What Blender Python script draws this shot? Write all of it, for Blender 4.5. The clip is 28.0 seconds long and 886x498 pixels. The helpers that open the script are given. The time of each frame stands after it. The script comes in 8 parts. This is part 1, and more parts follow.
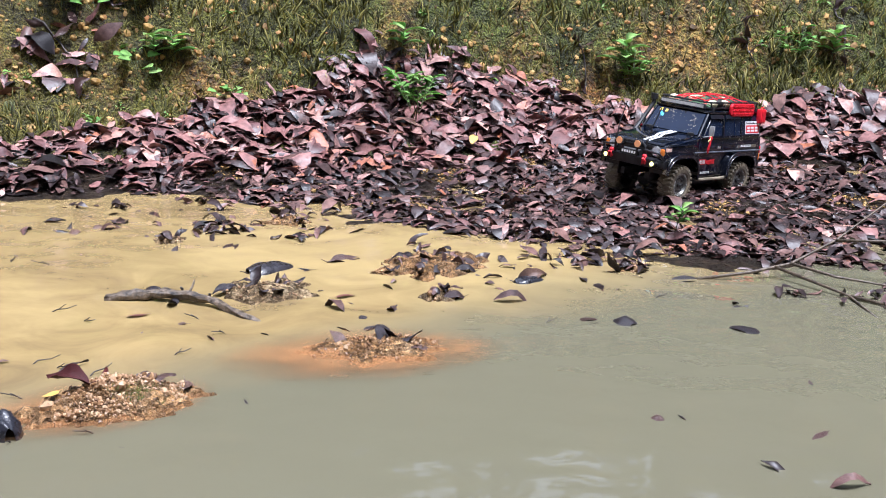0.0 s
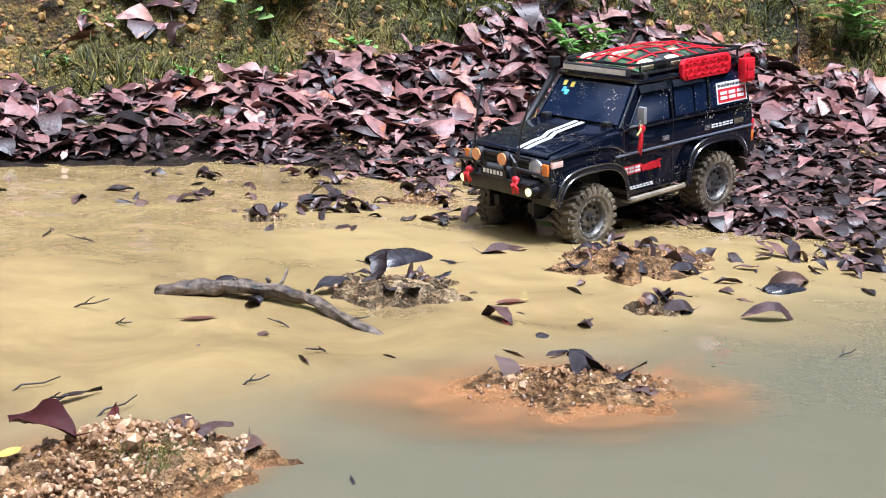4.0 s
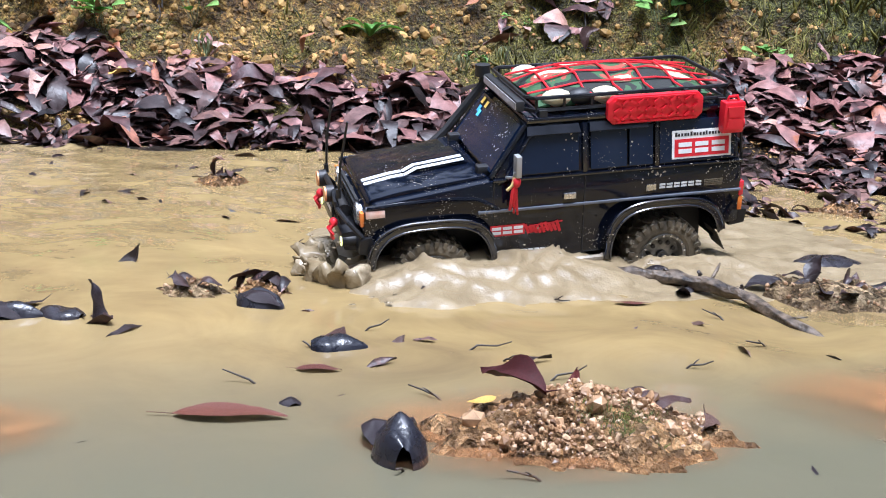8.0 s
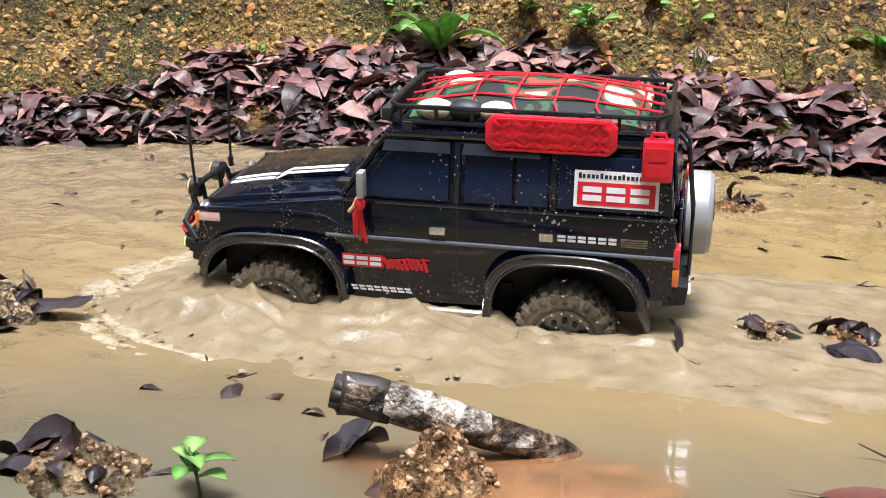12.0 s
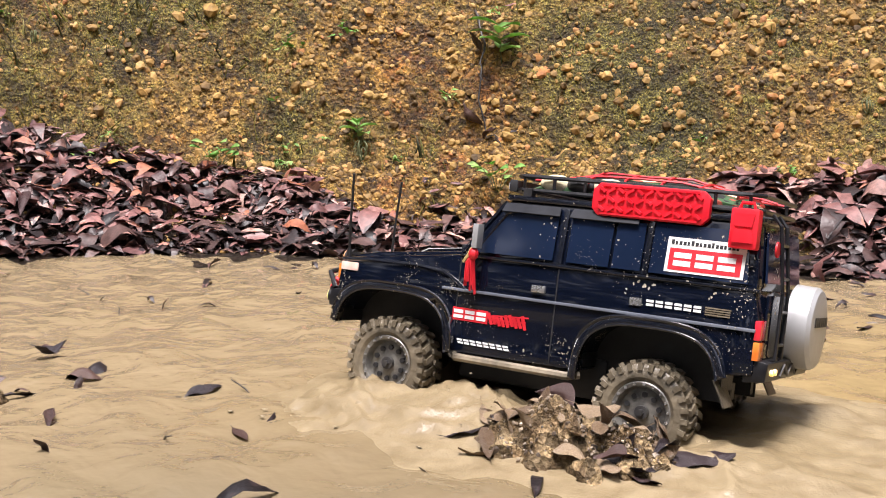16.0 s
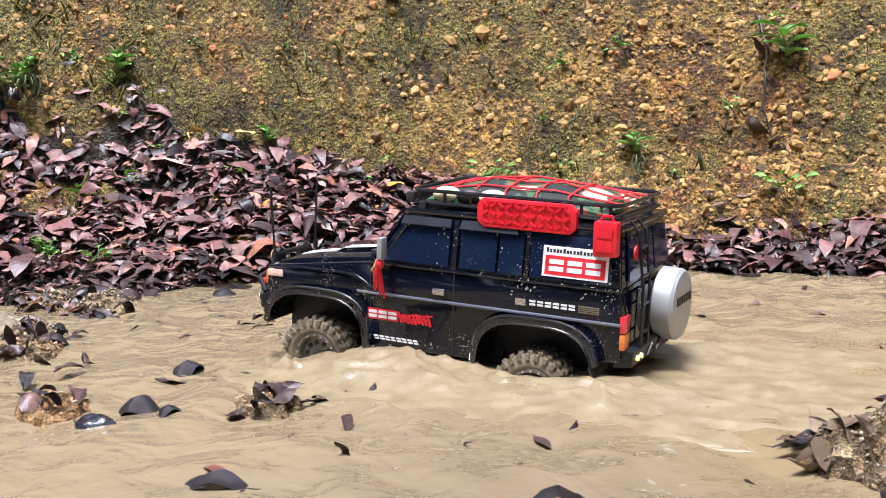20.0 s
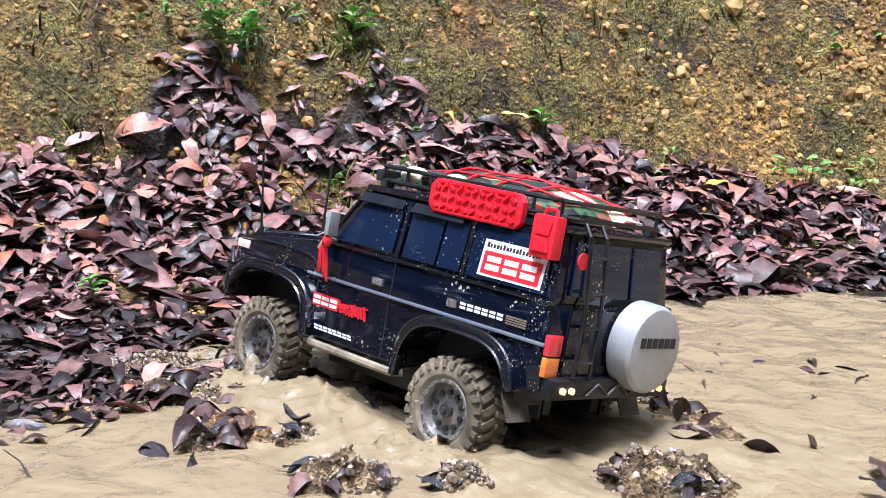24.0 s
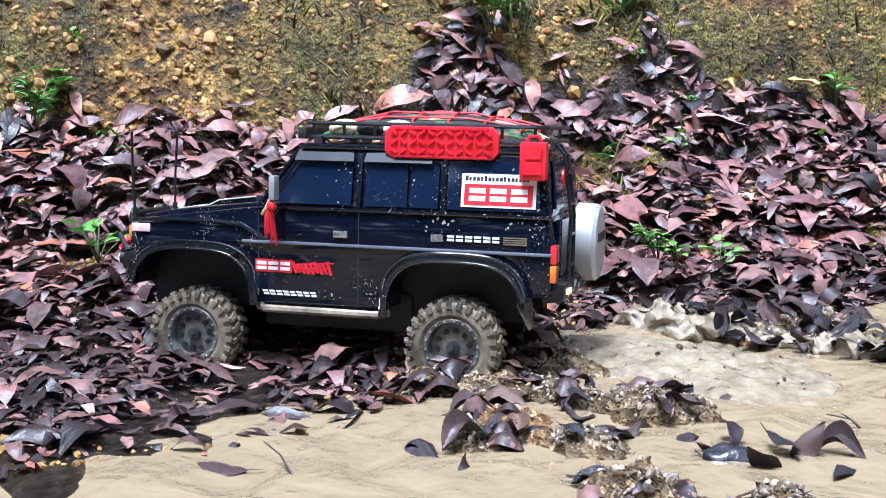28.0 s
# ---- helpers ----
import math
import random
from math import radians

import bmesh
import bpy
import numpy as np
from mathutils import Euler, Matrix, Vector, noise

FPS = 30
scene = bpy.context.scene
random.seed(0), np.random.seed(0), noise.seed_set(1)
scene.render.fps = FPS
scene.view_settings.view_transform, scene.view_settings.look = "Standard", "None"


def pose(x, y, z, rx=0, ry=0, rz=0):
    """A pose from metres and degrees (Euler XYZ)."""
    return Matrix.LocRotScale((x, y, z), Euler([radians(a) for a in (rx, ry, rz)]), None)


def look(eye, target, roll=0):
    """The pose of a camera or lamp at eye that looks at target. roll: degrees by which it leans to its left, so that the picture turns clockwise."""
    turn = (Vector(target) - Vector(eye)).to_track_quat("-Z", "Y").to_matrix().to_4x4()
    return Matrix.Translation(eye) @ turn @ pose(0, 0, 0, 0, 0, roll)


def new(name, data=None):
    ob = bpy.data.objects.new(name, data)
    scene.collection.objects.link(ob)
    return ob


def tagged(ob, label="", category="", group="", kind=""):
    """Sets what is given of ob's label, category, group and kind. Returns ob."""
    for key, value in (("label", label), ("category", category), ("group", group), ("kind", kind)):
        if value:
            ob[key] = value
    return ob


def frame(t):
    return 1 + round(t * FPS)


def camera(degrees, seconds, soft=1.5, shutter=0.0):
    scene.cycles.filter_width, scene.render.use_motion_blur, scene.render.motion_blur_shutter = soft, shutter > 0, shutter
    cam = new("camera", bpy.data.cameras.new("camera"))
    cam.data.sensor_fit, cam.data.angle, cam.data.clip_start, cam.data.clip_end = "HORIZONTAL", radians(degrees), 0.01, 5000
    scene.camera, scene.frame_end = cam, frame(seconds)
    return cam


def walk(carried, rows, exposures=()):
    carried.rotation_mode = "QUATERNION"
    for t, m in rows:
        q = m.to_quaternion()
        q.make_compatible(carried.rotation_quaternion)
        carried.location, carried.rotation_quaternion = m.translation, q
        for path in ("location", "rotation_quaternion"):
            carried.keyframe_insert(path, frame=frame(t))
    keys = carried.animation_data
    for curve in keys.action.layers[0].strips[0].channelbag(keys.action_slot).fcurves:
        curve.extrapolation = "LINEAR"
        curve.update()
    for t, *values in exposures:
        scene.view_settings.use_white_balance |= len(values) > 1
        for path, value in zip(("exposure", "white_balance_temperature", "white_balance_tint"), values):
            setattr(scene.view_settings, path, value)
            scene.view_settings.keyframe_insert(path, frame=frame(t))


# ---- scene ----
cam = camera(42.0, 28.0, soft=1.0)
PATH = [
    (0, (0.659, -0.109, 0.649), (1.148, 1.771, 0.171), 1.4),
    (0.5, (0.687, 0.186, 0.571), (1.200, 2.060, 0.094), 1.7),
    (1, (0.717, 0.496, 0.487), (1.255, 2.363, 0.014), 1.9),
    (1.5, (0.730, 0.568, 0.464), (1.256, 2.439, -0.007), 2.1),
    (2, (0.732, 0.586, 0.455), (1.233, 2.465, -0.013), 2.1),
    (2.5, (0.729, 0.589, 0.456), (1.196, 2.476, -0.014), 2.0),
    (4.5, (0.728, 0.657, 0.404), (0.932, 2.593, -0.055), 2.0),
    (5, (0.709, 0.653, 0.397), (0.839, 2.595, -0.063), 2.1),
    (5.5, (0.696, 0.648, 0.390), (0.746, 2.594, -0.072), 2.1),
    (6, (0.680, 0.642, 0.388), (0.651, 2.587, -0.076), 2.1),
    (6.5, (0.666, 0.637, 0.388), (0.560, 2.580, -0.074), 2.2),
    (7, (0.653, 0.633, 0.387), (0.473, 2.572, -0.071), 2.3),
    (7.5, (0.643, 0.629, 0.384), (0.387, 2.560, -0.070), 2.4),
    (8, (0.630, 0.622, 0.381), (0.300, 2.542, -0.071), 2.3),
    (8.5, (0.614, 0.611, 0.378), (0.212, 2.518, -0.073), 2.3),
    (9, (0.595, 0.603, 0.374), (0.120, 2.493, -0.077), 2.1),
    (9.5, (0.581, 0.605, 0.371), (0.026, 2.472, -0.082), 1.8),
    (10, (0.568, 0.606, 0.375), (-0.073, 2.443, -0.087), 1.0),
    (10.5, (0.547, 0.595, 0.374), (-0.172, 2.403, -0.088), 0.8),
    (11, (0.501, 0.628, 0.374), (-0.294, 2.405, -0.086), 0.6),
    (11.5, (0.434, 0.678, 0.372), (-0.442, 2.417, -0.082), 0.7),
    (12, (0.391, 0.675, 0.377), (-0.573, 2.368, -0.078), 1.1),
    (12.5, (0.354, 0.678, 0.378), (-0.712, 2.310, -0.070), 0.3),
    (13, (0.307, 0.698, 0.366), (-0.857, 2.267, -0.059), -0.2),
    (13.5, (0.282, 0.679, 0.375), (-0.964, 2.190, -0.029), -0.9),
    (15.5, (0.142, 0.617, 0.383), (-1.338, 1.929, 0.083), 1.1),
    (16, (0.113, 0.616, 0.389), (-1.411, 1.879, 0.106), 1.0),
    (16.5, (0.084, 0.615, 0.382), (-1.477, 1.836, 0.115), 0.9),
    (17, (0.065, 0.615, 0.374), (-1.539, 1.781, 0.118), 0.6),
    (17.5, (0.049, 0.624, 0.362), (-1.596, 1.734, 0.115), 0.3),
    (18, (0.035, 0.626, 0.347), (-1.645, 1.685, 0.108), -0.1),
    (18.5, (0.030, 0.626, 0.340), (-1.678, 1.641, 0.107), -0.6),
    (19, (0.026, 0.626, 0.333), (-1.707, 1.600, 0.106), -1.1),
    (19.5, (0.022, 0.625, 0.332), (-1.732, 1.560, 0.109), -1.4),
    (20, (0.022, 0.620, 0.333), (-1.753, 1.515, 0.117), -1.7),
    (20.5, (0.021, 0.617, 0.332), (-1.776, 1.469, 0.125), -1.8),
    (22.5, (-0.893, -0.230, 0.453), (-2.216, 1.233, 0.123), 0.4),
    (23, (-0.960, -0.182, 0.430), (-2.326, 1.244, 0.115), 0.2),
    (23.5, (-1.047, -0.181, 0.379), (-2.468, 1.202, 0.113), 2.0),
    (24, (-1.040, -0.165, 0.375), (-2.572, 1.091, 0.103), 0.4),
    (24.5, (-1.072, -0.159, 0.361), (-2.681, 1.000, 0.097), -0.0),
    (25, (-1.116, -0.142, 0.355), (-2.758, 0.964, 0.076), -0.3),
    (25.5, (-1.143, -0.123, 0.350), (-2.821, 0.926, 0.063), -0.6),
    (26, (-1.167, -0.107, 0.348), (-2.878, 0.885, 0.052), -0.9),
    (26.5, (-1.185, -0.102, 0.348), (-2.914, 0.857, 0.048), -1.0),
    (27, (-1.187, -0.105, 0.349), (-2.924, 0.840, 0.048), -0.9),
    (27.5, (-1.186, -0.109, 0.352), (-2.933, 0.816, 0.048), -0.8),
    (28, (-1.190, -0.116, 0.351), (-2.949, 0.787, 0.048), -0.8),
]
walk(cam, [(t, look(eye, target, roll)) for t, eye, target, roll in PATH], [(0, 1.6, 5600, 15), (6.5, 1.55, 5450, 14), (8.5, 1.47, 5400, 14), (11, 1.38, 5850, 14), (13, 1.48, 6150, 15), (16.5, 1.51, 6600, 18), (18.5, 1.56, 6150, 17), (20.5, 1.62, 5800, 16), (23, 1.72, 5600, 15.5), (24, 1.73, 5500, 15), (25.5, 1.87, 5250, 13.5), (28, 1.83, 5150, 12.5)])
# the car: seconds, place on the plan, height, lean, pitch and heading in degrees
CAR = [
    (0, 2.192, 3.026, -0.016, -3.2, -4.1, 211.6),
    (0.5, 2.134, 3.055, -0.016, -2.9, -4.1, 208.7),
    (1, 2.057, 3.050, -0.018, -2.4, -1.4, 206.3),
    (1.5, 1.964, 3.031, -0.015, -2.0, -1.8, 206.6),
    (2, 1.857, 2.993, -0.023, -0.8, 0.0, 209.3),
    (2.5, 1.754, 2.945, -0.017, -1.3, -1.7, 210.2),
    (4.5, 1.185, 2.551, -0.012, -0.2, 6.6, 212.1),
    (5, 1.076, 2.508, -0.004, 2.6, -4.4, 208.4),
    (5.5, 0.957, 2.437, -0.033, -3.7, 0.1, 207.3),
    (6, 0.865, 2.391, 0.000, -1.7, -2.3, 207.2),
    (6.5, 0.765, 2.337, -0.012, -1.6, 0.1, 206.1),
    (7, 0.657, 2.289, -0.027, -1.9, -3.1, 205.4),
    (7.5, 0.576, 2.252, -0.006, 0.8, 7.0, 205.5),
    (8, 0.473, 2.233, -0.041, -9.1, 4.6, 204.5),
    (8.5, 0.382, 2.192, -0.024, -4.9, 0.9, 205.6),
    (9, 0.284, 2.195, -0.033, 8.6, -0.3, 199.7),
    (9.5, 0.205, 2.176, -0.046, -1.9, 0.5, 196.0),
    (10, 0.124, 2.091, -0.050, -2.5, 1.9, 196.5),
    (10.5, 0.022, 2.064, -0.031, -3.6, 1.9, 197.9),
    (11, -0.080, 1.978, -0.021, -2.8, 2.1, 199.9),
    (11.5, -0.171, 1.877, -0.027, -2.1, -1.2, 197.8),
    (12, -0.268, 1.825, -0.036, -8.8, -0.4, 197.3),
    (12.5, -0.362, 1.775, -0.043, -7.0, -3.8, 195.1),
    (13, -0.457, 1.748, -0.021, 0.8, -2.5, 191.5),
    (13.5, -0.528, 1.716, -0.027, -2.6, 2.9, 191.9),
    (15.5, -0.803, 1.610, -0.011, 11.1, -3.1, 200.4),
    (16, -0.863, 1.584, -0.025, 9.0, -1.2, 200.6),
    (16.5, -0.938, 1.564, -0.028, 2.9, -4.5, 200.8),
    (17, -1.034, 1.561, -0.052, -6.6, -2.9, 203.9),
    (17.5, -1.100, 1.531, -0.053, -2.0, -0.2, 204.0),
    (18, -1.156, 1.498, -0.050, 6.6, 4.6, 205.1),
    (18.5, -1.215, 1.477, -0.049, -3.0, 3.5, 205.3),
    (19, -1.285, 1.474, -0.045, -19.5, 5.6, 206.1),
    (19.5, -1.332, 1.415, -0.039, -12.8, 1.0, 209.4),
    (20, -1.399, 1.350, -0.049, -2.3, -4.3, 215.4),
    (20.5, -1.451, 1.299, -0.050, -1.7, -3.5, 219.0),
    (22.5, -1.859, 0.652, -0.004, 2.7, -4.7, 206.7),
    (23, -1.941, 0.641, -0.006, 11.9, -1.4, 200.4),
    (23.5, -2.057, 0.657, -0.018, 10.8, -6.1, 189.5),
    (24, -2.117, 0.659, -0.021, 9.1, -4.6, 185.3),
    (24.5, -2.197, 0.659, -0.009, 17.5, 1.0, 183.9),
    (25, -2.257, 0.634, -0.014, 26.8, -1.0, 181.3),
    (25.5, -2.298, 0.615, 0.002, 30.1, -2.7, 185.2),
    (26, -2.342, 0.612, -0.011, 22.0, -4.7, 192.1),
    (26.5, -2.398, 0.608, -0.035, 5.2, -2.5, 203.3),
    (27, -2.453, 0.563, -0.026, -1.6, -4.8, 214.5),
    (27.5, -2.473, 0.493, -0.015, 5.4, -4.4, 222.7),
    (28, -2.513, 0.428, -0.010, 3.0, -1.2, 227.4),
]
# ---- light: bright overcast daylight through tree cover ----
world = bpy.data.worlds.new("sky")
world.use_nodes = True
scene.world = world
wn = world.node_tree
sky = wn.nodes.new("ShaderNodeTexSky")
sky.sky_type, sky.sun_disc = "NISHITA", False
sky.sun_elevation, sky.sun_rotation = radians(75), radians(151)
sky.air_density, sky.dust_density = 1.0, 2.0
cloud = wn.nodes.new("ShaderNodeHueSaturation")   # thin cloud pales the blue
cloud.inputs["Saturation"].default_value = 0.25
wn.nodes["Background"].inputs["Strength"].default_value = 0.13
wn.links.new(sky.outputs["Color"], cloud.inputs["Color"])
wn.links.new(cloud.outputs["Color"], wn.nodes["Background"].inputs["Color"])
sun = new("sun", bpy.data.lights.new("sun", "SUN"))
sun.data.energy, sun.data.angle, sun.data.color = 2.8, radians(20), (1.0, 0.98, 0.95)
sun.matrix_world = look((0.5, -0.9, 4.0), (0, 0, 0))


# ---- materials ----
def nodes_of(name):
    m = bpy.data.materials.new(name)
    m.use_nodes = True
    return m, m.node_tree.nodes, m.node_tree.links, m.node_tree.nodes["Principled BSDF"]


def ramp(n, stops):
    r = n.new("ShaderNodeValToRGB")
    e = r.color_ramp.elements
    e[0].position, e[0].color = stops[0][0], (*stops[0][1], 1)
    e[1].position, e[1].color = stops[-1][0], (*stops[-1][1], 1)
    for p, c in stops[1:-1]:
        k = e.new(p)
        k.color = (*c, 1)
    return r


def noise_tex(n, l, coord, scale, detail=5, rough=0.6, distort=0.0):
    t = n.new("ShaderNodeTexNoise")
    t.inputs["Scale"].default_value, t.inputs["Detail"].default_value = scale, detail
    t.inputs["Roughness"].default_value, t.inputs["Distortion"].default_value = rough, distort
    l.new(coord, t.inputs["Vector"])
    return t


def surf(name, c1, c2, scale=40, rough=0.5, metal=0.0, bump=0.0, bscale=None, coat=0.0, r2=None, emit=None):
    """A surface whose colour wanders between two shades, with fine relief."""
    m, n, l, b = nodes_of(name)
    tc = n.new("ShaderNodeTexCoord").outputs["Object"]
    t = noise_tex(n, l, tc, scale)
    r = ramp(n, [(0.32, c1), (0.68, c2)])
    l.new(t.outputs["Fac"], r.inputs["Fac"]), l.new(r.outputs["Color"], b.inputs["Base Color"])
    b.inputs["Metallic"].default_value = metal
    mr = n.new("ShaderNodeMapRange")
    mr.inputs["To Min"].default_value, mr.inputs["To Max"].default_value = rough, rough + 0.15 if r2 is None else r2
    l.new(t.outputs["Fac"], mr.inputs["Value"]), l.new(mr.outputs["Result"], b.inputs["Roughness"])
    b.inputs["Coat Weight"].default_value = coat
    if bump:
        t2 = noise_tex(n, l, tc, bscale or scale * 4)
        bp = n.new("ShaderNodeBump")
        bp.inputs["Strength"].default_value, bp.inputs["Distance"].default_value = bump, 0.004
        l.new(t2.outputs["Fac"], bp.inputs["Height"]), l.new(bp.outputs["Normal"], b.inputs["Normal"])
    if emit:
        b.inputs["Emission Color"].default_value, b.inputs["Emission Strength"].default_value = (*emit[:3], 1), emit[3]
    return m


def splashed(name, c1, c2, rough, film=0.1, gloss=0.5):
    """Car paint with flung specks of mud, large and small, and a thin film of silt."""
    m, n, l, b = nodes_of(name)
    tc = n.new("ShaderNodeTexCoord").outputs["Object"]
    t = noise_tex(n, l, tc, 9, 4)
    bent = n.new("ShaderNodeVectorMath")
    bent.operation = "MULTIPLY_ADD"
    bent.inputs[1].default_value = (0.006, 0.006, 0.006)
    l.new(noise_tex(n, l, tc, 150, 2).outputs["Color"], bent.inputs[0]), l.new(tc, bent.inputs[2])
    specks = None
    for scale, seed, lo, hi in ((150, 14, 0.5, 0.34), (330, 22, 0.47, 0.36)):
        v = n.new("ShaderNodeTexVoronoi")
        v.inputs["Scale"].default_value = scale
        l.new(bent.outputs["Vector"], v.inputs["Vector"])
        where = noise_tex(n, l, tc, seed, 3)
        thr = n.new("ShaderNodeMapRange")
        thr.inputs["From Min"].default_value, thr.inputs["From Max"].default_value = lo, 0.75
        thr.inputs["To Min"].default_value, thr.inputs["To Max"].default_value = 0.0, hi
        l.new(where.outputs["Fac"], thr.inputs["Value"])
        less = n.new("ShaderNodeMath")
        less.operation = "LESS_THAN"
        l.new(v.outputs["Distance"], less.inputs[0]), l.new(thr.outputs["Result"], less.inputs[1])
        if specks is None:
            specks = less.outputs[0]
        else:
            both = n.new("ShaderNodeMath")
            both.operation = "MAXIMUM"
            l.new(specks, both.inputs[0]), l.new(less.outputs[0], both.inputs[1])
            specks = both.outputs[0]
    base = ramp(n, [(0.3, c1), (0.75, c2)])
    l.new(t.outputs["Fac"], base.inputs["Fac"])
    mix = n.new("ShaderNodeMix")
    mix.data_type = "RGBA"
    mix.inputs["B"].default_value = (0.36, 0.31, 0.23, 1)
    l.new(specks, mix.inputs["Factor"]), l.new(base.outputs["Color"], mix.inputs["A"])
    l.new(mix.outputs["Result"], b.inputs["Base Color"])
    mr = n.new("ShaderNodeMapRange")
    mr.inputs["To Min"].default_value, mr.inputs["To Max"].default_value = rough, rough + film
    l.new(t.outputs["Fac"], mr.inputs["Value"])
    dull = n.new("ShaderNodeMath")
    dull.operation = "MULTIPLY_ADD"
    dull.inputs[1].default_value = 0.6
    l.new(specks, dull.inputs[0]), l.new(mr.outputs["Result"], dull.inputs[2]), l.new(dull.outputs[0], b.inputs["Roughness"])
    b.inputs["Specular IOR Level"].default_value = gloss
    return m


def leafy(name, per_object, stops, rough=0.4, vein=0.25):
    """Leaves whose shade differs from one to the next."""
    m, n, l, b = nodes_of(name)
    src = n.new("ShaderNodeObjectInfo").outputs["Random"] if per_object else n.new("ShaderNodeNewGeometry").outputs["Random Per Island"]
    r = ramp(n, stops)
    l.new(src, r.inputs["Fac"])
    tc = n.new("ShaderNodeTexCoord").outputs["Object"]
    t = noise_tex(n, l, tc, 55, 5)
    mx = n.new("ShaderNodeMix")
    mx.data_type, mx.blend_type = "RGBA", "MULTIPLY"
    mx.inputs["Factor"].default_value = 0.75
    sh = ramp(n, [(0.32, (0.3, 0.28, 0.27)), (0.68, (1.2, 1.17, 1.15))])
    l.new(t.outputs["Fac"], sh.inputs["Fac"])
    l.new(r.outputs["Color"], mx.inputs["A"]), l.new(sh.outputs["Color"], mx.inputs["B"])
    l.new(mx.outputs["Result"], b.inputs["Base Color"])
    mr = n.new("ShaderNodeMapRange")
    mr.inputs["To Min"].default_value, mr.inputs["To Max"].default_value = rough - 0.1, rough + 0.25
    l.new(t.outputs["Fac"], mr.inputs["Value"]), l.new(mr.outputs["Result"], b.inputs["Roughness"])
    bp = n.new("ShaderNodeBump")
    bp.inputs["Strength"].default_value, bp.inputs["Distance"].default_value = vein, 0.003
    w = noise_tex(n, l, tc, 130, 3)
    l.new(w.outputs["Fac"], bp.inputs["Height"]), l.new(bp.outputs["Normal"], b.inputs["Normal"])
    return m


M_PAINT = splashed("black_paint", (0.0022, 0.0036, 0.009), (0.004, 0.0066, 0.016), 0.04, 0.06, 0.5)
M_TRIM = splashed("gloss_trim", (0.002, 0.0025, 0.006), (0.004, 0.006, 0.013), 0.12, 0.1, 1.0)
# strip colour lightened to stand in for the highlight running along it
M_STRIP = splashed("highlit_trim", (0.09, 0.1, 0.125), (0.18, 0.195, 0.23), 0.15, 0.15)
M_MUDDYSTEP = surf("muddy_step", (0.05, 0.043, 0.033), (0.33, 0.275, 0.195), 28, 0.3, bump=0.2)
M_GLASS = splashed("tinted_glass", (0.005, 0.01, 0.026), (0.009, 0.017, 0.042), 0.03, 0.06, 0.5)
M_VISOR = surf("smoked_plastic", (0.004, 0.005, 0.008), (0.012, 0.014, 0.02), 30, 0.28)
M_VISOR.node_tree.nodes["Principled BSDF"].inputs["Specular IOR Level"].default_value = 0.2
M_BLACK = surf("black_plastic", (0.008, 0.008, 0.009), (0.02, 0.02, 0.022), 60, 0.45, bump=0.1)
M_BLACKMETAL = surf("black_metal", (0.006, 0.006, 0.008), (0.025, 0.025, 0.028), 40, 0.3, 0.3, bump=0.08)
M_DARKMETAL = surf("dark_metal", (0.06, 0.06, 0.065), (0.14, 0.135, 0.13), 60, 0.35, 0.8, bump=0.1)
M_RUBBER = surf("muddy_rubber", (0.022, 0.019, 0.014), (0.23, 0.19, 0.13), 20, 0.42, bump=0.5, bscale=120, r2=0.25)
M_FLAP = surf("rubber_flap", (0.015, 0.014, 0.012), (0.13, 0.11, 0.08), 30, 0.3, bump=0.2)
M_RIM = surf("grey_rim", (0.1, 0.1, 0.1), (0.3, 0.285, 0.25), 60, 0.3, 0.6, bump=0.15)
M_CHROME = surf("chrome", (0.55, 0.55, 0.55), (0.75, 0.75, 0.75), 40, 0.2, 0.9)
M_SILVER = surf("satin_silver", (0.32, 0.325, 0.33), (0.44, 0.445, 0.45), 18, 0.32, 0.35, bump=0.03)
M_WHITE = surf("white_vinyl", (0.68, 0.68, 0.67), (0.82, 0.82, 0.81), 60, 0.4)
M_RED = surf("red_vinyl", (0.5, 0.01, 0.02), (0.68, 0.02, 0.03), 60, 0.4)
M_REDPLASTIC = surf("red_plastic", (0.62, 0.008, 0.02), (0.78, 0.02, 0.035), 30, 0.3, bump=0.05)
M_ORANGE = surf("orange_lens", (0.7, 0.16, 0.02), (0.85, 0.26, 0.04), 30, 0.12, coat=0.8)
M_AMBER = surf("amber_cover", (0.75, 0.3, 0.12), (0.85, 0.42, 0.2), 30, 0.3)
M_AMBERCLEAR = surf("pale_lens", (0.8, 0.45, 0.35), (0.9, 0.75, 0.7), 60, 0.15, coat=0.8)
M_REDLENS = surf("red_lens", (0.6, 0.01, 0.02), (0.75, 0.03, 0.05), 30, 0.12, coat=0.8)
M_LENS = surf("clear_lens", (0.5, 0.52, 0.54), (0.75, 0.76, 0.78), 80, 0.08, 0.3, coat=1.0)
M_GLOW_W = surf("lit_lamp", (0.9, 0.8, 0.5), (1, 0.9, 0.6), 30, 0.3, emit=(1, 0.62, 0.15, 0.4))
M_GLOW_Y = surf("lit_fog_lamp", (0.8, 0.75, 0.2), (0.9, 0.85, 0.3), 30, 0.3, emit=(0.9, 0.85, 0.25, 0.8))
M_STK_Y = surf("yellow_sticker", (0.75, 0.5, 0.08), (0.85, 0.6, 0.12), 60, 0.4)
M_STK_B = surf("blue_sticker", (0.05, 0.3, 0.6), (0.1, 0.4, 0.7), 60, 0.4)
M_STK_C = surf("cyan_sticker", (0.1, 0.55, 0.7), (0.2, 0.65, 0.8), 60, 0.4)
M_STRAW = surf("straw_cord", (0.5, 0.38, 0.14), (0.65, 0.5, 0.22), 60, 0.6)
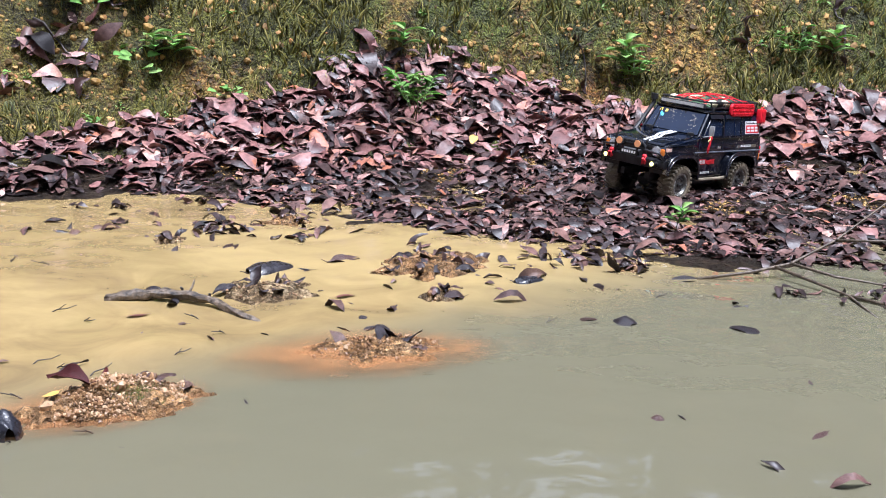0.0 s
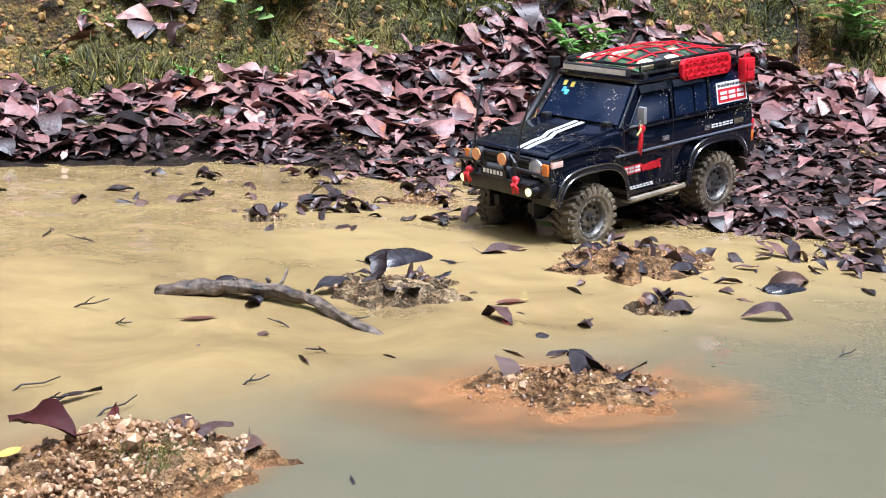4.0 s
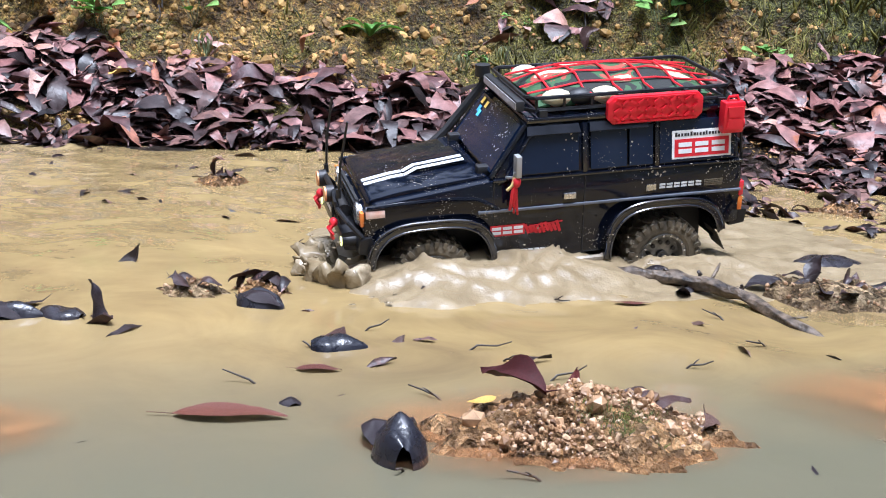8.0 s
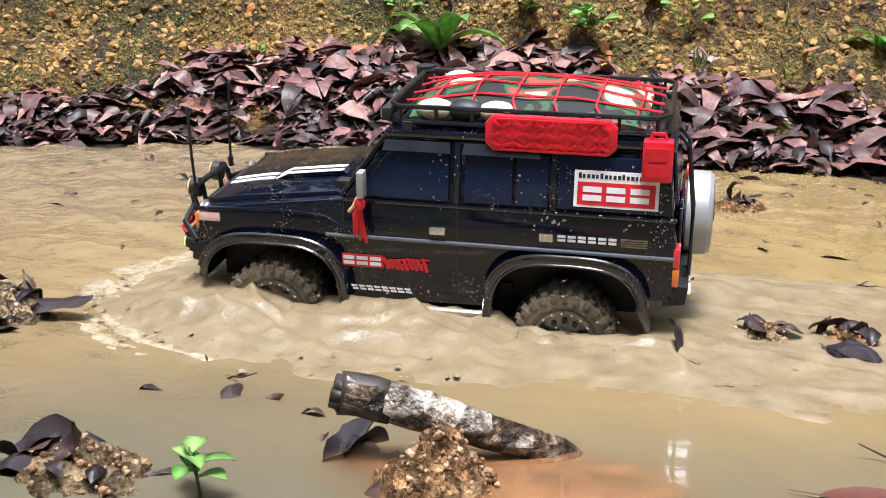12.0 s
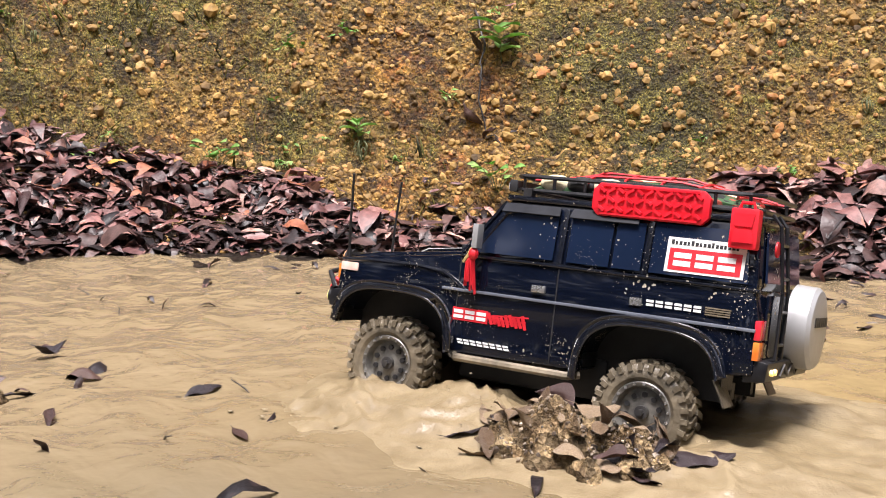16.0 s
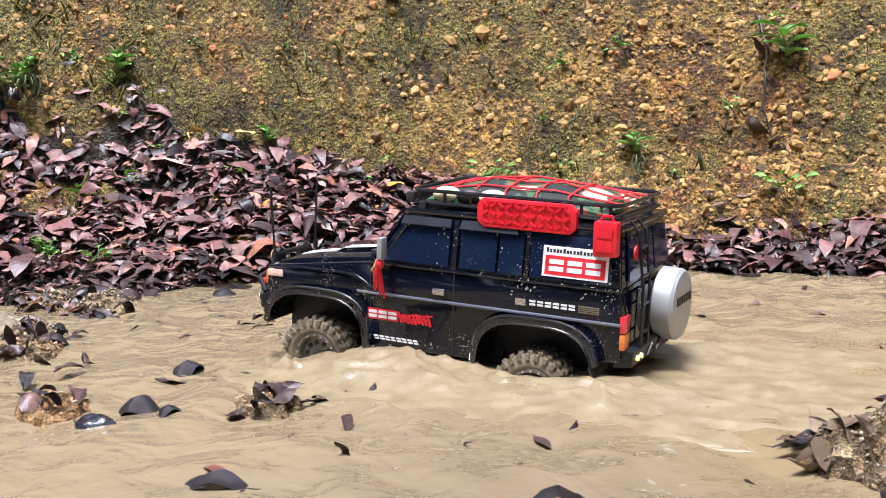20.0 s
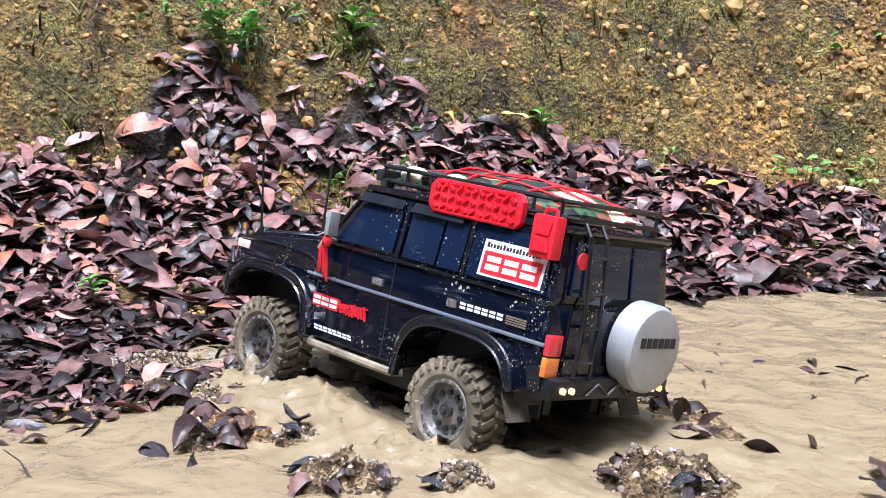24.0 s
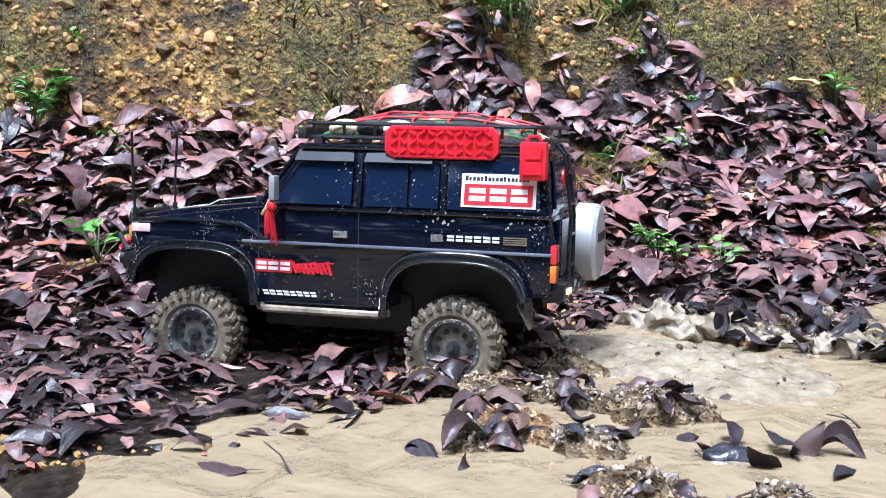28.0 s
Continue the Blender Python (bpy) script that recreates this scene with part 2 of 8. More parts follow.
M_CREAM = surf("cream_cloth", (0.55, 0.48, 0.3), (0.75, 0.68, 0.48), 50, 0.8, bump=0.2, bscale=200)


def see_through(material, share):
    """Lets light shine through thin green leaves."""
    n, l = material.node_tree.nodes, material.node_tree.links
    b, t, mx = n["Principled BSDF"], n.new("ShaderNodeBsdfTranslucent"), n.new("ShaderNodeMixShader")
    l.new(b.inputs["Base Color"].links[0].from_socket, t.inputs["Color"])
    mx.inputs["Fac"].default_value = share
    l.new(b.outputs["BSDF"], mx.inputs[1]), l.new(t.outputs["BSDF"], mx.inputs[2]), l.new(mx.outputs["Shader"], n["Material Output"].inputs["Surface"])


def camo():
    m, n, l, b = nodes_of("camouflage_cloth")
    tc = n.new("ShaderNodeTexCoord").outputs["Object"]
    t = noise_tex(n, l, tc, 24, 1.5, 0.5, 0.6)
    r = ramp(n, [(0.0, (0.006, 0.008, 0.006)), (0.42, (0.03, 0.085, 0.03)), (0.5, (0.26, 0.05, 0.03)), (0.58, (0.62, 0.55, 0.36))])
    r.color_ramp.interpolation = "CONSTANT"
    l.new(t.outputs["Fac"], r.inputs["Fac"]), l.new(r.outputs["Color"], b.inputs["Base Color"])
    b.inputs["Roughness"].default_value = 0.75
    w = noise_tex(n, l, tc, 300, 2)
    bp = n.new("ShaderNodeBump")
    bp.inputs["Strength"].default_value, bp.inputs["Distance"].default_value = 0.3, 0.002
    l.new(w.outputs["Fac"], bp.inputs["Height"]), l.new(bp.outputs["Normal"], b.inputs["Normal"])
    return m


M_CAMO = camo()
LITTER = [(0.0, (0.025, 0.014, 0.015)), (0.14, (0.1, 0.046, 0.046)), (0.34, (0.2, 0.09, 0.083)), (0.58, (0.29, 0.147, 0.132)), (0.68, (0.06, 0.03, 0.032)), (0.84, (0.38, 0.225, 0.195)), (0.93, (0.33, 0.115, 0.06)), (1.0, (0.55, 0.38, 0.33))]
M_LITTER = leafy("leaf_litter", False, LITTER, 0.36, 0.5)
M_LEAF = leafy("fallen_leaf", True, LITTER, 0.4, 0.4)
M_WETLEAF = leafy("wet_leaf", True, [(0.0, (0.018, 0.014, 0.018)), (0.5, (0.026, 0.019, 0.023)), (1.0, (0.075, 0.042, 0.037))], 0.28, 0.4)
M_WETLEAF.node_tree.nodes["Principled BSDF"].inputs["Specular IOR Level"].default_value = 0.3
M_SODDEN = leafy("sodden_leaf", True, [(0.0, (0.022, 0.013, 0.012)), (0.45, (0.06, 0.028, 0.024)), (0.75, (0.09, 0.05, 0.04)), (1.0, (0.15, 0.09, 0.068))], 0.3, 0.4)
M_MAROON = leafy("maroon_leaf", True, [(0.0, (0.05, 0.01, 0.011)), (1.0, (0.085, 0.018, 0.016))], 0.5, 0.3)
M_MAROON.node_tree.nodes["Principled BSDF"].inputs["Specular IOR Level"].default_value = 0.2
M_MUDLEAF = leafy("mud_caked_leaf", True, [(0.0, (0.09, 0.055, 0.032)), (0.5, (0.2, 0.135, 0.08)), (1.0, (0.36, 0.27, 0.175))], 0.28, 0.6)
M_GLOSSLEAF = leafy("gloss_black_leaf", True, [(0.0, (0.012, 0.013, 0.02)), (1.0, (0.03, 0.026, 0.03))], 0.2, 0.4)
M_YLEAF = leafy("yellow_leaf", True, [(0.0, (0.5, 0.3, 0.05)), (1.0, (0.62, 0.42, 0.12))])
M_OLEAF = leafy("orange_leaf", True, [(0.0, (0.36, 0.14, 0.07)), (1.0, (0.46, 0.2, 0.1))])
M_RLEAF = leafy("red_leaf", True, [(0.0, (0.09, 0.026, 0.018)), (1.0, (0.15, 0.05, 0.03))])
M_GREEN = leafy("green_leaf", True, [(0.0, (0.2, 0.46, 0.1)), (0.5, (0.32, 0.6, 0.15)), (1.0, (0.48, 0.72, 0.24))], 0.4, 0.12)
M_MOULD = leafy("leaf_mould", False, [(0.0, (0.008, 0.006, 0.007)), (0.5, (0.042, 0.026, 0.026)), (0.8, (0.1, 0.056, 0.05)), (1.0, (0.2, 0.11, 0.092))], 0.34, 0.4)
for sodden in (M_LITTER, M_LEAF, M_MOULD):
    sodden.node_tree.nodes["Principled BSDF"].inputs["Specular IOR Level"].default_value = 0.36
M_PALEGRASS = leafy("pale_grass", True, [(0.0, (0.25, 0.32, 0.14)), (1.0, (0.42, 0.46, 0.26))], 0.5, 0.1)
M_GRASS = leafy("bank_grass", False, [(0.0, (0.03, 0.032, 0.006)), (0.4, (0.12, 0.118, 0.02)), (0.75, (0.27, 0.25, 0.042)), (1.0, (0.42, 0.37, 0.12))], 0.5, 0.1)
M_WEED = leafy("weed_leaf", False, [(0.0, (0.12, 0.3, 0.06)), (0.5, (0.24, 0.46, 0.1)), (1.0, (0.42, 0.6, 0.18))], 0.45, 0.12)
for green in (M_GREEN, M_WEED, M_PALEGRASS, M_GRASS):
    see_through(green, 0.42)
M_STEM = surf("stem", (0.08, 0.12, 0.04), (0.16, 0.16, 0.07), 60, 0.6)
M_TWIG = surf("twig", (0.012, 0.009, 0.008), (0.05, 0.036, 0.028), 50, 0.4, bump=0.3)
M_SLURRY = surf("mud_slurry", (0.13, 0.1, 0.066), (0.3, 0.245, 0.165), 45, 0.14, bump=0.6, bscale=130, r2=0.25)
M_STICK = surf("brown_stick", (0.013, 0.009, 0.007), (0.17, 0.125, 0.085), 85, 0.4, bump=0.9, bscale=120)


def earth(name, stops, scale, rough=0.75, grain=230, wet=0.0):
    """Gravelly mud: broad patches of colour, stones and grains."""
    m, n, l, b = nodes_of(name)
    tc = n.new("ShaderNodeTexCoord").outputs["Object"]
    t = noise_tex(n, l, tc, scale, 7, 0.66, 0.3)
    r = ramp(n, stops)
    l.new(t.outputs["Fac"], r.inputs["Fac"])
    v = n.new("ShaderNodeTexVoronoi")
    v.inputs["Scale"].default_value, v.inputs["Randomness"].default_value = grain * 0.35, 1.0
    l.new(tc, v.inputs["Vector"])
    g = noise_tex(n, l, tc, grain, 4)
    stone = n.new("ShaderNodeSeparateColor")
    l.new(v.outputs["Color"], stone.inputs["Color"])
    each = ramp(n, [(0.0, (0.3, 0.28, 0.25)), (0.5, (0.9, 0.88, 0.84)), (0.8, (1.4, 1.36, 1.25)), (1.0, (2.0, 1.95, 1.8))])
    l.new(stone.outputs["Red"], each.inputs["Fac"])
    sh = ramp(n, [(0.25, (0.35, 0.33, 0.31)), (0.5, (0.95, 0.93, 0.9)), (0.8, (1.45, 1.4, 1.3))])
    l.new(g.outputs["Fac"], sh.inputs["Fac"])
    col = r.outputs["Color"]
    for src, k in ((each.outputs["Color"], 0.9), (sh.outputs["Color"], 0.95)):
        mx = n.new("ShaderNodeMix")
        mx.data_type, mx.blend_type = "RGBA", "MULTIPLY"
        mx.inputs["Factor"].default_value = k
        l.new(col, mx.inputs["A"]), l.new(src, mx.inputs["B"])
        col = mx.outputs["Result"]
    l.new(col, b.inputs["Base Color"])
    mr = n.new("ShaderNodeMapRange")
    mr.inputs["To Min"].default_value, mr.inputs["To Max"].default_value = rough - 0.25 - wet, rough + 0.1
    l.new(g.outputs["Fac"], mr.inputs["Value"]), l.new(mr.outputs["Result"], b.inputs["Roughness"])
    add = n.new("ShaderNodeMath")
    l.new(v.outputs["Distance"], add.inputs[0]), l.new(g.outputs["Fac"], add.inputs[1])
    bp = n.new("ShaderNodeBump")
    bp.inputs["Strength"].default_value, bp.inputs["Distance"].default_value = 1.0, 0.022
    l.new(add.outputs[0], bp.inputs["Height"]), l.new(bp.outputs["Normal"], b.inputs["Normal"])
    return m


def bank_clay():
    """Ochre clay full of grit, rust patches in it, moss growing over it and dark mould where the leaves lie, deepened
    for the shade between them.
    """
    m, n, l, b = nodes_of("bank_clay")
    tc = n.new("ShaderNodeTexCoord").outputs["Object"]
    broad, fine, grit = noise_tex(n, l, tc, 7.5, 8, 0.7, 0.4), noise_tex(n, l, tc, 210, 5, 0.7), noise_tex(n, l, tc, 48, 5, 0.7, 0.3)

    def mix(fac, a, c, how="MIX"):
        k = n.new("ShaderNodeMix")
        k.data_type, k.blend_type = "RGBA", how
        if isinstance(fac, float):
            k.inputs["Factor"].default_value = fac
        else:
            l.new(fac, k.inputs["Factor"])
        l.new(a, k.inputs["A"]), l.new(c, k.inputs["B"])
        return k.outputs["Result"]

    def toned(src, stops):
        r = ramp(n, stops)
        l.new(src, r.inputs["Fac"])
        return r.outputs["Color"]

    def cover(name, soft):
        """How far a layer covers the clay: its mask, frayed by the grain."""
        a = n.new("ShaderNodeAttribute")
        a.attribute_name = name
        k = n.new("ShaderNodeMath")
        k.operation = "MULTIPLY_ADD"
        k.inputs[1].default_value = soft
        l.new(grit.outputs["Fac"], k.inputs[0]), l.new(a.outputs["Fac"], k.inputs[2])
        q = n.new("ShaderNodeMapRange")
        q.inputs["From Min"].default_value, q.inputs["From Max"].default_value = 0.5 + soft * 0.26, 0.5 + soft * 0.74
        l.new(k.outputs[0], q.inputs["Value"])
        return q.outputs["Result"]

    col = toned(broad.outputs["Fac"], [(0.3, (0.05, 0.024, 0.006)), (0.42, (0.22, 0.118, 0.023)), (0.52, (0.44, 0.26, 0.065)), (0.62, (0.6, 0.39, 0.13))])
    rust = noise_tex(n, l, tc, 2.6, 6, 0.7, 0.3)
    col = mix(toned(rust.outputs["Fac"], [(0.52, (0, 0, 0)), (0.64, (0.85, 0.85, 0.85))]), col, toned(grit.outputs["Fac"], [(0.3, (0.2, 0.066, 0.018)), (0.7, (0.47, 0.19, 0.06))]))
    cells = []
    for scale, k in ((58, 0.8), (120, 0.85)):
        v = n.new("ShaderNodeTexVoronoi")
        v.inputs["Scale"].default_value = scale
        l.new(tc, v.inputs["Vector"])
        each = n.new("ShaderNodeSeparateColor")
        l.new(v.outputs["Color"], each.inputs["Color"])
        col = mix(k, col, toned(each.outputs["Red"], [(0.0, (0.3, 0.27, 0.22)), (0.5, (0.85, 0.83, 0.78)), (1.0, (1.6, 1.55, 1.42))]), "MULTIPLY")
        cells.append(v.outputs["Distance"])
    col = mix(0.9, col, toned(grit.outputs["Fac"], [(0.33, (0.22, 0.19, 0.15)), (0.5, (0.9, 0.88, 0.84)), (0.66, (1.7, 1.62, 1.45))]), "MULTIPLY")
    col = mix(0.9, col, toned(fine.outputs["Fac"], [(0.28, (0.3, 0.28, 0.25)), (0.5, (0.95, 0.93, 0.9)), (0.75, (1.45, 1.4, 1.3))]), "MULTIPLY")
    # olive moss, fresher and greener on the shaded stretch where the drive begins
    xyz = n.new("ShaderNodeSeparateXYZ")
    l.new(tc, xyz.inputs["Vector"])
    fresh = n.new("ShaderNodeMapRange")
    fresh.inputs["From Min"].default_value, fresh.inputs["From Max"].default_value = -0.2, 1.6
    l.new(xyz.outputs["X"], fresh.inputs["Value"])
    moss = mix(fresh.outputs["Result"], toned(fine.outputs["Fac"], [(0.32, (0.01, 0.009, 0.003)), (0.48, (0.095, 0.082, 0.013)), (0.64, (0.36, 0.29, 0.055))]), toned(fine.outputs["Fac"], [(0.3, (0.008, 0.011, 0.002)), (0.48, (0.06, 0.074, 0.008)), (0.7, (0.22, 0.25, 0.026))]))
    moss = mix(0.85, moss, toned(grit.outputs["Fac"], [(0.33, (0.25, 0.25, 0.22)), (0.5, (0.9, 0.9, 0.88)), (0.66, (1.6, 1.55, 1.4))]), "MULTIPLY")
    moss = mix(0.9, moss, toned(broad.outputs["Fac"], [(0.38, (0.22, 0.19, 0.16)), (0.47, (0.7, 0.68, 0.64)), (0.56, (1.25, 1.25, 1.2))]), "MULTIPLY")
    col = mix(cover("moss", 1.2), col, moss)
    mud = cover("mud", 0.5)
    # dark mould, its tones lowered further to stand in for shade between leaves
    col = mix(mud, col, toned(grit.outputs["Fac"], [(0.3, (0.008, 0.006, 0.005)), (0.5, (0.035, 0.024, 0.017)), (0.7, (0.12, 0.082, 0.052))]))
    l.new(col, b.inputs["Base Color"])
    mr = n.new("ShaderNodeMapRange")
    mr.inputs["To Min"].default_value, mr.inputs["To Max"].default_value = 0.8, 0.34
    l.new(mud, mr.inputs["Value"]), l.new(mr.outputs["Result"], b.inputs["Roughness"])
    high = fine.outputs["Fac"]
    for src, k in ((cells[0], 1.0), (cells[1], 0.7), (grit.outputs["Fac"], 1.2)):
        add = n.new("ShaderNodeMath")
        add.operation = "MULTIPLY_ADD"
        add.inputs[1].default_value = k
        l.new(src, add.inputs[0]), l.new(high, add.inputs[2])
        high = add.outputs[0]
    bp = n.new("ShaderNodeBump")
    bp.inputs["Strength"].default_value, bp.inputs["Distance"].default_value = 1.0, 0.02
    l.new(high, bp.inputs["Height"]), l.new(bp.outputs["Normal"], b.inputs["Normal"])
    return m


M_EARTH = bank_clay()
M_MUD = earth("island_gravel", [(0.28, (0.08, 0.045, 0.022)), (0.42, (0.26, 0.145, 0.065)), (0.55, (0.48, 0.29, 0.145)), (0.7, (0.64, 0.45, 0.27))], 30, 0.45, 330, 0.15)
M_DARKMUD = earth("churned_mud", [(0.28, (0.05, 0.034, 0.022)), (0.45, (0.22, 0.155, 0.092)), (0.58, (0.42, 0.32, 0.2)), (0.7, (0.56, 0.45, 0.3))], 34, 0.26, 260, 0.1)
M_BARK = earth("wet_bark", [(0.36, (0.018, 0.011, 0.007)), (0.47, (0.09, 0.058, 0.036)), (0.54, (0.2, 0.15, 0.11)), (0.62, (0.62, 0.56, 0.5))], 38, 0.5, 150, 0.1)
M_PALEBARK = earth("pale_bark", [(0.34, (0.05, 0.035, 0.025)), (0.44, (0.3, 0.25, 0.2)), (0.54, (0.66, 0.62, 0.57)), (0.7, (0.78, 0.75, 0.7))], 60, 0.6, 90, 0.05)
M_GREYPEBBLE = leafy("wet_pebble", False, [(0.0, (0.05, 0.035, 0.025)), (0.4, (0.17, 0.125, 0.085)), (0.75, (0.3, 0.235, 0.165)), (1.0, (0.46, 0.38, 0.28))], 0.3, 0.4)
M_STONE = leafy("bank_stone", False, [(0.0, (0.07, 0.04, 0.01)), (0.25, (0.22, 0.122, 0.026)), (0.6, (0.37, 0.22, 0.055)), (0.85, (0.47, 0.3, 0.095)), (1.0, (0.4, 0.16, 0.045))], 0.65, 0.5)
M_PEBBLE = leafy("pale_pebble", False, [(0.0, (0.1, 0.05, 0.022)), (0.35, (0.3, 0.165, 0.075)), (0.7, (0.4, 0.245, 0.13)), (1.0, (0.5, 0.35, 0.21))], 0.4, 0.4)
M_MOSS = leafy("moss", False, [(0.0, (0.04, 0.05, 0.008)), (1.0, (0.17, 0.19, 0.03))], 0.7, 0.3)


def muddy_water():
    m, n, l, b = nodes_of("muddy_water")
    tc = n.new("ShaderNodeTexCoord").outputs["Object"]
    t = noise_tex(n, l, tc, 1.3, 5, 0.55, 0.8)
    r = ramp(n, [(0.32, (0.14, 0.098, 0.048)), (0.46, (0.255, 0.182, 0.08)), (0.6, (0.35, 0.255, 0.112))])
    cloud = noise_tex(n, l, tc, 4.5, 6, 0.62, 1.6)
    swirl = n.new("ShaderNodeMath")
    swirl.operation = "MULTIPLY_ADD"
    swirl.inputs[1].default_value = 0.42
    half = n.new("ShaderNodeMath")
    half.operation = "MULTIPLY"
    half.inputs[1].default_value = 0.58
    l.new(t.outputs["Fac"], half.inputs[0]), l.new(cloud.outputs["Fac"], swirl.inputs[0]), l.new(half.outputs[0], swirl.inputs[2])
    l.new(swirl.outputs[0], r.inputs["Fac"])
    xyz = n.new("ShaderNodeSeparateXYZ")
    l.new(tc, xyz.inputs["Vector"])
    col = r.outputs["Color"]
    # near side: brown murk, grey painted for reflected sky; far end: stirred pale silt
    for ax, ay, c0, noisy, lo, hi, tone in ((0.15, -1.0, 1.58, 0.6, -0.2, 0.25, (0.14, 0.112, 0.072)), (0.4, -1.0, 1.42, 0.5, -0.16, 0.16, (0.125, 0.116, 0.076)), (-1.0, 0.0, -0.7, 0.6, -0.3, 0.5, (0.24, 0.183, 0.108))):
        p1, p2, p3 = n.new("ShaderNodeMath"), n.new("ShaderNodeMath"), n.new("ShaderNodeMath")
        p1.operation = p2.operation = p3.operation = "MULTIPLY_ADD"
        p1.inputs[1].default_value, p1.inputs[2].default_value = ax, c0 - noisy * 0.5
        p2.inputs[1].default_value, p3.inputs[1].default_value = ay, noisy
        l.new(xyz.outputs["X"], p1.inputs[0]), l.new(xyz.outputs["Y"], p2.inputs[0]), l.new(p1.outputs[0], p2.inputs[2])
        l.new(t.outputs["Fac"], p3.inputs[0]), l.new(p2.outputs[0], p3.inputs[2])
        k = n.new("ShaderNodeMapRange")
        k.inputs["From Min"].default_value, k.inputs["From Max"].default_value = lo, hi
        l.new(p3.outputs[0], k.inputs["Value"])
        mixed = n.new("ShaderNodeMix")
        mixed.data_type = "RGBA"
        mixed.inputs["B"].default_value = (*tone, 1)
        l.new(k.outputs["Result"], mixed.inputs["Factor"]), l.new(col, mixed.inputs["A"])
        col = mixed.outputs["Result"]
    l.new(col, b.inputs["Base Color"])
    b.inputs["Roughness"].default_value, b.inputs["IOR"].default_value = 0.02, 1.33
    b.inputs["Specular IOR Level"].default_value = 0.7
    w1, w2 = noise_tex(n, l, tc, 14, 2, 0.4, 0.8), noise_tex(n, l, tc, 55, 2)
    add = n.new("ShaderNodeMath")
    add.operation = "MULTIPLY_ADD"
    add.inputs[1].default_value = 0.14
    l.new(w2.outputs["Fac"], add.inputs[0]), l.new(w1.outputs["Fac"], add.inputs[2])
    bp = n.new("ShaderNodeBump")
    bp.inputs["Distance"].default_value = 0.013
    stir = n.new("ShaderNodeMapRange")   # calm where the car has not been, rippled towards the end of the drive
    stir.inputs["From Min"].default_value, stir.inputs["From Max"].default_value = -1.5, -0.1
    stir.inputs["To Min"].default_value, stir.inputs["To Max"].default_value = 1.0, 0.07
    l.new(xyz.outputs["X"], stir.inputs["Value"]), l.new(stir.outputs["Result"], bp.inputs["Strength"])
    l.new(add.outputs[0], bp.inputs["Height"]), l.new(bp.outputs["Normal"], b.inputs["Normal"])
    tr = n.new("ShaderNodeBsdfTransparent")
    tr.inputs["Color"].default_value = (0.95, 0.75, 0.45, 1)
    mx = n.new("ShaderNodeMixShader")
    mx.inputs["Fac"].default_value = 0.12
    out = n["Material Output"]
    l.new(b.outputs["BSDF"], mx.inputs[1]), l.new(tr.outputs["BSDF"], mx.inputs[2]), l.new(mx.outputs["Shader"], out.inputs["Surface"])
    return m


M_WATER = muddy_water()


def shallows():
    """Water thinned out over orange mud, fading into the pool round it."""
    m, n, l, b = nodes_of("orange_shallows")
    tc = n.new("ShaderNodeTexCoord").outputs["Object"]
    g = n.new("ShaderNodeTexGradient")
    g.gradient_type = "SPHERICAL"
    l.new(tc, g.inputs["Vector"])
    t = noise_tex(n, l, tc, 2.2, 5, 0.6, 0.5)
    mul = n.new("ShaderNodeMath")
    mul.operation = "MULTIPLY"
    l.new(g.outputs["Fac"], mul.inputs[0]), l.new(t.outputs["Fac"], mul.inputs[1])
    k = n.new("ShaderNodeMapRange")
    k.inputs["From Min"].default_value, k.inputs["From Max"].default_value = 0.03, 0.3
    k.inputs["To Max"].default_value = 0.62
    l.new(mul.outputs[0], k.inputs["Value"])
    r = ramp(n, [(0.35, (0.2, 0.1, 0.045)), (0.65, (0.36, 0.17, 0.07))])
    l.new(t.outputs["Fac"], r.inputs["Fac"]), l.new(r.outputs["Color"], b.inputs["Base Color"])
    b.inputs["Roughness"].default_value, b.inputs["IOR"].default_value = 0.05, 1.33
    tr = n.new("ShaderNodeBsdfTransparent")
    mx = n.new("ShaderNodeMixShader")
    l.new(k.outputs["Result"], mx.inputs["Fac"]), l.new(tr.outputs["BSDF"], mx.inputs[1]), l.new(b.outputs["BSDF"], mx.inputs[2])
    l.new(mx.outputs["Shader"], n["Material Output"].inputs["Surface"])
    return m


M_SHOAL = shallows()
M_FOAM = surf("foamy_water", (0.22, 0.17, 0.1), (0.43, 0.36, 0.25), 85, 0.1, bump=0.5, bscale=90)
M_SPLASH = surf("splashing_water", (0.17, 0.127, 0.07), (0.25, 0.195, 0.115), 30, 0.24, bump=0.5, bscale=75, r2=0.42)
M_SPLASH.node_tree.nodes["Principled BSDF"].inputs["Specular IOR Level"].default_value = 0.35

# ---- mesh helpers ----
def part(name, bm, material, parent, label=""):
    """Links a bmesh as one mesh object under a thing or a part."""
    me = bpy.data.meshes.new(name)
    bmesh.ops.recalc_face_normals(bm, faces=bm.faces)
    bm.to_mesh(me)
    bm.free()
    me.materials.append(material)
    ob = new(name, me)
    ob.parent = parent
    if label:
        ob["label"] = label
    return ob


def smooth(ob):
    ob.data.polygons.foreach_set("use_smooth", [True] * len(ob.data.polygons))
    return ob


def cube(bm, m, size):
    bmesh.ops.create_cube(bm, size=1, matrix=m @ Matrix.Diagonal((*size, 1)))


def box(bm, x0, x1, y0, y1, z0, z1):
    cube(bm, Matrix.Translation(((x0 + x1) / 2, (y0 + y1) / 2, (z0 + z1) / 2)), (abs(x1 - x0), abs(y1 - y0), abs(z1 - z0)))


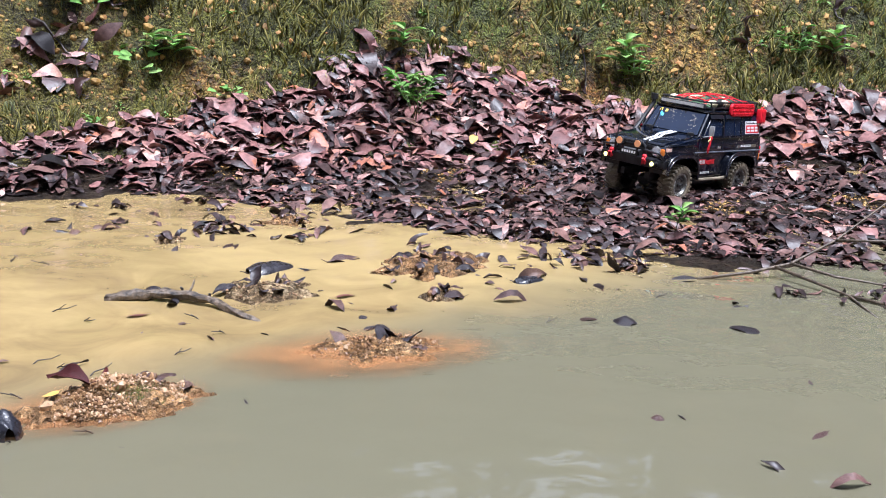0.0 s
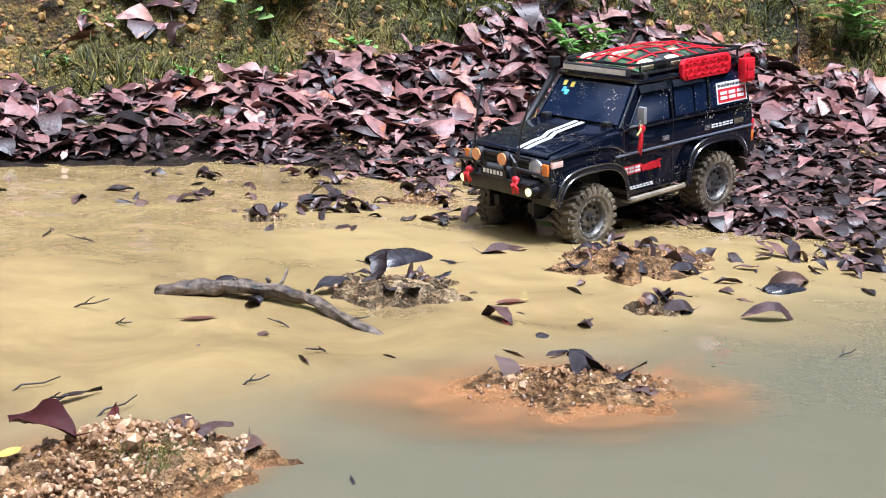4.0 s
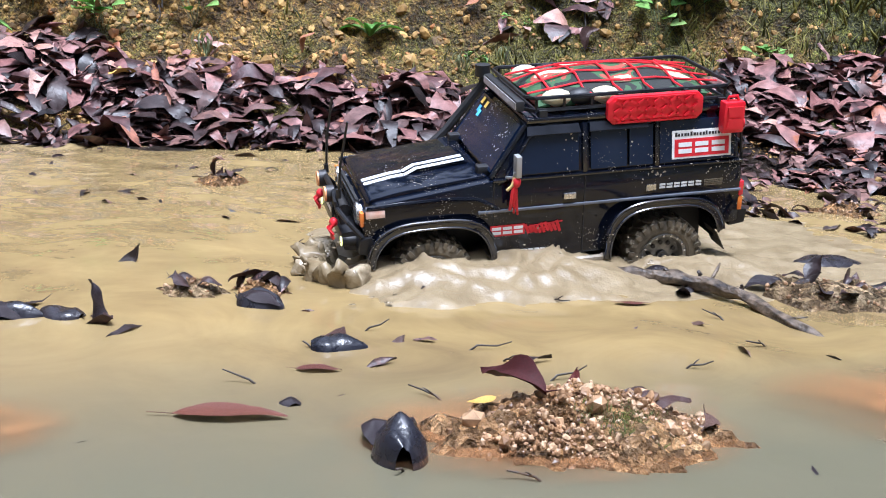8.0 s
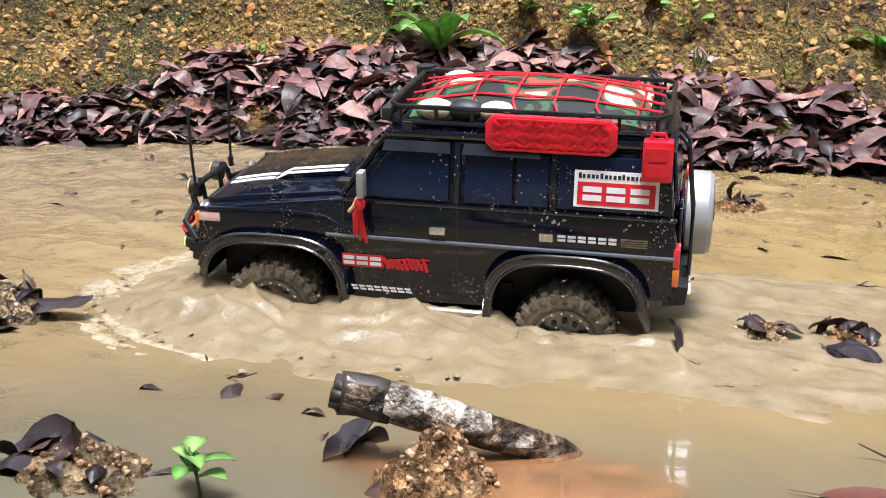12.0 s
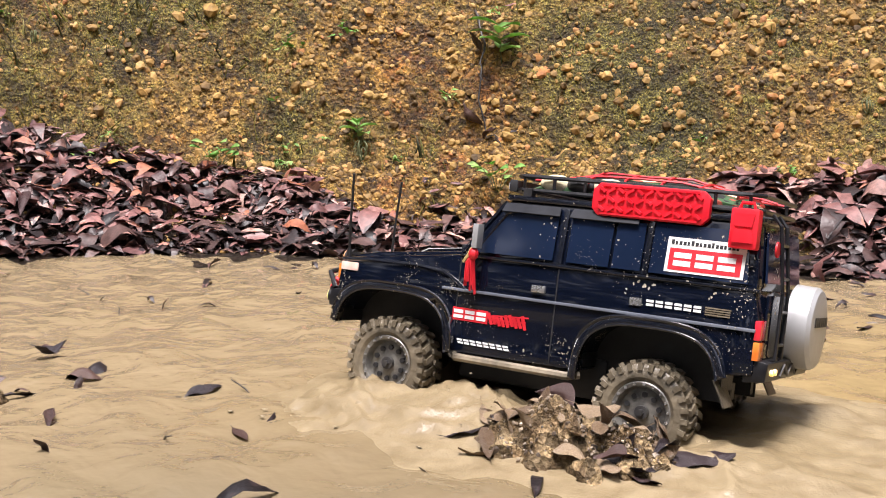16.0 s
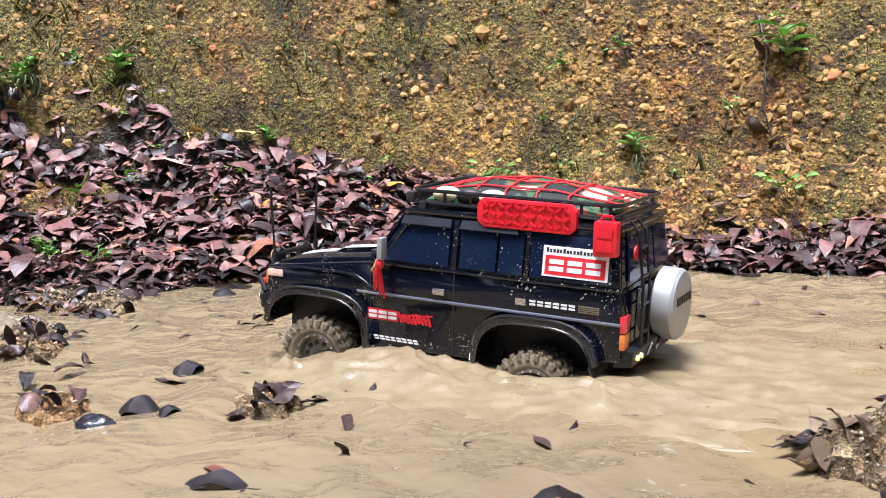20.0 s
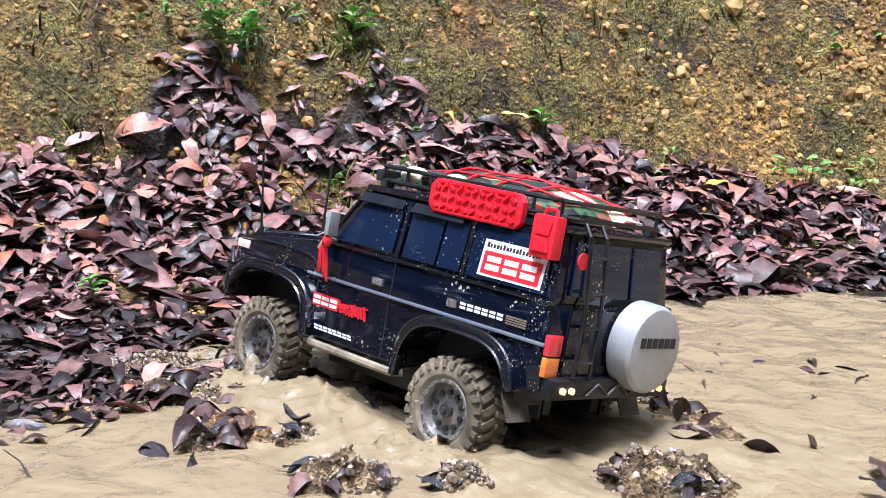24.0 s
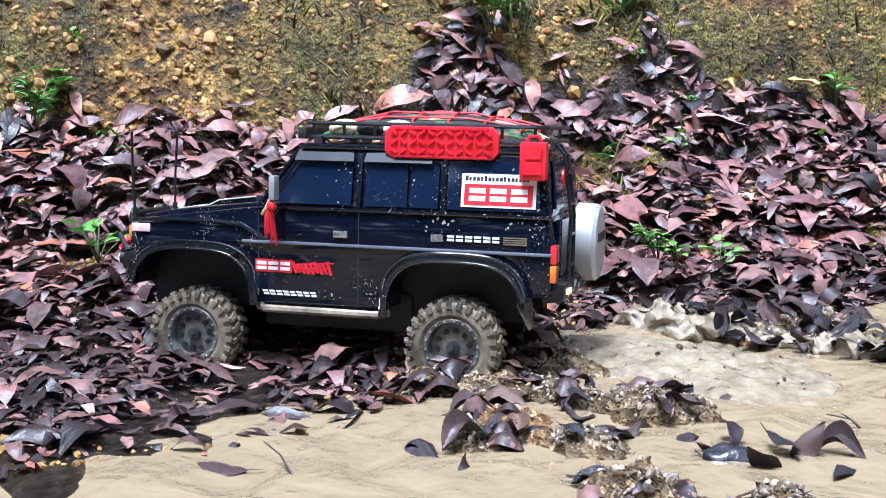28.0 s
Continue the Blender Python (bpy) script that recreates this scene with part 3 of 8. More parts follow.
def slab(bm, ring, off):
    a = [bm.verts.new(p) for p in ring]
    b = [bm.verts.new(Vector(p) + Vector(off)) for p in ring]
    bm.faces.new(a), bm.faces.new(b[::-1])
    for i in range(len(a)):
        j = (i + 1) % len(a)
        bm.faces.new((a[i], a[j], b[j], b[i]))


def prism(bm, prof, y0, y1):
    slab(bm, [(x, y0, z) for x, z in prof], (0, y1 - y0, 0))


def soften(bm, w, angle):
    bmesh.ops.recalc_face_normals(bm, faces=bm.faces)
    es = [e for e in bm.edges if len(e.link_faces) == 2 and e.calc_face_angle(0) > radians(angle)]
    bmesh.ops.bevel(bm, geom=es, offset=w, segments=2, profile=0.6, affect="EDGES", clamp_overlap=True)


def cyl(bm, c, axis, r, depth, seg):
    q = Vector((0, 0, 1)).rotation_difference(Vector(axis)).to_matrix().to_4x4()
    bmesh.ops.create_cone(bm, cap_ends=True, segments=seg, radius1=r, radius2=r, depth=depth, matrix=Matrix.Translation(c) @ q)


def cyl2(bm, a, b, r, seg):
    a, b = Vector(a), Vector(b)
    cyl(bm, (a + b) / 2, b - a, r, (b - a).length, seg)


def uvball(bm, c, radii, u, v):
    bmesh.ops.create_uvsphere(bm, u_segments=u, v_segments=v, radius=1, matrix=Matrix.Translation(c) @ Matrix.Diagonal((*radii, 1)))


def tube(bm, pts, r, n=6, taper=None):
    pts = [Vector(p) for p in pts]
    rings = []
    for i, p in enumerate(pts):
        d = (pts[min(i + 1, len(pts) - 1)] - pts[max(i - 1, 0)]).normalized()
        u = d.cross(Vector((0.13, 0.2, 0.97))).normalized()
        v = d.cross(u)
        rr = r if taper is None else r + (taper - r) * i / (len(pts) - 1)
        rings.append([bm.verts.new(p + (u * math.cos(2 * math.pi * k / n) + v * math.sin(2 * math.pi * k / n)) * rr) for k in range(n)])
    for a, b in zip(rings, rings[1:]):
        for k in range(n):
            bm.faces.new((a[k], a[(k + 1) % n], b[(k + 1) % n], b[k]))
    bm.faces.new(rings[0][::-1]), bm.faces.new(rings[-1])


def lathe(bm, prof, n, place):
    rings = [[bm.verts.new(place(r * math.cos(2 * math.pi * k / n), r * math.sin(2 * math.pi * k / n), d)) for k in range(n)] for r, d in prof]
    for a, b in zip(rings, rings[1:]):
        for k in range(n):
            bm.faces.new((a[k], a[(k + 1) % n], b[(k + 1) % n], b[k]))
    bmesh.ops.remove_doubles(bm, verts=bm.verts, dist=1e-6)


def lathe_y(bm, prof, n):
    lathe(bm, prof, n, lambda u, v, d: (u, d, v))


def lathe_x(bm, prof, n, c):
    lathe(bm, prof, n, lambda u, v, d: (c[0] - d, c[1] + u, c[2] + v))


def ring_x(bm, c, r, t):
    tube(bm, [(c[0], c[1] + r * math.cos(a), c[2] + r * math.sin(a)) for a in [2 * math.pi * i / 20 for i in range(21)]], t, 6)


def spring(bm, a, b, r, turns):
    a, b = Vector(a), Vector(b)
    u = (b - a).cross(Vector((0, 1, 0.2))).normalized()
    v = (b - a).normalized().cross(u)
    n = turns * 10
    tube(bm, [a + (b - a) * (i / n) + (u * math.cos(2 * math.pi * i / 10) + v * math.sin(2 * math.pi * i / 10)) * r for i in range(n + 1)], 0.0013, 4)


def bundle_z(x, y):
    """Top of the cloth bundle on the rack."""
    u, v = (x + 0.11) / 0.125, y / 0.075
    return 0.287 + 0.026 * max(0.0, 1 - abs(u) ** 2.6) ** 0.6 * max(0.0, 1 - abs(v) ** 2.4) ** 0.6 + 0.0018 * math.sin(70 * x) * math.sin(60 * y)


def grid_blanket(bm, x0, x1, y0, y1, z0, z1):
    nx, ny = 26, 14
    g = [[bm.verts.new((x0 + (x1 - x0) * i / nx, y0 + (y1 - y0) * j / ny, bundle_z(x0 + (x1 - x0) * i / nx, y0 + (y1 - y0) * j / ny))) for j in range(ny + 1)] for i in range(nx + 1)]
    for i in range(nx):
        for j in range(ny):
            bm.faces.new((g[i][j], g[i + 1][j], g[i + 1][j + 1], g[i][j + 1]))
    edge = [g[i][0] for i in range(nx + 1)] + [g[nx][j] for j in range(1, ny + 1)] + [g[i][ny] for i in range(nx - 1, -1, -1)] + [g[0][j] for j in range(ny - 1, 0, -1)]
    low = [bm.verts.new((v.co.x, v.co.y, z0 - 0.001)) for v in edge]
    for i in range(len(edge)):
        j = (i + 1) % len(edge)
        bm.faces.new((edge[i], edge[j], low[j], low[i]))
    bm.faces.new(low)

# ---- lie of the land: far shore, near shore and the foot of the bank, from the start of the drive to its end ----
FAR_SHORE = [(5.0, 0.3), (4.7, 1.0), (4.2, 1.5), (3.2, 1.8), (2.3, 2.1), (1.66, 2.38), (1.3, 2.72), (1.0, 3.0), (0.6, 3.22), (0.2, 3.22), (-0.2, 3.1), (-0.76, 2.92), (-1.12, 2.86), (-1.55, 2.6),
             (-1.9, 2.28), (-2.2, 1.88), (-2.34, 1.6), (-2.41, 1.42), (-2.44, 1.26), (-2.4, 1.14), (-2.26, 1.09), (-2.18, 1.03), (-2.22, 0.95), (-2.31, 0.86), (-2.4, 0.7), (-2.33, 0.52), (-2.3, 0.4), (-2.25, 0.23), (-2.25, 0.08), (-2.4, -0.5)]
NEAR_SHORE = [(-2.5, -0.9), (-1.8, -0.2), (-1.2, 0.25), (-0.6, 0.62), (0.0, 0.85), (0.6, 0.95), (1.4, 0.75), (3.2, 0.2), (4.4, 0.4)]
FOOT = [(6.5, 3.3), (4.2, 3.45), (3.2, 3.5), (2.3, 3.55), (1.7, 3.5), (1.2, 3.45), (0.8, 3.4), (0.4, 3.36), (-0.2, 3.18), (-0.76, 2.98), (-1.12, 2.92), (-1.6, 2.66), (-2.0, 2.33),
        (-2.35, 1.9), (-2.55, 1.3), (-2.72, 0.8), (-2.85, 0.4), (-3.0, -0.1), (-3.4, -1.2), (-4.5, -3.0)]


def off_line(x, y, line):
    """Distance to a polyline that runs to the left, more than zero beyond it."""
    x, y = np.asarray(x, float), np.asarray(y, float)
    best, sign = np.full(x.shape, 1e9), np.ones(x.shape)
    for (ax, ay), (bx, by) in zip(line, line[1:]):
        dx, dy = bx - ax, by - ay
        u = np.clip(((x - ax) * dx + (y - ay) * dy) / (dx * dx + dy * dy), 0, 1)
        px, py = x - ax - u * dx, y - ay - u * dy
        d = np.hypot(px, py)
        near = d < best
        best = np.where(near, d, best)
        sign = np.where(near, np.where(dx * py - dy * px > 0, -1.0, 1.0), sign)
    return best * sign


def along_line(x, y, line):
    """How far along a polyline the nearest point of it lies."""
    best, place, run = np.full(x.shape, 1e9), np.zeros(x.shape), 0.0
    for (ax, ay), (bx, by) in zip(line, line[1:]):
        dx, dy = bx - ax, by - ay
        size = math.hypot(dx, dy)
        u = np.clip(((x - ax) * dx + (y - ay) * dy) / size ** 2, 0, 1)
        d = np.hypot(x - ax - u * dx, y - ay - u * dy)
        place = np.where(d < best, run + u * size, place)
        best = np.minimum(d, best)
        run += size
    return place


def step(a, b, v):
    t = np.clip((v - a) / (b - a), 0, 1)
    return t * t * (3 - 2 * t)


def ground_z(x, y):
    far, near, foot = off_line(x, y, FAR_SHORE), off_line(x, y, NEAR_SHORE), off_line(x, y, FOOT)
    land = np.maximum(far, near)
    z = np.where(land > 0, step(0, 0.12, land) * (0.007 + 0.038 * step(-0.3, 0.02, foot)), -0.075 * step(0, 0.5, -land)) - 0.002
    b = np.maximum(foot, 0)
    z = z + 0.62 * np.minimum(b, 0.42) + 1.55 * np.clip(b - 0.34, 0, 0.95) + 0.16 * np.clip(b - 1.29, 0, 8)
    return z + 0.12 * step(0.3, 2.0, near)


SHEET = {}


def looked_up(kind, x, y):
    """A value of the ground's fine grid between its points."""
    g = SHEET[kind]
    u, v = (x + 4.2) / 0.016, (y + 0.9) / 0.016
    i, j = max(0, min(g.shape[0] - 2, int(u))), max(0, min(g.shape[1] - 2, int(v)))
    u, v = u - i, v - j
    return float((g[i, j] * (1 - u) + g[i + 1, j] * u) * (1 - v) + (g[i, j + 1] * (1 - u) + g[i + 1, j + 1] * u) * v)


def rough_z(x, y):
    return looked_up("z", x, y)


def lumps(x, y, z):
    k = min(1.0, max(0.0, (z + 0.02) / 0.12))
    v = noise.fractal(Vector((x * 2.3, y * 2.3, 0.3)), 1.0, 2.0, 5) * (0.012 + 0.022 * k)
    v += noise.noise(Vector((x * 21, y * 21, 4.0))) * (0.004 + 0.008 * k)
    if k > 0.5:
        v -= 0.16 * max(0.0, noise.noise(Vector((x * 5.5, y * 5.5, z * 7 + 9))) - 0.36) * (k - 0.5) * 2
        v += (abs(noise.noise(Vector((x * 9, y * 9, z * 9)))) * 0.045 + abs(noise.noise(Vector((x * 4, y * 4, z * 4 + 3)))) * 0.04 + noise.noise(Vector((x * 17, y * 17, z * 17))) * 0.034 - abs(noise.noise(Vector((x * 30, y * 30, z * 30 + 7)))) * 0.034 + 0.006 - 0.02) * (k - 0.5) * 2
    return v


# how far up the bank the litter reaches, along its foot
REACH = [(0, 0.3), (3.1, 0.28), (4.0, 0.2), (4.3, 0.21), (4.55, 0.37), (4.8, 0.4), (5.1, 0.41), (5.26, 0.37), (5.4, 0.34), (5.55, 0.24), (5.9, 0.2), (6.2, 0.15), (6.9, 0.15), (7.2, 0.27), (7.4, 0.33), (7.8, 0.3), (7.95, 0.2),
         (8.2, 0.11), (8.4, 0.11), (8.65, 0.06), (8.9, 0.07), (9.2, 0.24), (9.35, 0.25), (9.6, 0.33), (9.75, 0.38), (9.92, 0.41), (10.2, 0.41), (10.5, 0.44), (10.6, 0.39), (10.8, 0.34), (11.2, 0.37), (14, 0.36)]


def litter_depth(x, y):
    """How thickly fallen leaves lie: over the shore and up the foot of the bank, thin where the gravel face comes down to the water."""
    far, foot = looked_up("far", x, y), looked_up("foot", x, y)
    if far < -0.025:
        return 0.0
    run = looked_up("along", x, y)
    reach = float(np.interp(run, [q[0] for q in REACH], [q[1] for q in REACH]))
    wob = 0.05 * noise.noise(Vector((x * 5, y * 5, 7))) + 0.03 * noise.noise(Vector((x * 14, y * 14, 2)))
    d = max(0.0, min(1.0, (reach + wob - foot) / 0.05))
    if math.hypot((run - 10.28) / 0.13, (foot - 0.24) / 0.07) < 1 + wob * 8:
        d *= 0.18   # bare rust-brown soil
    if math.hypot((run - 6.02) / 0.2, (foot - 0.4 + 0.5 * (run - 6.02)) / 0.06) < 1:
        d = 0.16
    if math.hypot((x + 2.3) / 0.17, (y - 1.0) / 0.12) < 1 + wob * 4:
        d *= 0.3   # the gravel spit
    if min(math.hypot((x + 2.3) / 0.2, (y - 0.74) / 0.13), math.hypot((x + 2.44) / 0.1, (y - 0.57) / 0.09)) < 1 + wob * 4:
        d *= 0.1   # slurry churned up by the wheels
    patch = noise.noise(Vector((x * 3.1, y * 3.1, 11)))
    if patch > 0.16 and foot < 0.06:
        d *= 0.3
    if d <= 0 and foot < 1.2 and noise.noise(Vector((x * 4, y * 4, 31))) > 0.42:
        d = 0.05
    return d


# how mossy the bank is, along its foot
MOSSY = [(0, 0.78), (5.4, 0.76), (6.2, 0.58), (6.7, 0.48), (7.3, 0.45), (7.7, 0.46), (8.0, 0.5), (8.35, 0.64), (8.6, 0.52), (8.8, 0.28), (9.05, 0.52), (9.3, 0.62), (9.6, 0.52), (10.3, 0.58), (10.8, 0.52), (11.2, 0.6), (12, 0.6)]


def mossy(x, y, z, run):
    """How far moss covers the bank at a place: patches, drawn out down the slope."""
    v = float(np.interp(run, [q[0] for q in MOSSY], [q[1] for q in MOSSY]))
    v += 0.4 * noise.noise(Vector((run * 6, z * 1.7, 3))) + 0.38 * noise.noise(Vector((x * 3.2, y * 3.2, z * 3.2 + 5))) + 0.2 * noise.noise(Vector((x * 13, y * 13, z * 13)))
    return max(0.0, min(1.0, v))


def build_ground():
    xs = np.concatenate([[-400, -120, -40, -16, -8, -5], np.arange(-4.2, 4.2, 0.016), [4.5, 5.2, 6.5, 9, 16, 40, 120, 400]])
    ys = np.concatenate([[-400, -120, -40, -16, -8, -4, -2.2, -1.4], np.arange(-0.9, 4.8, 0.016), [5.1, 5.7, 6.5, 8, 16, 40, 120, 400]])
    gx, gy = np.meshgrid(xs, ys, indexing="ij")
    gz = ground_z(gx, gy)
    gz = np.minimum(gz, 1.9 + 0.02 * np.hypot(gx, gy).clip(0, 60))
    flat = np.stack([gx, gy, gz], -1).reshape(-1, 3)
    for p in flat:
        if -4.3 < p[0] < 4.3 and -1 < p[1] < 4.9:
            p[2] += lumps(p[0], p[1], p[2])
    nx, ny = len(xs), len(ys)
    fine = np.ix_((xs >= -4.201) & (xs < 4.2), (ys >= -0.901) & (ys < 4.8))
    SHEET["z"], SHEET["far"], SHEET["foot"] = flat[:, 2].reshape(nx, ny)[fine], off_line(gx, gy, FAR_SHORE)[fine], off_line(gx, gy, FOOT)[fine]
    SHEET["along"] = along_line(gx, gy, FOOT)[fine]
    i, j = np.meshgrid(np.arange(nx - 1), np.arange(ny - 1), indexing="ij")
    a = (i * ny + j).ravel()
    faces = np.stack([a, a + ny, a + ny + 1, a + 1], -1)
    me = bpy.data.meshes.new("ground")
    me.from_pydata(flat.tolist(), [], faces.tolist())
    me.materials.append(M_EARTH)
    run, shore, foot = along_line(gx, gy, FOOT).ravel(), off_line(gx, gy, FAR_SHORE).ravel(), off_line(gx, gy, FOOT).ravel()
    inner = (flat[:, 0] > -4.2) & (flat[:, 0] < 4.15) & (flat[:, 1] > -0.9) & (flat[:, 1] < 4.77)
    # darkened below the bank's foot, also behind the viewer to cut bounced light
    moss, mud = np.full(len(flat), 0.6), np.where(foot < 0, 0.95, 0.0)
    for k in np.nonzero(inner)[0]:
        x, y, z = flat[k]
        moss[k] = mossy(x, y, z, run[k])
        mud[k] = 0.95 if foot[k] < 0 else min(1.0, 1.2 * litter_depth(x, y))
    for name, values in (("moss", moss), ("mud", mud)):
        me.attributes.new(name, "FLOAT", "POINT").data.foreach_set("value", values)
    ob = smooth(new("ground", me))
    return tagged(ob, "yellow-brown clay bank and pond bed with moss patches", "ground", kind="structure")


def build_water():
    bm = bmesh.new()
    bmesh.ops.create_grid(bm, x_segments=420, y_segments=250, size=1, matrix=Matrix.Translation((1.2, 1.25, 0)) @ Matrix.Diagonal((3.9, 2.3, 1, 1)))
    for v in bm.verts:
        stir = 0.0012 + 0.0075 * float(1 - step(-0.9, 0.1, v.co.x)) + 0.001 * float(step(1.5, 2.3, v.co.y))
        v.co.z = stir * (noise.fractal(Vector((v.co.x * 6, v.co.y * 11 + v.co.x * 3, 0)), 1, 2, 4) + 0.35 * noise.noise(Vector((v.co.x * 24, v.co.y * 24, 3))))
    me = bpy.data.meshes.new("water")
    bm.to_mesh(me)
    bm.free()
    me.materials.append(M_WATER)
    return tagged(smooth(new("water", me)), "murky yellow-brown puddle water with faint ripples", "water", kind="structure")


build_ground()
build_water()

# ---- leaves, stones, plants ----
def leaf_shape(rng, length=1.0, width=0.42, curl=0.5, fold=0.25, n=6, m=1):
    """Vertices and faces of one leaf along x, its base at the origin: drawn out to a point, folded along the midrib, curled, wavy at the rim, thin but closed."""
    vs, fs = [], []
    twist, bend, roll = rng.uniform(-0.7, 0.7), curl * rng.uniform(0.5, 1.2), rng.uniform(-0.5, 1.6) * fold
    belly, wave = rng.uniform(0.75, 1.1), rng.uniform(0, 6)
    cols = [2 * j / (2 * m) - 1 for j in range(2 * m + 1)]
    for i in range(n + 1):
        u = i / n
        w = width * 0.5 * math.sin(math.pi * u ** belly) ** 0.75 * (1 - 0.35 * u ** 3) + 0.008
        z = bend * 0.4 * math.sin(math.pi * u) + 0.03 * math.sin(7 * u + wave)
        a = twist * (u - 0.4)
        for s in cols:
            tuck = 1 - 0.25 * abs(s) * abs(roll)
            y, h = s * w * tuck, ((fold + (roll if s > 0 else -0.3 * roll)) * w * 1.3 + 0.035 * math.sin(10 * u + 2.2 * s + wave)) * abs(s) ** 1.4
            vs.append((u * length, (y * math.cos(a) - h * math.sin(a)) * length, (z + h * math.cos(a) + y * math.sin(a)) * length))
    c = 2 * m + 1
    for i in range(n):
        for j in range(2 * m):
            a = c * i + j
            fs.append((a, a + c, a + c + 1, a + 1))
    k = len(vs)
    vs = [(x, y + 0.01 / m * rng.gauss(0, 1), z + 0.014 / m * rng.gauss(0, 1)) for x, y, z in vs]
    # the underside meets the upper side along the rim
    vs += [(x, y, z - (0.02 if c <= i < k - c and i % c == m else 0.002) * length) for i, (x, y, z) in enumerate(vs)]
    fs += [tuple(k + q for q in reversed(f)) for f in fs]
    return vs, fs


LEAVES = [leaf_shape(random.Random(k), 1.0, random.Random(k).uniform(0.26, 0.46), random.Random(k + 50).uniform(-0.4, 0.8), random.Random(k + 90).uniform(-0.4, 0.6), 5) for k in range(14)]
# domed leaves, arched out of the water like shells
DOMED = [leaf_shape(random.Random(k + 300), 1.0, 0.55, 0.9, -0.42, 10, 2) for k in range(4)]
# crumpled leaves that lie or stand by themselves
LONE = [leaf_shape(random.Random(k + 500), 1.0, random.Random(k).uniform(0.3, 0.5), random.Random(k + 550).uniform(-0.5, 0.9), random.Random(k + 590).uniform(-0.3, 0.7), 12, 2) for k in range(14)]
LONE += DOMED


def leaf_mesh(name, k, material, stalk=False):
    vs, fs = LONE[k % len(LONE)]
    vs, fs = list(vs), list(fs)
    if stalk:
        b = len(vs)
        vs += [(0.02, 0.012, 0.0), (0.02, -0.012, 0.0), (0.02, 0, 0.02), (-0.22, 0.006, 0.1), (-0.22, -0.006, 0.1), (-0.22, 0, 0.11)]
        fs += [(b, b + 1, b + 4, b + 3), (b + 1, b + 2, b + 5, b + 4), (b + 2, b, b + 3, b + 5), (b + 3, b + 4, b + 5)]
    me = bpy.data.meshes.new(name)
    me.from_pydata(vs, [], fs)
    me.materials.append(material)
    me.polygons.foreach_set("use_smooth", [True] * len(me.polygons))
    return me


def slope_turn(x, y, share=1.0):
    """A turn that lays things flat on the ground at a place."""
    e = 0.05
    dx = (rough_z(x + e, y) - rough_z(x - e, y)) / (2 * e)
    dy = (rough_z(x, y + e) - rough_z(x, y - e)) / (2 * e)
    return Vector((0, 0, 1)).rotation_difference(Vector((-dx * share, -dy * share, 1)).normalized()).to_matrix().to_4x4()


def joined(name, items, material, round=True):
    """One mesh of many placed shapes: items are (vertices, faces, matrix)."""
    vs, fs = [], []
    for v, f, m in items:
        k = len(vs)
        a = np.array(v) @ np.array(m.to_3x3()).T + np.array(m.translation)
        vs += a.tolist()
        fs += [tuple(k + q for q in face) for face in f]
    me = bpy.data.meshes.new(name)
    me.from_pydata(vs, [], fs)
    me.materials.append(material)
    me.polygons.foreach_set("use_smooth", [round] * len(me.polygons))
    return new(name, me)


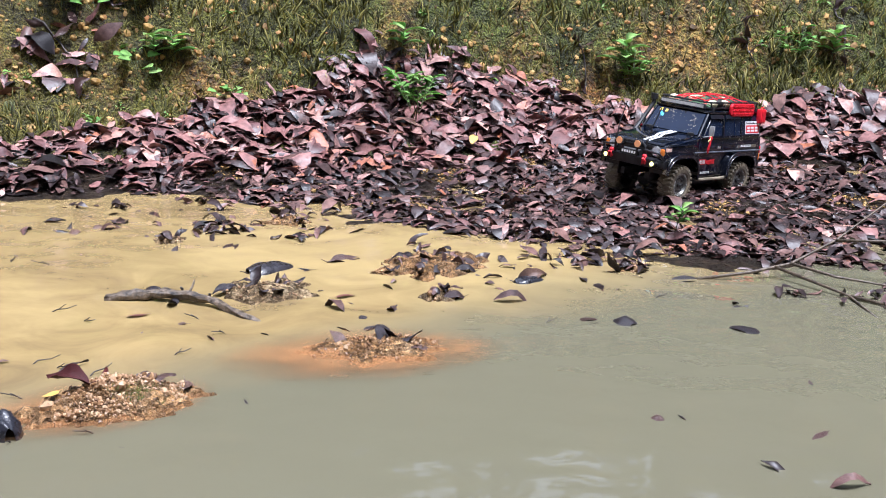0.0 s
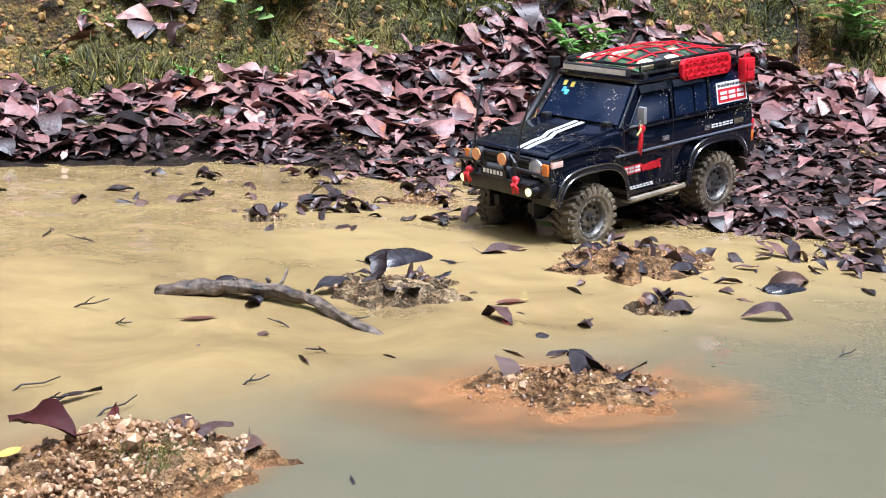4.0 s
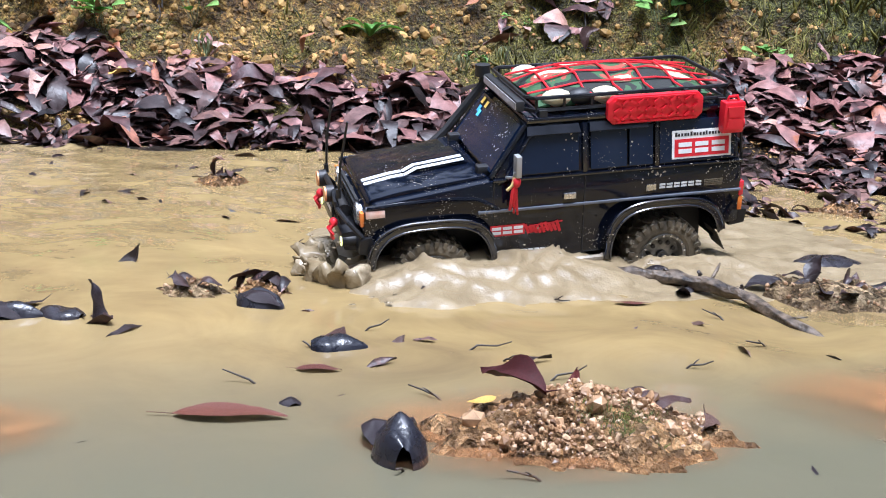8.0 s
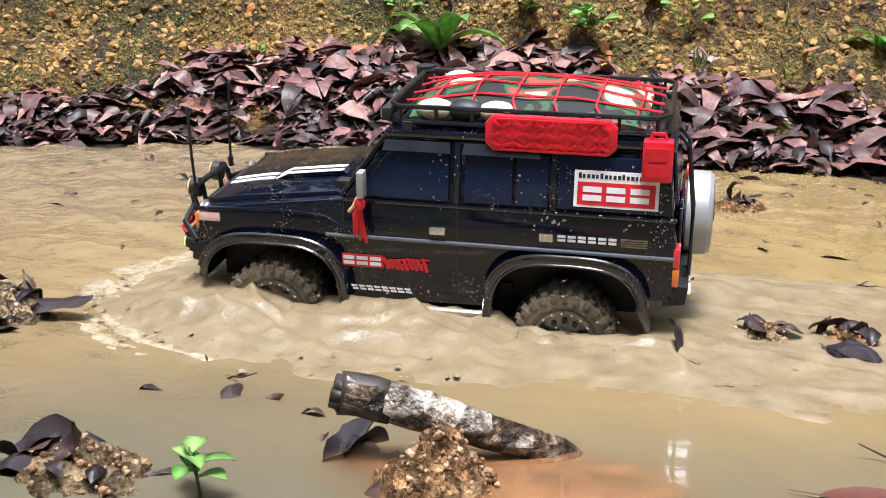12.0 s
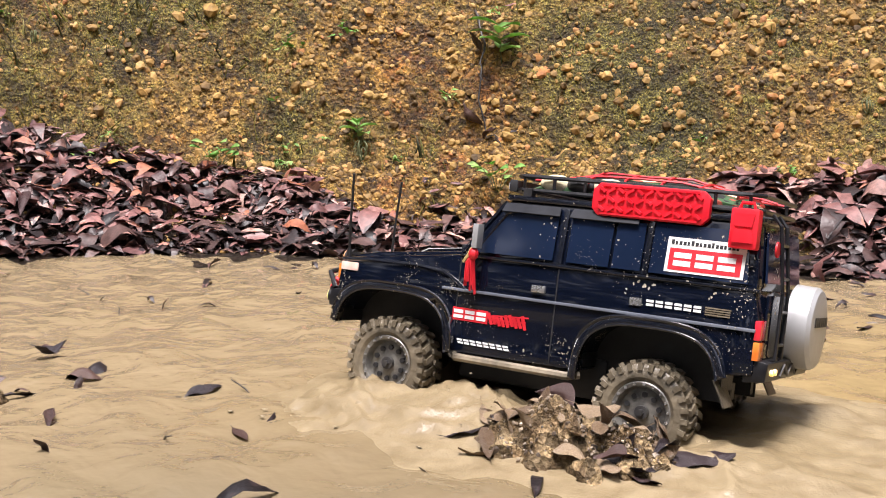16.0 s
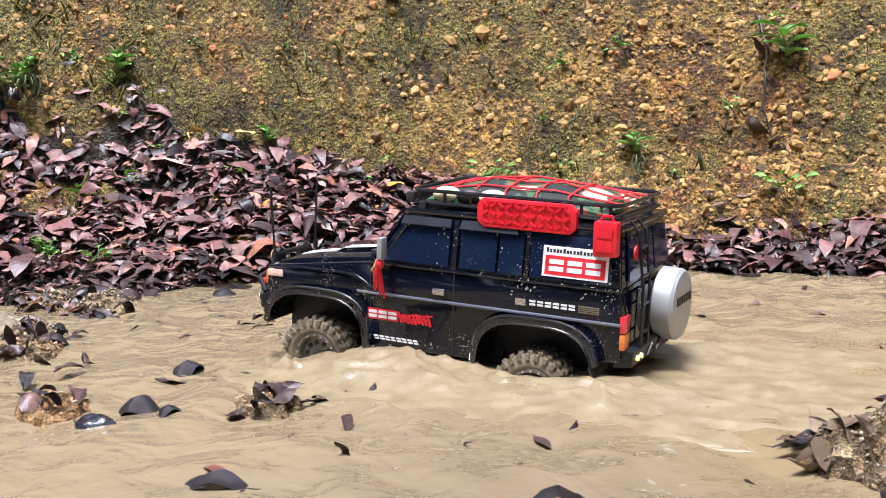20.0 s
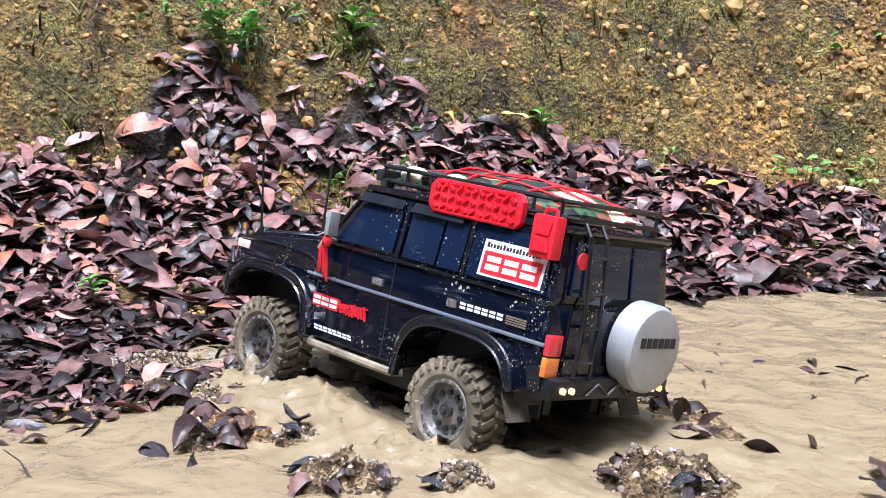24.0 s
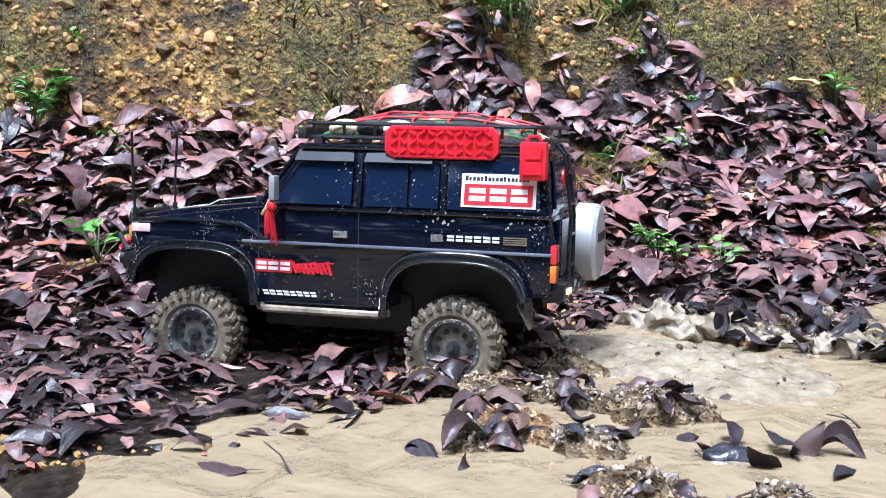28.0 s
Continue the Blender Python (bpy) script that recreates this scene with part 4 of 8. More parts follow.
def build_litter():
    rng = random.Random(5)
    far, near, tries = [], [], 0
    wet = []
    while len(far) + len(wet) < 28000 and tries < 340000:
        tries += 1
        x, y = rng.uniform(-3.7, 3.8), rng.uniform(-0.7, 4.1)
        if rng.random() > litter_depth(x, y):
            continue
        shore = looked_up("far", x, y)
        track = looked_up("foot", x, y) < -0.12
        if track and rng.random() < (0.35 if x > 0 else 0.12):
            continue
        size = min(0.13, max(0.03, rng.lognormvariate(math.log(0.068 if x > -1.7 else 0.045), 0.4))) * (0.68 if track else 1.0)
        tilt = 0.1 if track else 0.5 if rng.random() < 0.1 else 0.2
        m = Matrix.Translation((x, y, rough_z(x, y) + (rng.uniform(0.0, 0.009) if track else rng.uniform(0.002, 0.024)))) @ slope_turn(x, y, 0.45) @ Euler((rng.gauss(0, tilt), rng.gauss(0.03, tilt), rng.uniform(0, 6.3))).to_matrix().to_4x4() @ Matrix.Diagonal((size, size * rng.uniform(0.65, 1.3), size * rng.uniform(0.45, 1.0), 1)) @ Matrix.Translation((-0.5, 0, 0))
        k = rng.randrange(14)
        if len(near) < 300 and 0.0 < shore < 0.3 and rng.random() < 0.3:
            near.append((k, m))
        elif rng.random() < (0.8 if track else 0.66 if shore < 0.12 else 0.24):
            wet.append((*LEAVES[k], m))
        else:
            far.append((*LEAVES[k], m))
    ob = joined("leaf_litter", far, M_LITTER)
    # sodden scraps under the litter and strewn along the water's edge
    under, tries = wet, 0
    while len(under) < 20000 and tries < 150000:
        tries += 1
        x, y = rng.uniform(-3.6, 3.9), rng.uniform(-0.8, 4.2)
        shore = looked_up("far", x, y)
        wide = 0.42 if x > 0.4 else 0.1
        if -wide < shore < 0.06:
            c = noise.noise(Vector((x * 5.5, y * 5.5, 21))) * 1.2 + 0.3 * noise.noise(Vector((x * 15, y * 15, 4)))
            if c < -0.02 + 0.5 * max(0.0, -shore) / wide:
                continue
            z, flat = max(0.0, rough_z(x, y)) + rng.uniform(-0.001, 0.008), 0.3
        elif litter_depth(x, y) > 0.6:
            z, flat = rough_z(x, y) + rng.uniform(0.0, 0.008), 0.18
        else:
            continue
        turn = slope_turn(x, y) if z > 0.012 else Matrix.Identity(4)
        m = Matrix.Translation((x, y, z)) @ turn @ Euler((rng.gauss(0, flat), rng.gauss(0, flat), rng.uniform(0, 6.3))).to_matrix().to_4x4() @ Matrix.Scale(rng.uniform(0.025, 0.075), 4) @ Matrix.Translation((-0.5, 0, 0))
        under.append((*LEAVES[rng.randrange(14)], m))
    tagged(joined("leaf_mould", under, M_MOULD), "dark sodden leaf scraps along the water's edge", "leaf litter", kind="stuff")
    tagged(ob, "thick litter of fallen purple-brown leaves along the bank", "leaf litter", kind="stuff")
    shared = [leaf_mesh("leaf", k, M_LEAF, k % 3 == 0) for k in range(14)]
    for k, m in near:
        o = new("leaf", shared[k])
        o.parent = ob
        o.matrix_basis = m
    return ob


def pebble_shape(rng):
    bm = bmesh.new()
    bmesh.ops.create_icosphere(bm, subdivisions=1, radius=0.5)
    s = (rng.uniform(0.8, 1.2), rng.uniform(0.6, 1.0), rng.uniform(0.4, 0.8))
    vs = [tuple(c * f * rng.uniform(0.7, 1.2) for c, f in zip(v.co, s)) for v in bm.verts]
    fs = [tuple(v.index for v in f.verts) for f in bm.faces]
    bm.free()
    return vs, fs


PEBBLES = [pebble_shape(random.Random(k + 7)) for k in range(8)]


def build_bank_stones():
    rng = random.Random(21)
    items = []
    tries = 0
    while len(items) < 40000 and tries < 300000:
        tries += 1
        x, y = rng.uniform(-4.0, 3.2), rng.uniform(-0.6, 4.7)
        foot = looked_up("foot", x, y)
        if not -0.9 < foot < 0.72:
            continue
        if foot < 0.02:
            # gravel washed out over the wet shore
            if looked_up("far", x, y) < -0.02 or noise.noise(Vector((x * 3.4, y * 3.4, 13))) < 0.08:
                continue
            dens, big = 0.8, 0.7
        else:
            bare = 1 - mossy(x, y, rough_z(x, y), looked_up("along", x, y))
            big = 0.95 if y < 2.3 and x < -2.0 else 1.35
            dens = (0.3 + 0.7 * bare ** 1.4) * (1.0 if x < -0.6 else 0.35 if x < 0.9 else 0.2)
            if litter_depth(x, y) > 0.5:
                dens *= 0.15
        if rng.random() > dens:
            continue
        size = min(0.03, rng.lognormvariate(math.log(0.0105), 0.38)) * big
        m = Matrix.Translation((x, y, rough_z(x, y) + size * 0.06)) @ slope_turn(x, y) @ Euler((rng.uniform(-0.5, 0.5), rng.uniform(-0.5, 0.5), rng.uniform(0, 6.3))).to_matrix().to_4x4() @ Matrix.Scale(size, 4)
        items.append((*PEBBLES[rng.randrange(8)], m))
    tries = 0
    clods = 0
    while clods < 3200 and tries < 90000:
        tries += 1
        x, y = rng.uniform(-4.0, 3.6), rng.uniform(-0.6, 4.7)
        if not 0.1 < looked_up("foot", x, y) < 0.75 or noise.noise(Vector((x * 2.6, y * 2.6, 41))) < rng.uniform(-0.3, 0.4):
            continue
        size = rng.lognormvariate(math.log(0.026), 0.3)
        m = Matrix.Translation((x, y, rough_z(x, y) - size * 0.1)) @ slope_turn(x, y) @ Euler((rng.uniform(-0.6, 0.6), rng.uniform(-0.6, 0.6), rng.uniform(0, 6.3))).to_matrix().to_4x4() @ Matrix.Scale(size, 4)
        items.append((*PEBBLES[rng.randrange(8)], m))
        clods += 1
    return tagged(joined("bank_gravel", items, M_STONE, False), "yellow and rust-coloured gravel studding the clay bank", "gravel", kind="stuff")


def blade(rng, h):
    b, t = rng.uniform(-0.5, 0.5), rng.uniform(0.2, 0.9)
    w = 0.06
    vs = [(-w, 0, 0), (w, 0, 0), (-w * 0.8 + b * 0.2, t * 0.15, 0.5), (w * 0.8 + b * 0.2, t * 0.15, 0.5), (b * 0.5, t * 0.55, 0.92), (0, 0.03, 0), (b * 0.2, t * 0.15 + 0.03, 0.5)]
    fs = [(0, 1, 3, 2), (2, 3, 4), (1, 5, 6, 3), (5, 0, 2, 6), (3, 6, 4), (6, 2, 4)]
    return [(x * h, y * h, z * h) for x, y, z in vs], fs


def build_bank_grass():
    rng = random.Random(33)
    items, tries = [], 0
    while len(items) < 64000 and tries < 260000:
        tries += 1
        x, y = rng.uniform(-4.0, 3.7), rng.uniform(-0.6, 4.7)
        foot = looked_up("foot", x, y)
        if not 0.06 < foot < 1.2 or litter_depth(x, y) > 0.5:
            continue
        n = mossy(x, y, rough_z(x, y), looked_up("along", x, y))
        if rng.random() > (n - 0.22) * 1.5 or x < -0.4 and y > 2.3 and rng.random() < 0.45:
            continue
        tall = (0.3 + n) * (1.0 + max(0.0, noise.noise(Vector((x * 3, y * 3, 23)))) * 1.6) * (2.3 if x > 0.7 else 1.2 if x > -0.6 else 0.85 if y > 2.3 else 1.5)
        for _ in range(6):
            xx, yy = x + rng.gauss(0, 0.016), y + rng.gauss(0, 0.016)
            m = Matrix.Translation((xx, yy, rough_z(xx, yy) - 0.002)) @ Euler((rng.gauss(0.0, 0.45), rng.gauss(0, 0.45), rng.uniform(0, 6.3))).to_matrix().to_4x4()
            items.append((*blade(rng, min(0.075, rng.lognormvariate(math.log(0.013), 0.45) * tall)), m))
    return tagged(joined("bank_grass", items, M_GRASS), "short moss and wispy grass on the clay bank", "grass", kind="stuff")


def build_bank_weeds():
    """Sprigs of fresh green dotted over the bank."""
    rng = random.Random(57)
    items, tries, made = [], 0, 0
    while made < 150 and tries < 20000:
        tries += 1
        x, y = rng.uniform(-3.8, 3.6), rng.uniform(-0.4, 4.6)
        if not 0.16 < looked_up("foot", x, y) < 0.95 or rng.random() > 0.35 + (0.5 if x > 0.2 or x < -2.4 else 0.0):
            continue
        made += 1
        h = rng.uniform(0.018, 0.045)
        for k in range(rng.randint(5, 11)):
            a = rng.uniform(0, 6.3)
            m = Matrix.Translation((x + rng.gauss(0, h * 0.3), y + rng.gauss(0, h * 0.3), rough_z(x, y) + h * rng.uniform(0.2, 0.9))) @ Euler((rng.gauss(0, 0.3), rng.gauss(-0.1, 0.3), a)).to_matrix().to_4x4() @ Matrix.Scale(h * rng.uniform(0.5, 0.9), 4)
            items.append((*LEAVES[rng.randrange(14)], m))
    return tagged(joined("bank_weeds", items, M_WEED), "small fresh green weeds dotted over the bank", "weeds", kind="stuff")


def plant_leaf(bm, base, way, up, length, width, n=5, droop=0.3):
    """A green blade or leaf with a fold, as a thin closed strip."""
    way, up = Vector(way).normalized(), Vector(up).normalized()
    side = way.cross(up).normalized()
    rows = []
    for i in range(n + 1):
        u = i / n
        c = Vector(base) + way * length * u + up * length * (0.25 * u - droop * u * u)
        w = width * 0.5 * math.sin(math.pi * min(1, 0.06 + u * 0.94)) ** 0.75 + 0.0004
        rows.append([bm.verts.new(c - side * w + up * w * 0.3), bm.verts.new(c), bm.verts.new(c + side * w + up * w * 0.3), bm.verts.new(c - up * 0.0012)])
    for a, b in zip(rows, rows[1:]):
        bm.faces.new((a[0], b[0], b[1], a[1])), bm.faces.new((a[1], b[1], b[2], a[2]))
        bm.faces.new((a[2], b[2], b[3], a[3])), bm.faces.new((a[3], b[3], b[0], a[0]))


def sit(name, x, y, label, category, group="", z=None):
    ob = new(name)
    ob.location = (x, y, rough_z(x, y) + (0.022 if litter_depth(x, y) > 0.3 else -0.002) if z is None else z)
    return tagged(ob, label, category, group)


def build_seedling(x, y, h, rng):
    ob = sit("seedling", x, y, "bright green seedling with broad leaves on the bank", "plant", "plants on the bank")
    lean = Vector((rng.gauss(0, 0.12), rng.gauss(0, 0.12) - 0.15, 1)).normalized()
    bm = bmesh.new()
    tube(bm, [(0, 0, -0.01), lean * h * 0.5, lean * h * 0.9], 0.0016, 5, 0.001)
    smooth(part("stem", bm, M_STEM, ob))
    for i in range(rng.randint(6, 9)):
        a = i * 2.4 + rng.uniform(-0.4, 0.4)
        t = 0.35 + 0.6 * i / 8
        bm = bmesh.new()
        plant_leaf(bm, lean * h * min(t, 0.95), (math.cos(a), math.sin(a), 0.25), (0, 0, 1), h * rng.uniform(0.45, 0.7), h * rng.uniform(0.26, 0.38), 5, 0.35)
        smooth(part("leaf_blade", bm, M_GREEN, ob))
    return ob


def build_clover(x, y, h, rng):
    ob = sit("clover_plant", x, y, "small plant with round pale green leaves", "plant", "plants on the bank")
    for i in range(rng.randint(7, 11)):
        a, r = rng.uniform(0, 6.28), h * rng.uniform(0.1, 0.6)
        top = Vector((r * math.cos(a), r * math.sin(a), h * rng.uniform(0.35, 0.9)))
        bm = bmesh.new()
        tube(bm, [(0, 0, -0.005), top * 0.55, top], 0.0008, 4)
        stem = smooth(part("stem", bm, M_STEM, ob))
        bm = bmesh.new()
        plant_leaf(bm, top - Vector((0.5 * h * 0.2, 0, 0)), (math.cos(a), math.sin(a), 0.1), (0, -0.4, 1), h * 0.36, h * 0.36, 5, 0.15)
        smooth(part("leaf_blade", bm, M_GREEN, stem))
    return ob


def build_bush(x, y, h, rng):
    ob = sit("low_bush", x, y, "low leafy bush with small green leaves", "plant", "plants on the bank")
    for i in range(7):
        a = rng.uniform(0, 6.28)
        top = Vector((h * 0.5 * math.cos(a), h * 0.5 * math.sin(a), h * rng.uniform(0.6, 1.0)))
        bm = bmesh.new()
        tube(bm, [(0, 0, -0.01), top * 0.5 + Vector((0, 0, h * 0.06)), top], 0.0012, 4)
        twig = smooth(part("branch", bm, M_STEM, ob))
        bm = bmesh.new()
        for j in range(9):
            b = a + rng.uniform(-2, 2)
            plant_leaf(bm, top * rng.uniform(0.35, 1.0), (math.cos(b), math.sin(b), rng.uniform(-0.1, 0.5)), (0, 0, 1), h * rng.uniform(0.22, 0.36), h * rng.uniform(0.13, 0.2), 4, 0.3)
        smooth(part("foliage", bm, M_GREEN, twig))
    return ob


def build_tuft(x, y, h, rng):
    ob = sit("grass_tuft", x, y, "tuft of long arching pale green grass", "grass", "grass tufts on the bank")
    for i in range(16):
        a = rng.uniform(0, 6.28)
        bm = bmesh.new()
        plant_leaf(bm, (rng.gauss(0, h * 0.06), rng.gauss(0, h * 0.06), -0.004), (math.cos(a) * 0.6, math.sin(a) * 0.6, 1.0), (math.cos(a), math.sin(a), 0.6), h * rng.uniform(0.8, 1.4), h * 0.035, 7, 0.75)
        smooth(part("grass_blade", bm, M_PALEGRASS, ob))
    return ob


def build_broad(x, y, h, rng):
    ob = sit("broad_leaf_plant", x, y, "young plant with long broad green leaves", "plant", "plants on the bank")
    for i in range(5):
        a = -1.57 + (i - 2) * 0.95 + rng.uniform(-0.2, 0.2)
        bm = bmesh.new()
        plant_leaf(bm, (0, 0, 0), (math.cos(a) * 0.7, math.sin(a) * 0.5, 0.85 if i % 2 else 0.45), (0, 0, 1), h * rng.uniform(0.8, 1.2), h * 0.34, 7, 0.7)
        smooth(part("leaf_blade", bm, M_GREEN, ob))
    return ob


# ---- mud islets and debris in the water ----
def islet_bumps(x, y, h):
    return (0.34 * h + 0.004) * noise.fractal(Vector((x * 30, y * 30, 2)), 0.9, 2, 5) + 0.005 * abs(noise.noise(Vector((x * 95, y * 95, 5))))


def build_islet(x, y, rx, ry, h, turn, rng, material, label, pebbles=160, moss=False, skirt=1.5, stone=None):
    ob = sit("mud_islet", x, y, label, "mud islet", "islets in the puddle", 0.0)
    ob.rotation_euler = (0, 0, turn)
    n, m = 64, 24
    bm = bmesh.new()
    rings = []
    for i in range(m + 1):
        u = skirt * i / m
        ring = []
        for k in range(n):
            a = 2 * math.pi * k / n
            edge = 1 + 0.42 * noise.noise(Vector((1.7 * math.cos(a) + 9 * x, 1.7 * math.sin(a) + 9 * y, h))) + 0.22 * noise.noise(Vector((4.5 * math.cos(a) + x, 4.5 * math.sin(a) + y, h)))
            px, py = rx * u * edge * math.cos(a), ry * u * edge * math.sin(a)
            z = h * (1 - u ** 1.7) if u < 1 else -0.012 * (u - 1) / 0.3
            z += islet_bumps(x + px, y + py, h) * (1 if u < 1.05 else 0.2)
            ring.append(bm.verts.new((px, py, z)))
        rings.append(ring)
    for a, b in zip(rings, rings[1:]):
        for k in range(n):
            bm.faces.new((a[k], a[(k + 1) % n], b[(k + 1) % n], b[k]))
    base = [bm.verts.new((v.co.x, v.co.y, -0.09)) for v in rings[-1]]
    for k in range(n):
        bm.faces.new((rings[-1][k], rings[-1][(k + 1) % n], base[(k + 1) % n], base[k]))
    bmesh.ops.remove_doubles(bm, verts=rings[0], dist=0.5 * min(rx, ry))
    smooth(part("mound", bm, material, ob))
    items = []
    for _ in range(pebbles):
        a, u = rng.uniform(0, 6.28), rng.random() ** 0.5
        px, py = rx * u * math.cos(a), ry * u * math.sin(a)
        s = rng.lognormvariate(math.log(0.0048), 0.45)
        z = h * (1 - u ** 1.7) + islet_bumps(x + px, y + py, h)
        mm = Matrix.Translation((px, py, z + s * 0.15)) @ Euler((rng.uniform(0, 6), rng.uniform(0, 6), rng.uniform(0, 6))).to_matrix().to_4x4() @ Matrix.Scale(s, 4)
        items.append((*PEBBLES[rng.randrange(8)], mm))
    if items:
        g = joined("gravel", items, stone or M_PEBBLE, False)
        g.parent = ob
        g["kind"] = "stuff"
    if moss:
        items = []
        for _ in range(500):
            px, py = rx * (0.28 + rng.gauss(0, 0.16)), ry * (-0.45 + rng.gauss(0, 0.2))
            u = math.hypot(px / rx, py / ry)
            if u > 1:
                continue
            mm = Matrix.Translation((px, py, h * (1 - u ** 1.7) + 0.002)) @ Euler((rng.gauss(0, 0.6), rng.gauss(0, 0.6), rng.uniform(0, 6.3))).to_matrix().to_4x4()
            items.append((*blade(rng, rng.uniform(0.004, 0.009)), mm))
        g = joined("moss", items, M_MOSS)
        g.parent = ob
        g["kind"] = "stuff"
    return ob


def build_shoal(islet, rx, ry, dx=0.0, dy=0.0):
    """Thin orange water over the mud that spreads round an islet."""
    bm = bmesh.new()
    bmesh.ops.create_circle(bm, cap_ends=True, segments=40, radius=1.0)
    ob = part("shoal", bm, M_SHOAL, islet, "orange mud showing through shallow water")
    ob.location, ob.scale = (dx, dy, 0.0058), (rx, ry, 1)
    return ob


def build_shell_leaf(x, y, length, width, height, turn, z=-0.004):
    """A dark leaf arched over into a glossy shell, its rim in the water."""
    ob = sit("arched_leaf", x, y, "black glossy leaf arched over like a shell", "leaf", "dead leaves in the puddle", z)
    ob.rotation_euler = (0, 0, turn)
    n, m = 16, 12
    bm = bmesh.new()
    g = []
    for i in range(n + 1):
        u = i / n
        w = width * math.sin(math.pi * (0.04 + 0.95 * u ** 0.85)) ** 0.6 * (1.05 - 0.3 * u)
        top = height * math.sin(math.pi * (0.14 + 0.82 * u)) ** 0.5
        row = []
        for j in range(m + 1):
            v = 2 * j / m - 1
            dent = noise.noise(Vector((u * 3.5, v * 1.8, x * 9))) * 0.24 + noise.noise(Vector((u * 9, v * 4, y * 9))) * 0.08
            row.append(bm.verts.new(((u - 0.5) * length, w * v * (1 + 0.25 * dent) + 0.2 * width * math.sin(3 * u), max(-0.004, top * (1 - v * v) ** 0.5 * (1 + dent)))))
        g.append(row)
    for i in range(n):
        for j in range(m):
            bm.faces.new((g[i][j], g[i + 1][j], g[i + 1][j + 1], g[i][j + 1]))
    smooth(part("leaf_blade", bm, M_GLOSSLEAF, ob))
    bm = bmesh.new()
    tube(bm, [(-0.48 * length, 0, 0.003), (-0.56 * length, 0.002, 0.008), (-0.64 * length, 0.006, 0.01)], 0.0011, 5)
    smooth(part("leaf_stalk", bm, M_TWIG, ob))
    return ob


LEAF_OF = {}


STREWN = []


def lay_leaf(x, y, size, rng, material, how, z=None, label="", name="fallen_leaf", heap=False):
    """One leaf of its own: arched out of the water, on edge, or flat."""
    k = rng.randrange(14) if how != "cap" else 14 + rng.randrange(4)
    a = rng.uniform(0, 6.3)
    z0 = max(-0.002, rough_z(x, y)) if z is None else z
    lift = sum(v[2] for v in LONE[k][0]) / len(LONE[k][0]) * size
    if how == "cap":
        m = pose(x, y, z0 - lift * 1.25, rng.gauss(0, 8), rng.gauss(0, 6), math.degrees(a))
    elif how == "wet":
        m = pose(x, y, z0 - lift + 0.003, rng.gauss(7, 13), rng.gauss(-4, 9), math.degrees(a))
    elif how == "up":
        m = pose(x, y, z0 - 0.008, rng.gauss(45, 20), rng.gauss(-38, 12), math.degrees(a))
    else:
        m = pose(x, y, z0 - lift * 0.25 + 0.0005, rng.gauss(0, 3), rng.gauss(0, 1.5), math.degrees(a)) @ Matrix.Diagonal((1, 1, 0.25, 1))
    off = Matrix.Translation((-0.5, 0, 0)) if how != "up" else Matrix.Identity(4)
    if heap:
        STREWN.append((*LONE[k], m @ Matrix.Scale(size, 4) @ off))
        return None
    key = (k, material.name)
    if key not in LEAF_OF:
        LEAF_OF[key] = leaf_mesh("fallen_leaf", k, material, True)
    ob = new(name, LEAF_OF[key])
    ob.matrix_basis = m @ Matrix.Scale(size, 4) @ off
    return tagged(ob, label or {"cap": "dark glossy leaf arched out of the muddy water", "wet": "dark wet leaf curled up out of the muddy water", "up": "dead leaf standing on edge in the water", "flat": "brown leaf lying flat on the muddy water"}[how], "leaf", "dead leaves in the puddle")


def lay_twig(x, y, size, rng):
    ob = new("twig")
    ob.location = (x, y, max(0.0, rough_z(x, y)) + 0.002)
    ob.rotation_euler = (0, 0, rng.uniform(-0.7, 0.7) + (math.pi if rng.random() < 0.5 else 0))
    tagged(ob, "thin dark twig poking out of the water", "twig", "twigs in the puddle")
    bm = bmesh.new()
    s = size
    lift = rng.uniform(0.05, 0.3)
    tube(bm, [(-0.5 * s, 0, -0.01), (-0.15 * s, 0.04 * s, 0.04 * s), (0.2 * s, -0.03 * s, lift * 0.5 * s), (0.5 * s, 0.05 * s, lift * s)], 0.0014, 5, 0.0007)
    smooth(part("stem", bm, M_TWIG, ob))
    if rng.random() < 0.6:
        bm = bmesh.new()
        tube(bm, [(-0.1 * s, 0.03 * s, 0.04 * s), (0.02 * s, 0.12 * s, 0.16 * s), (0.1 * s, 0.14 * s, 0.2 * s)], 0.0009, 5, 0.0005)
        smooth(part("side_shoot", bm, M_TWIG, ob))
    return ob

# ---- radio-controlled off-road car: x forward, y left, z up, origin on the ground midway between the axles ----
AXF, AXR, HUB = 0.162, -0.162, 0.063
HW = 0.103   # half width of the body


def arch(cx, cz, r, a0, a1, n=9):
    """A squared wheel arch, as (x, z)."""
    return [squared(cx, r, r * 0.97, radians(a0 + (a1 - a0) * i / (n - 1))) for i in range(n)]


def squared(cx, a, b, angle):
    c, s = math.cos(angle), math.sin(angle)
    return cx + a * math.copysign(abs(c) ** 0.62, c), 0.069 + b * max(0.0, s) ** 0.62


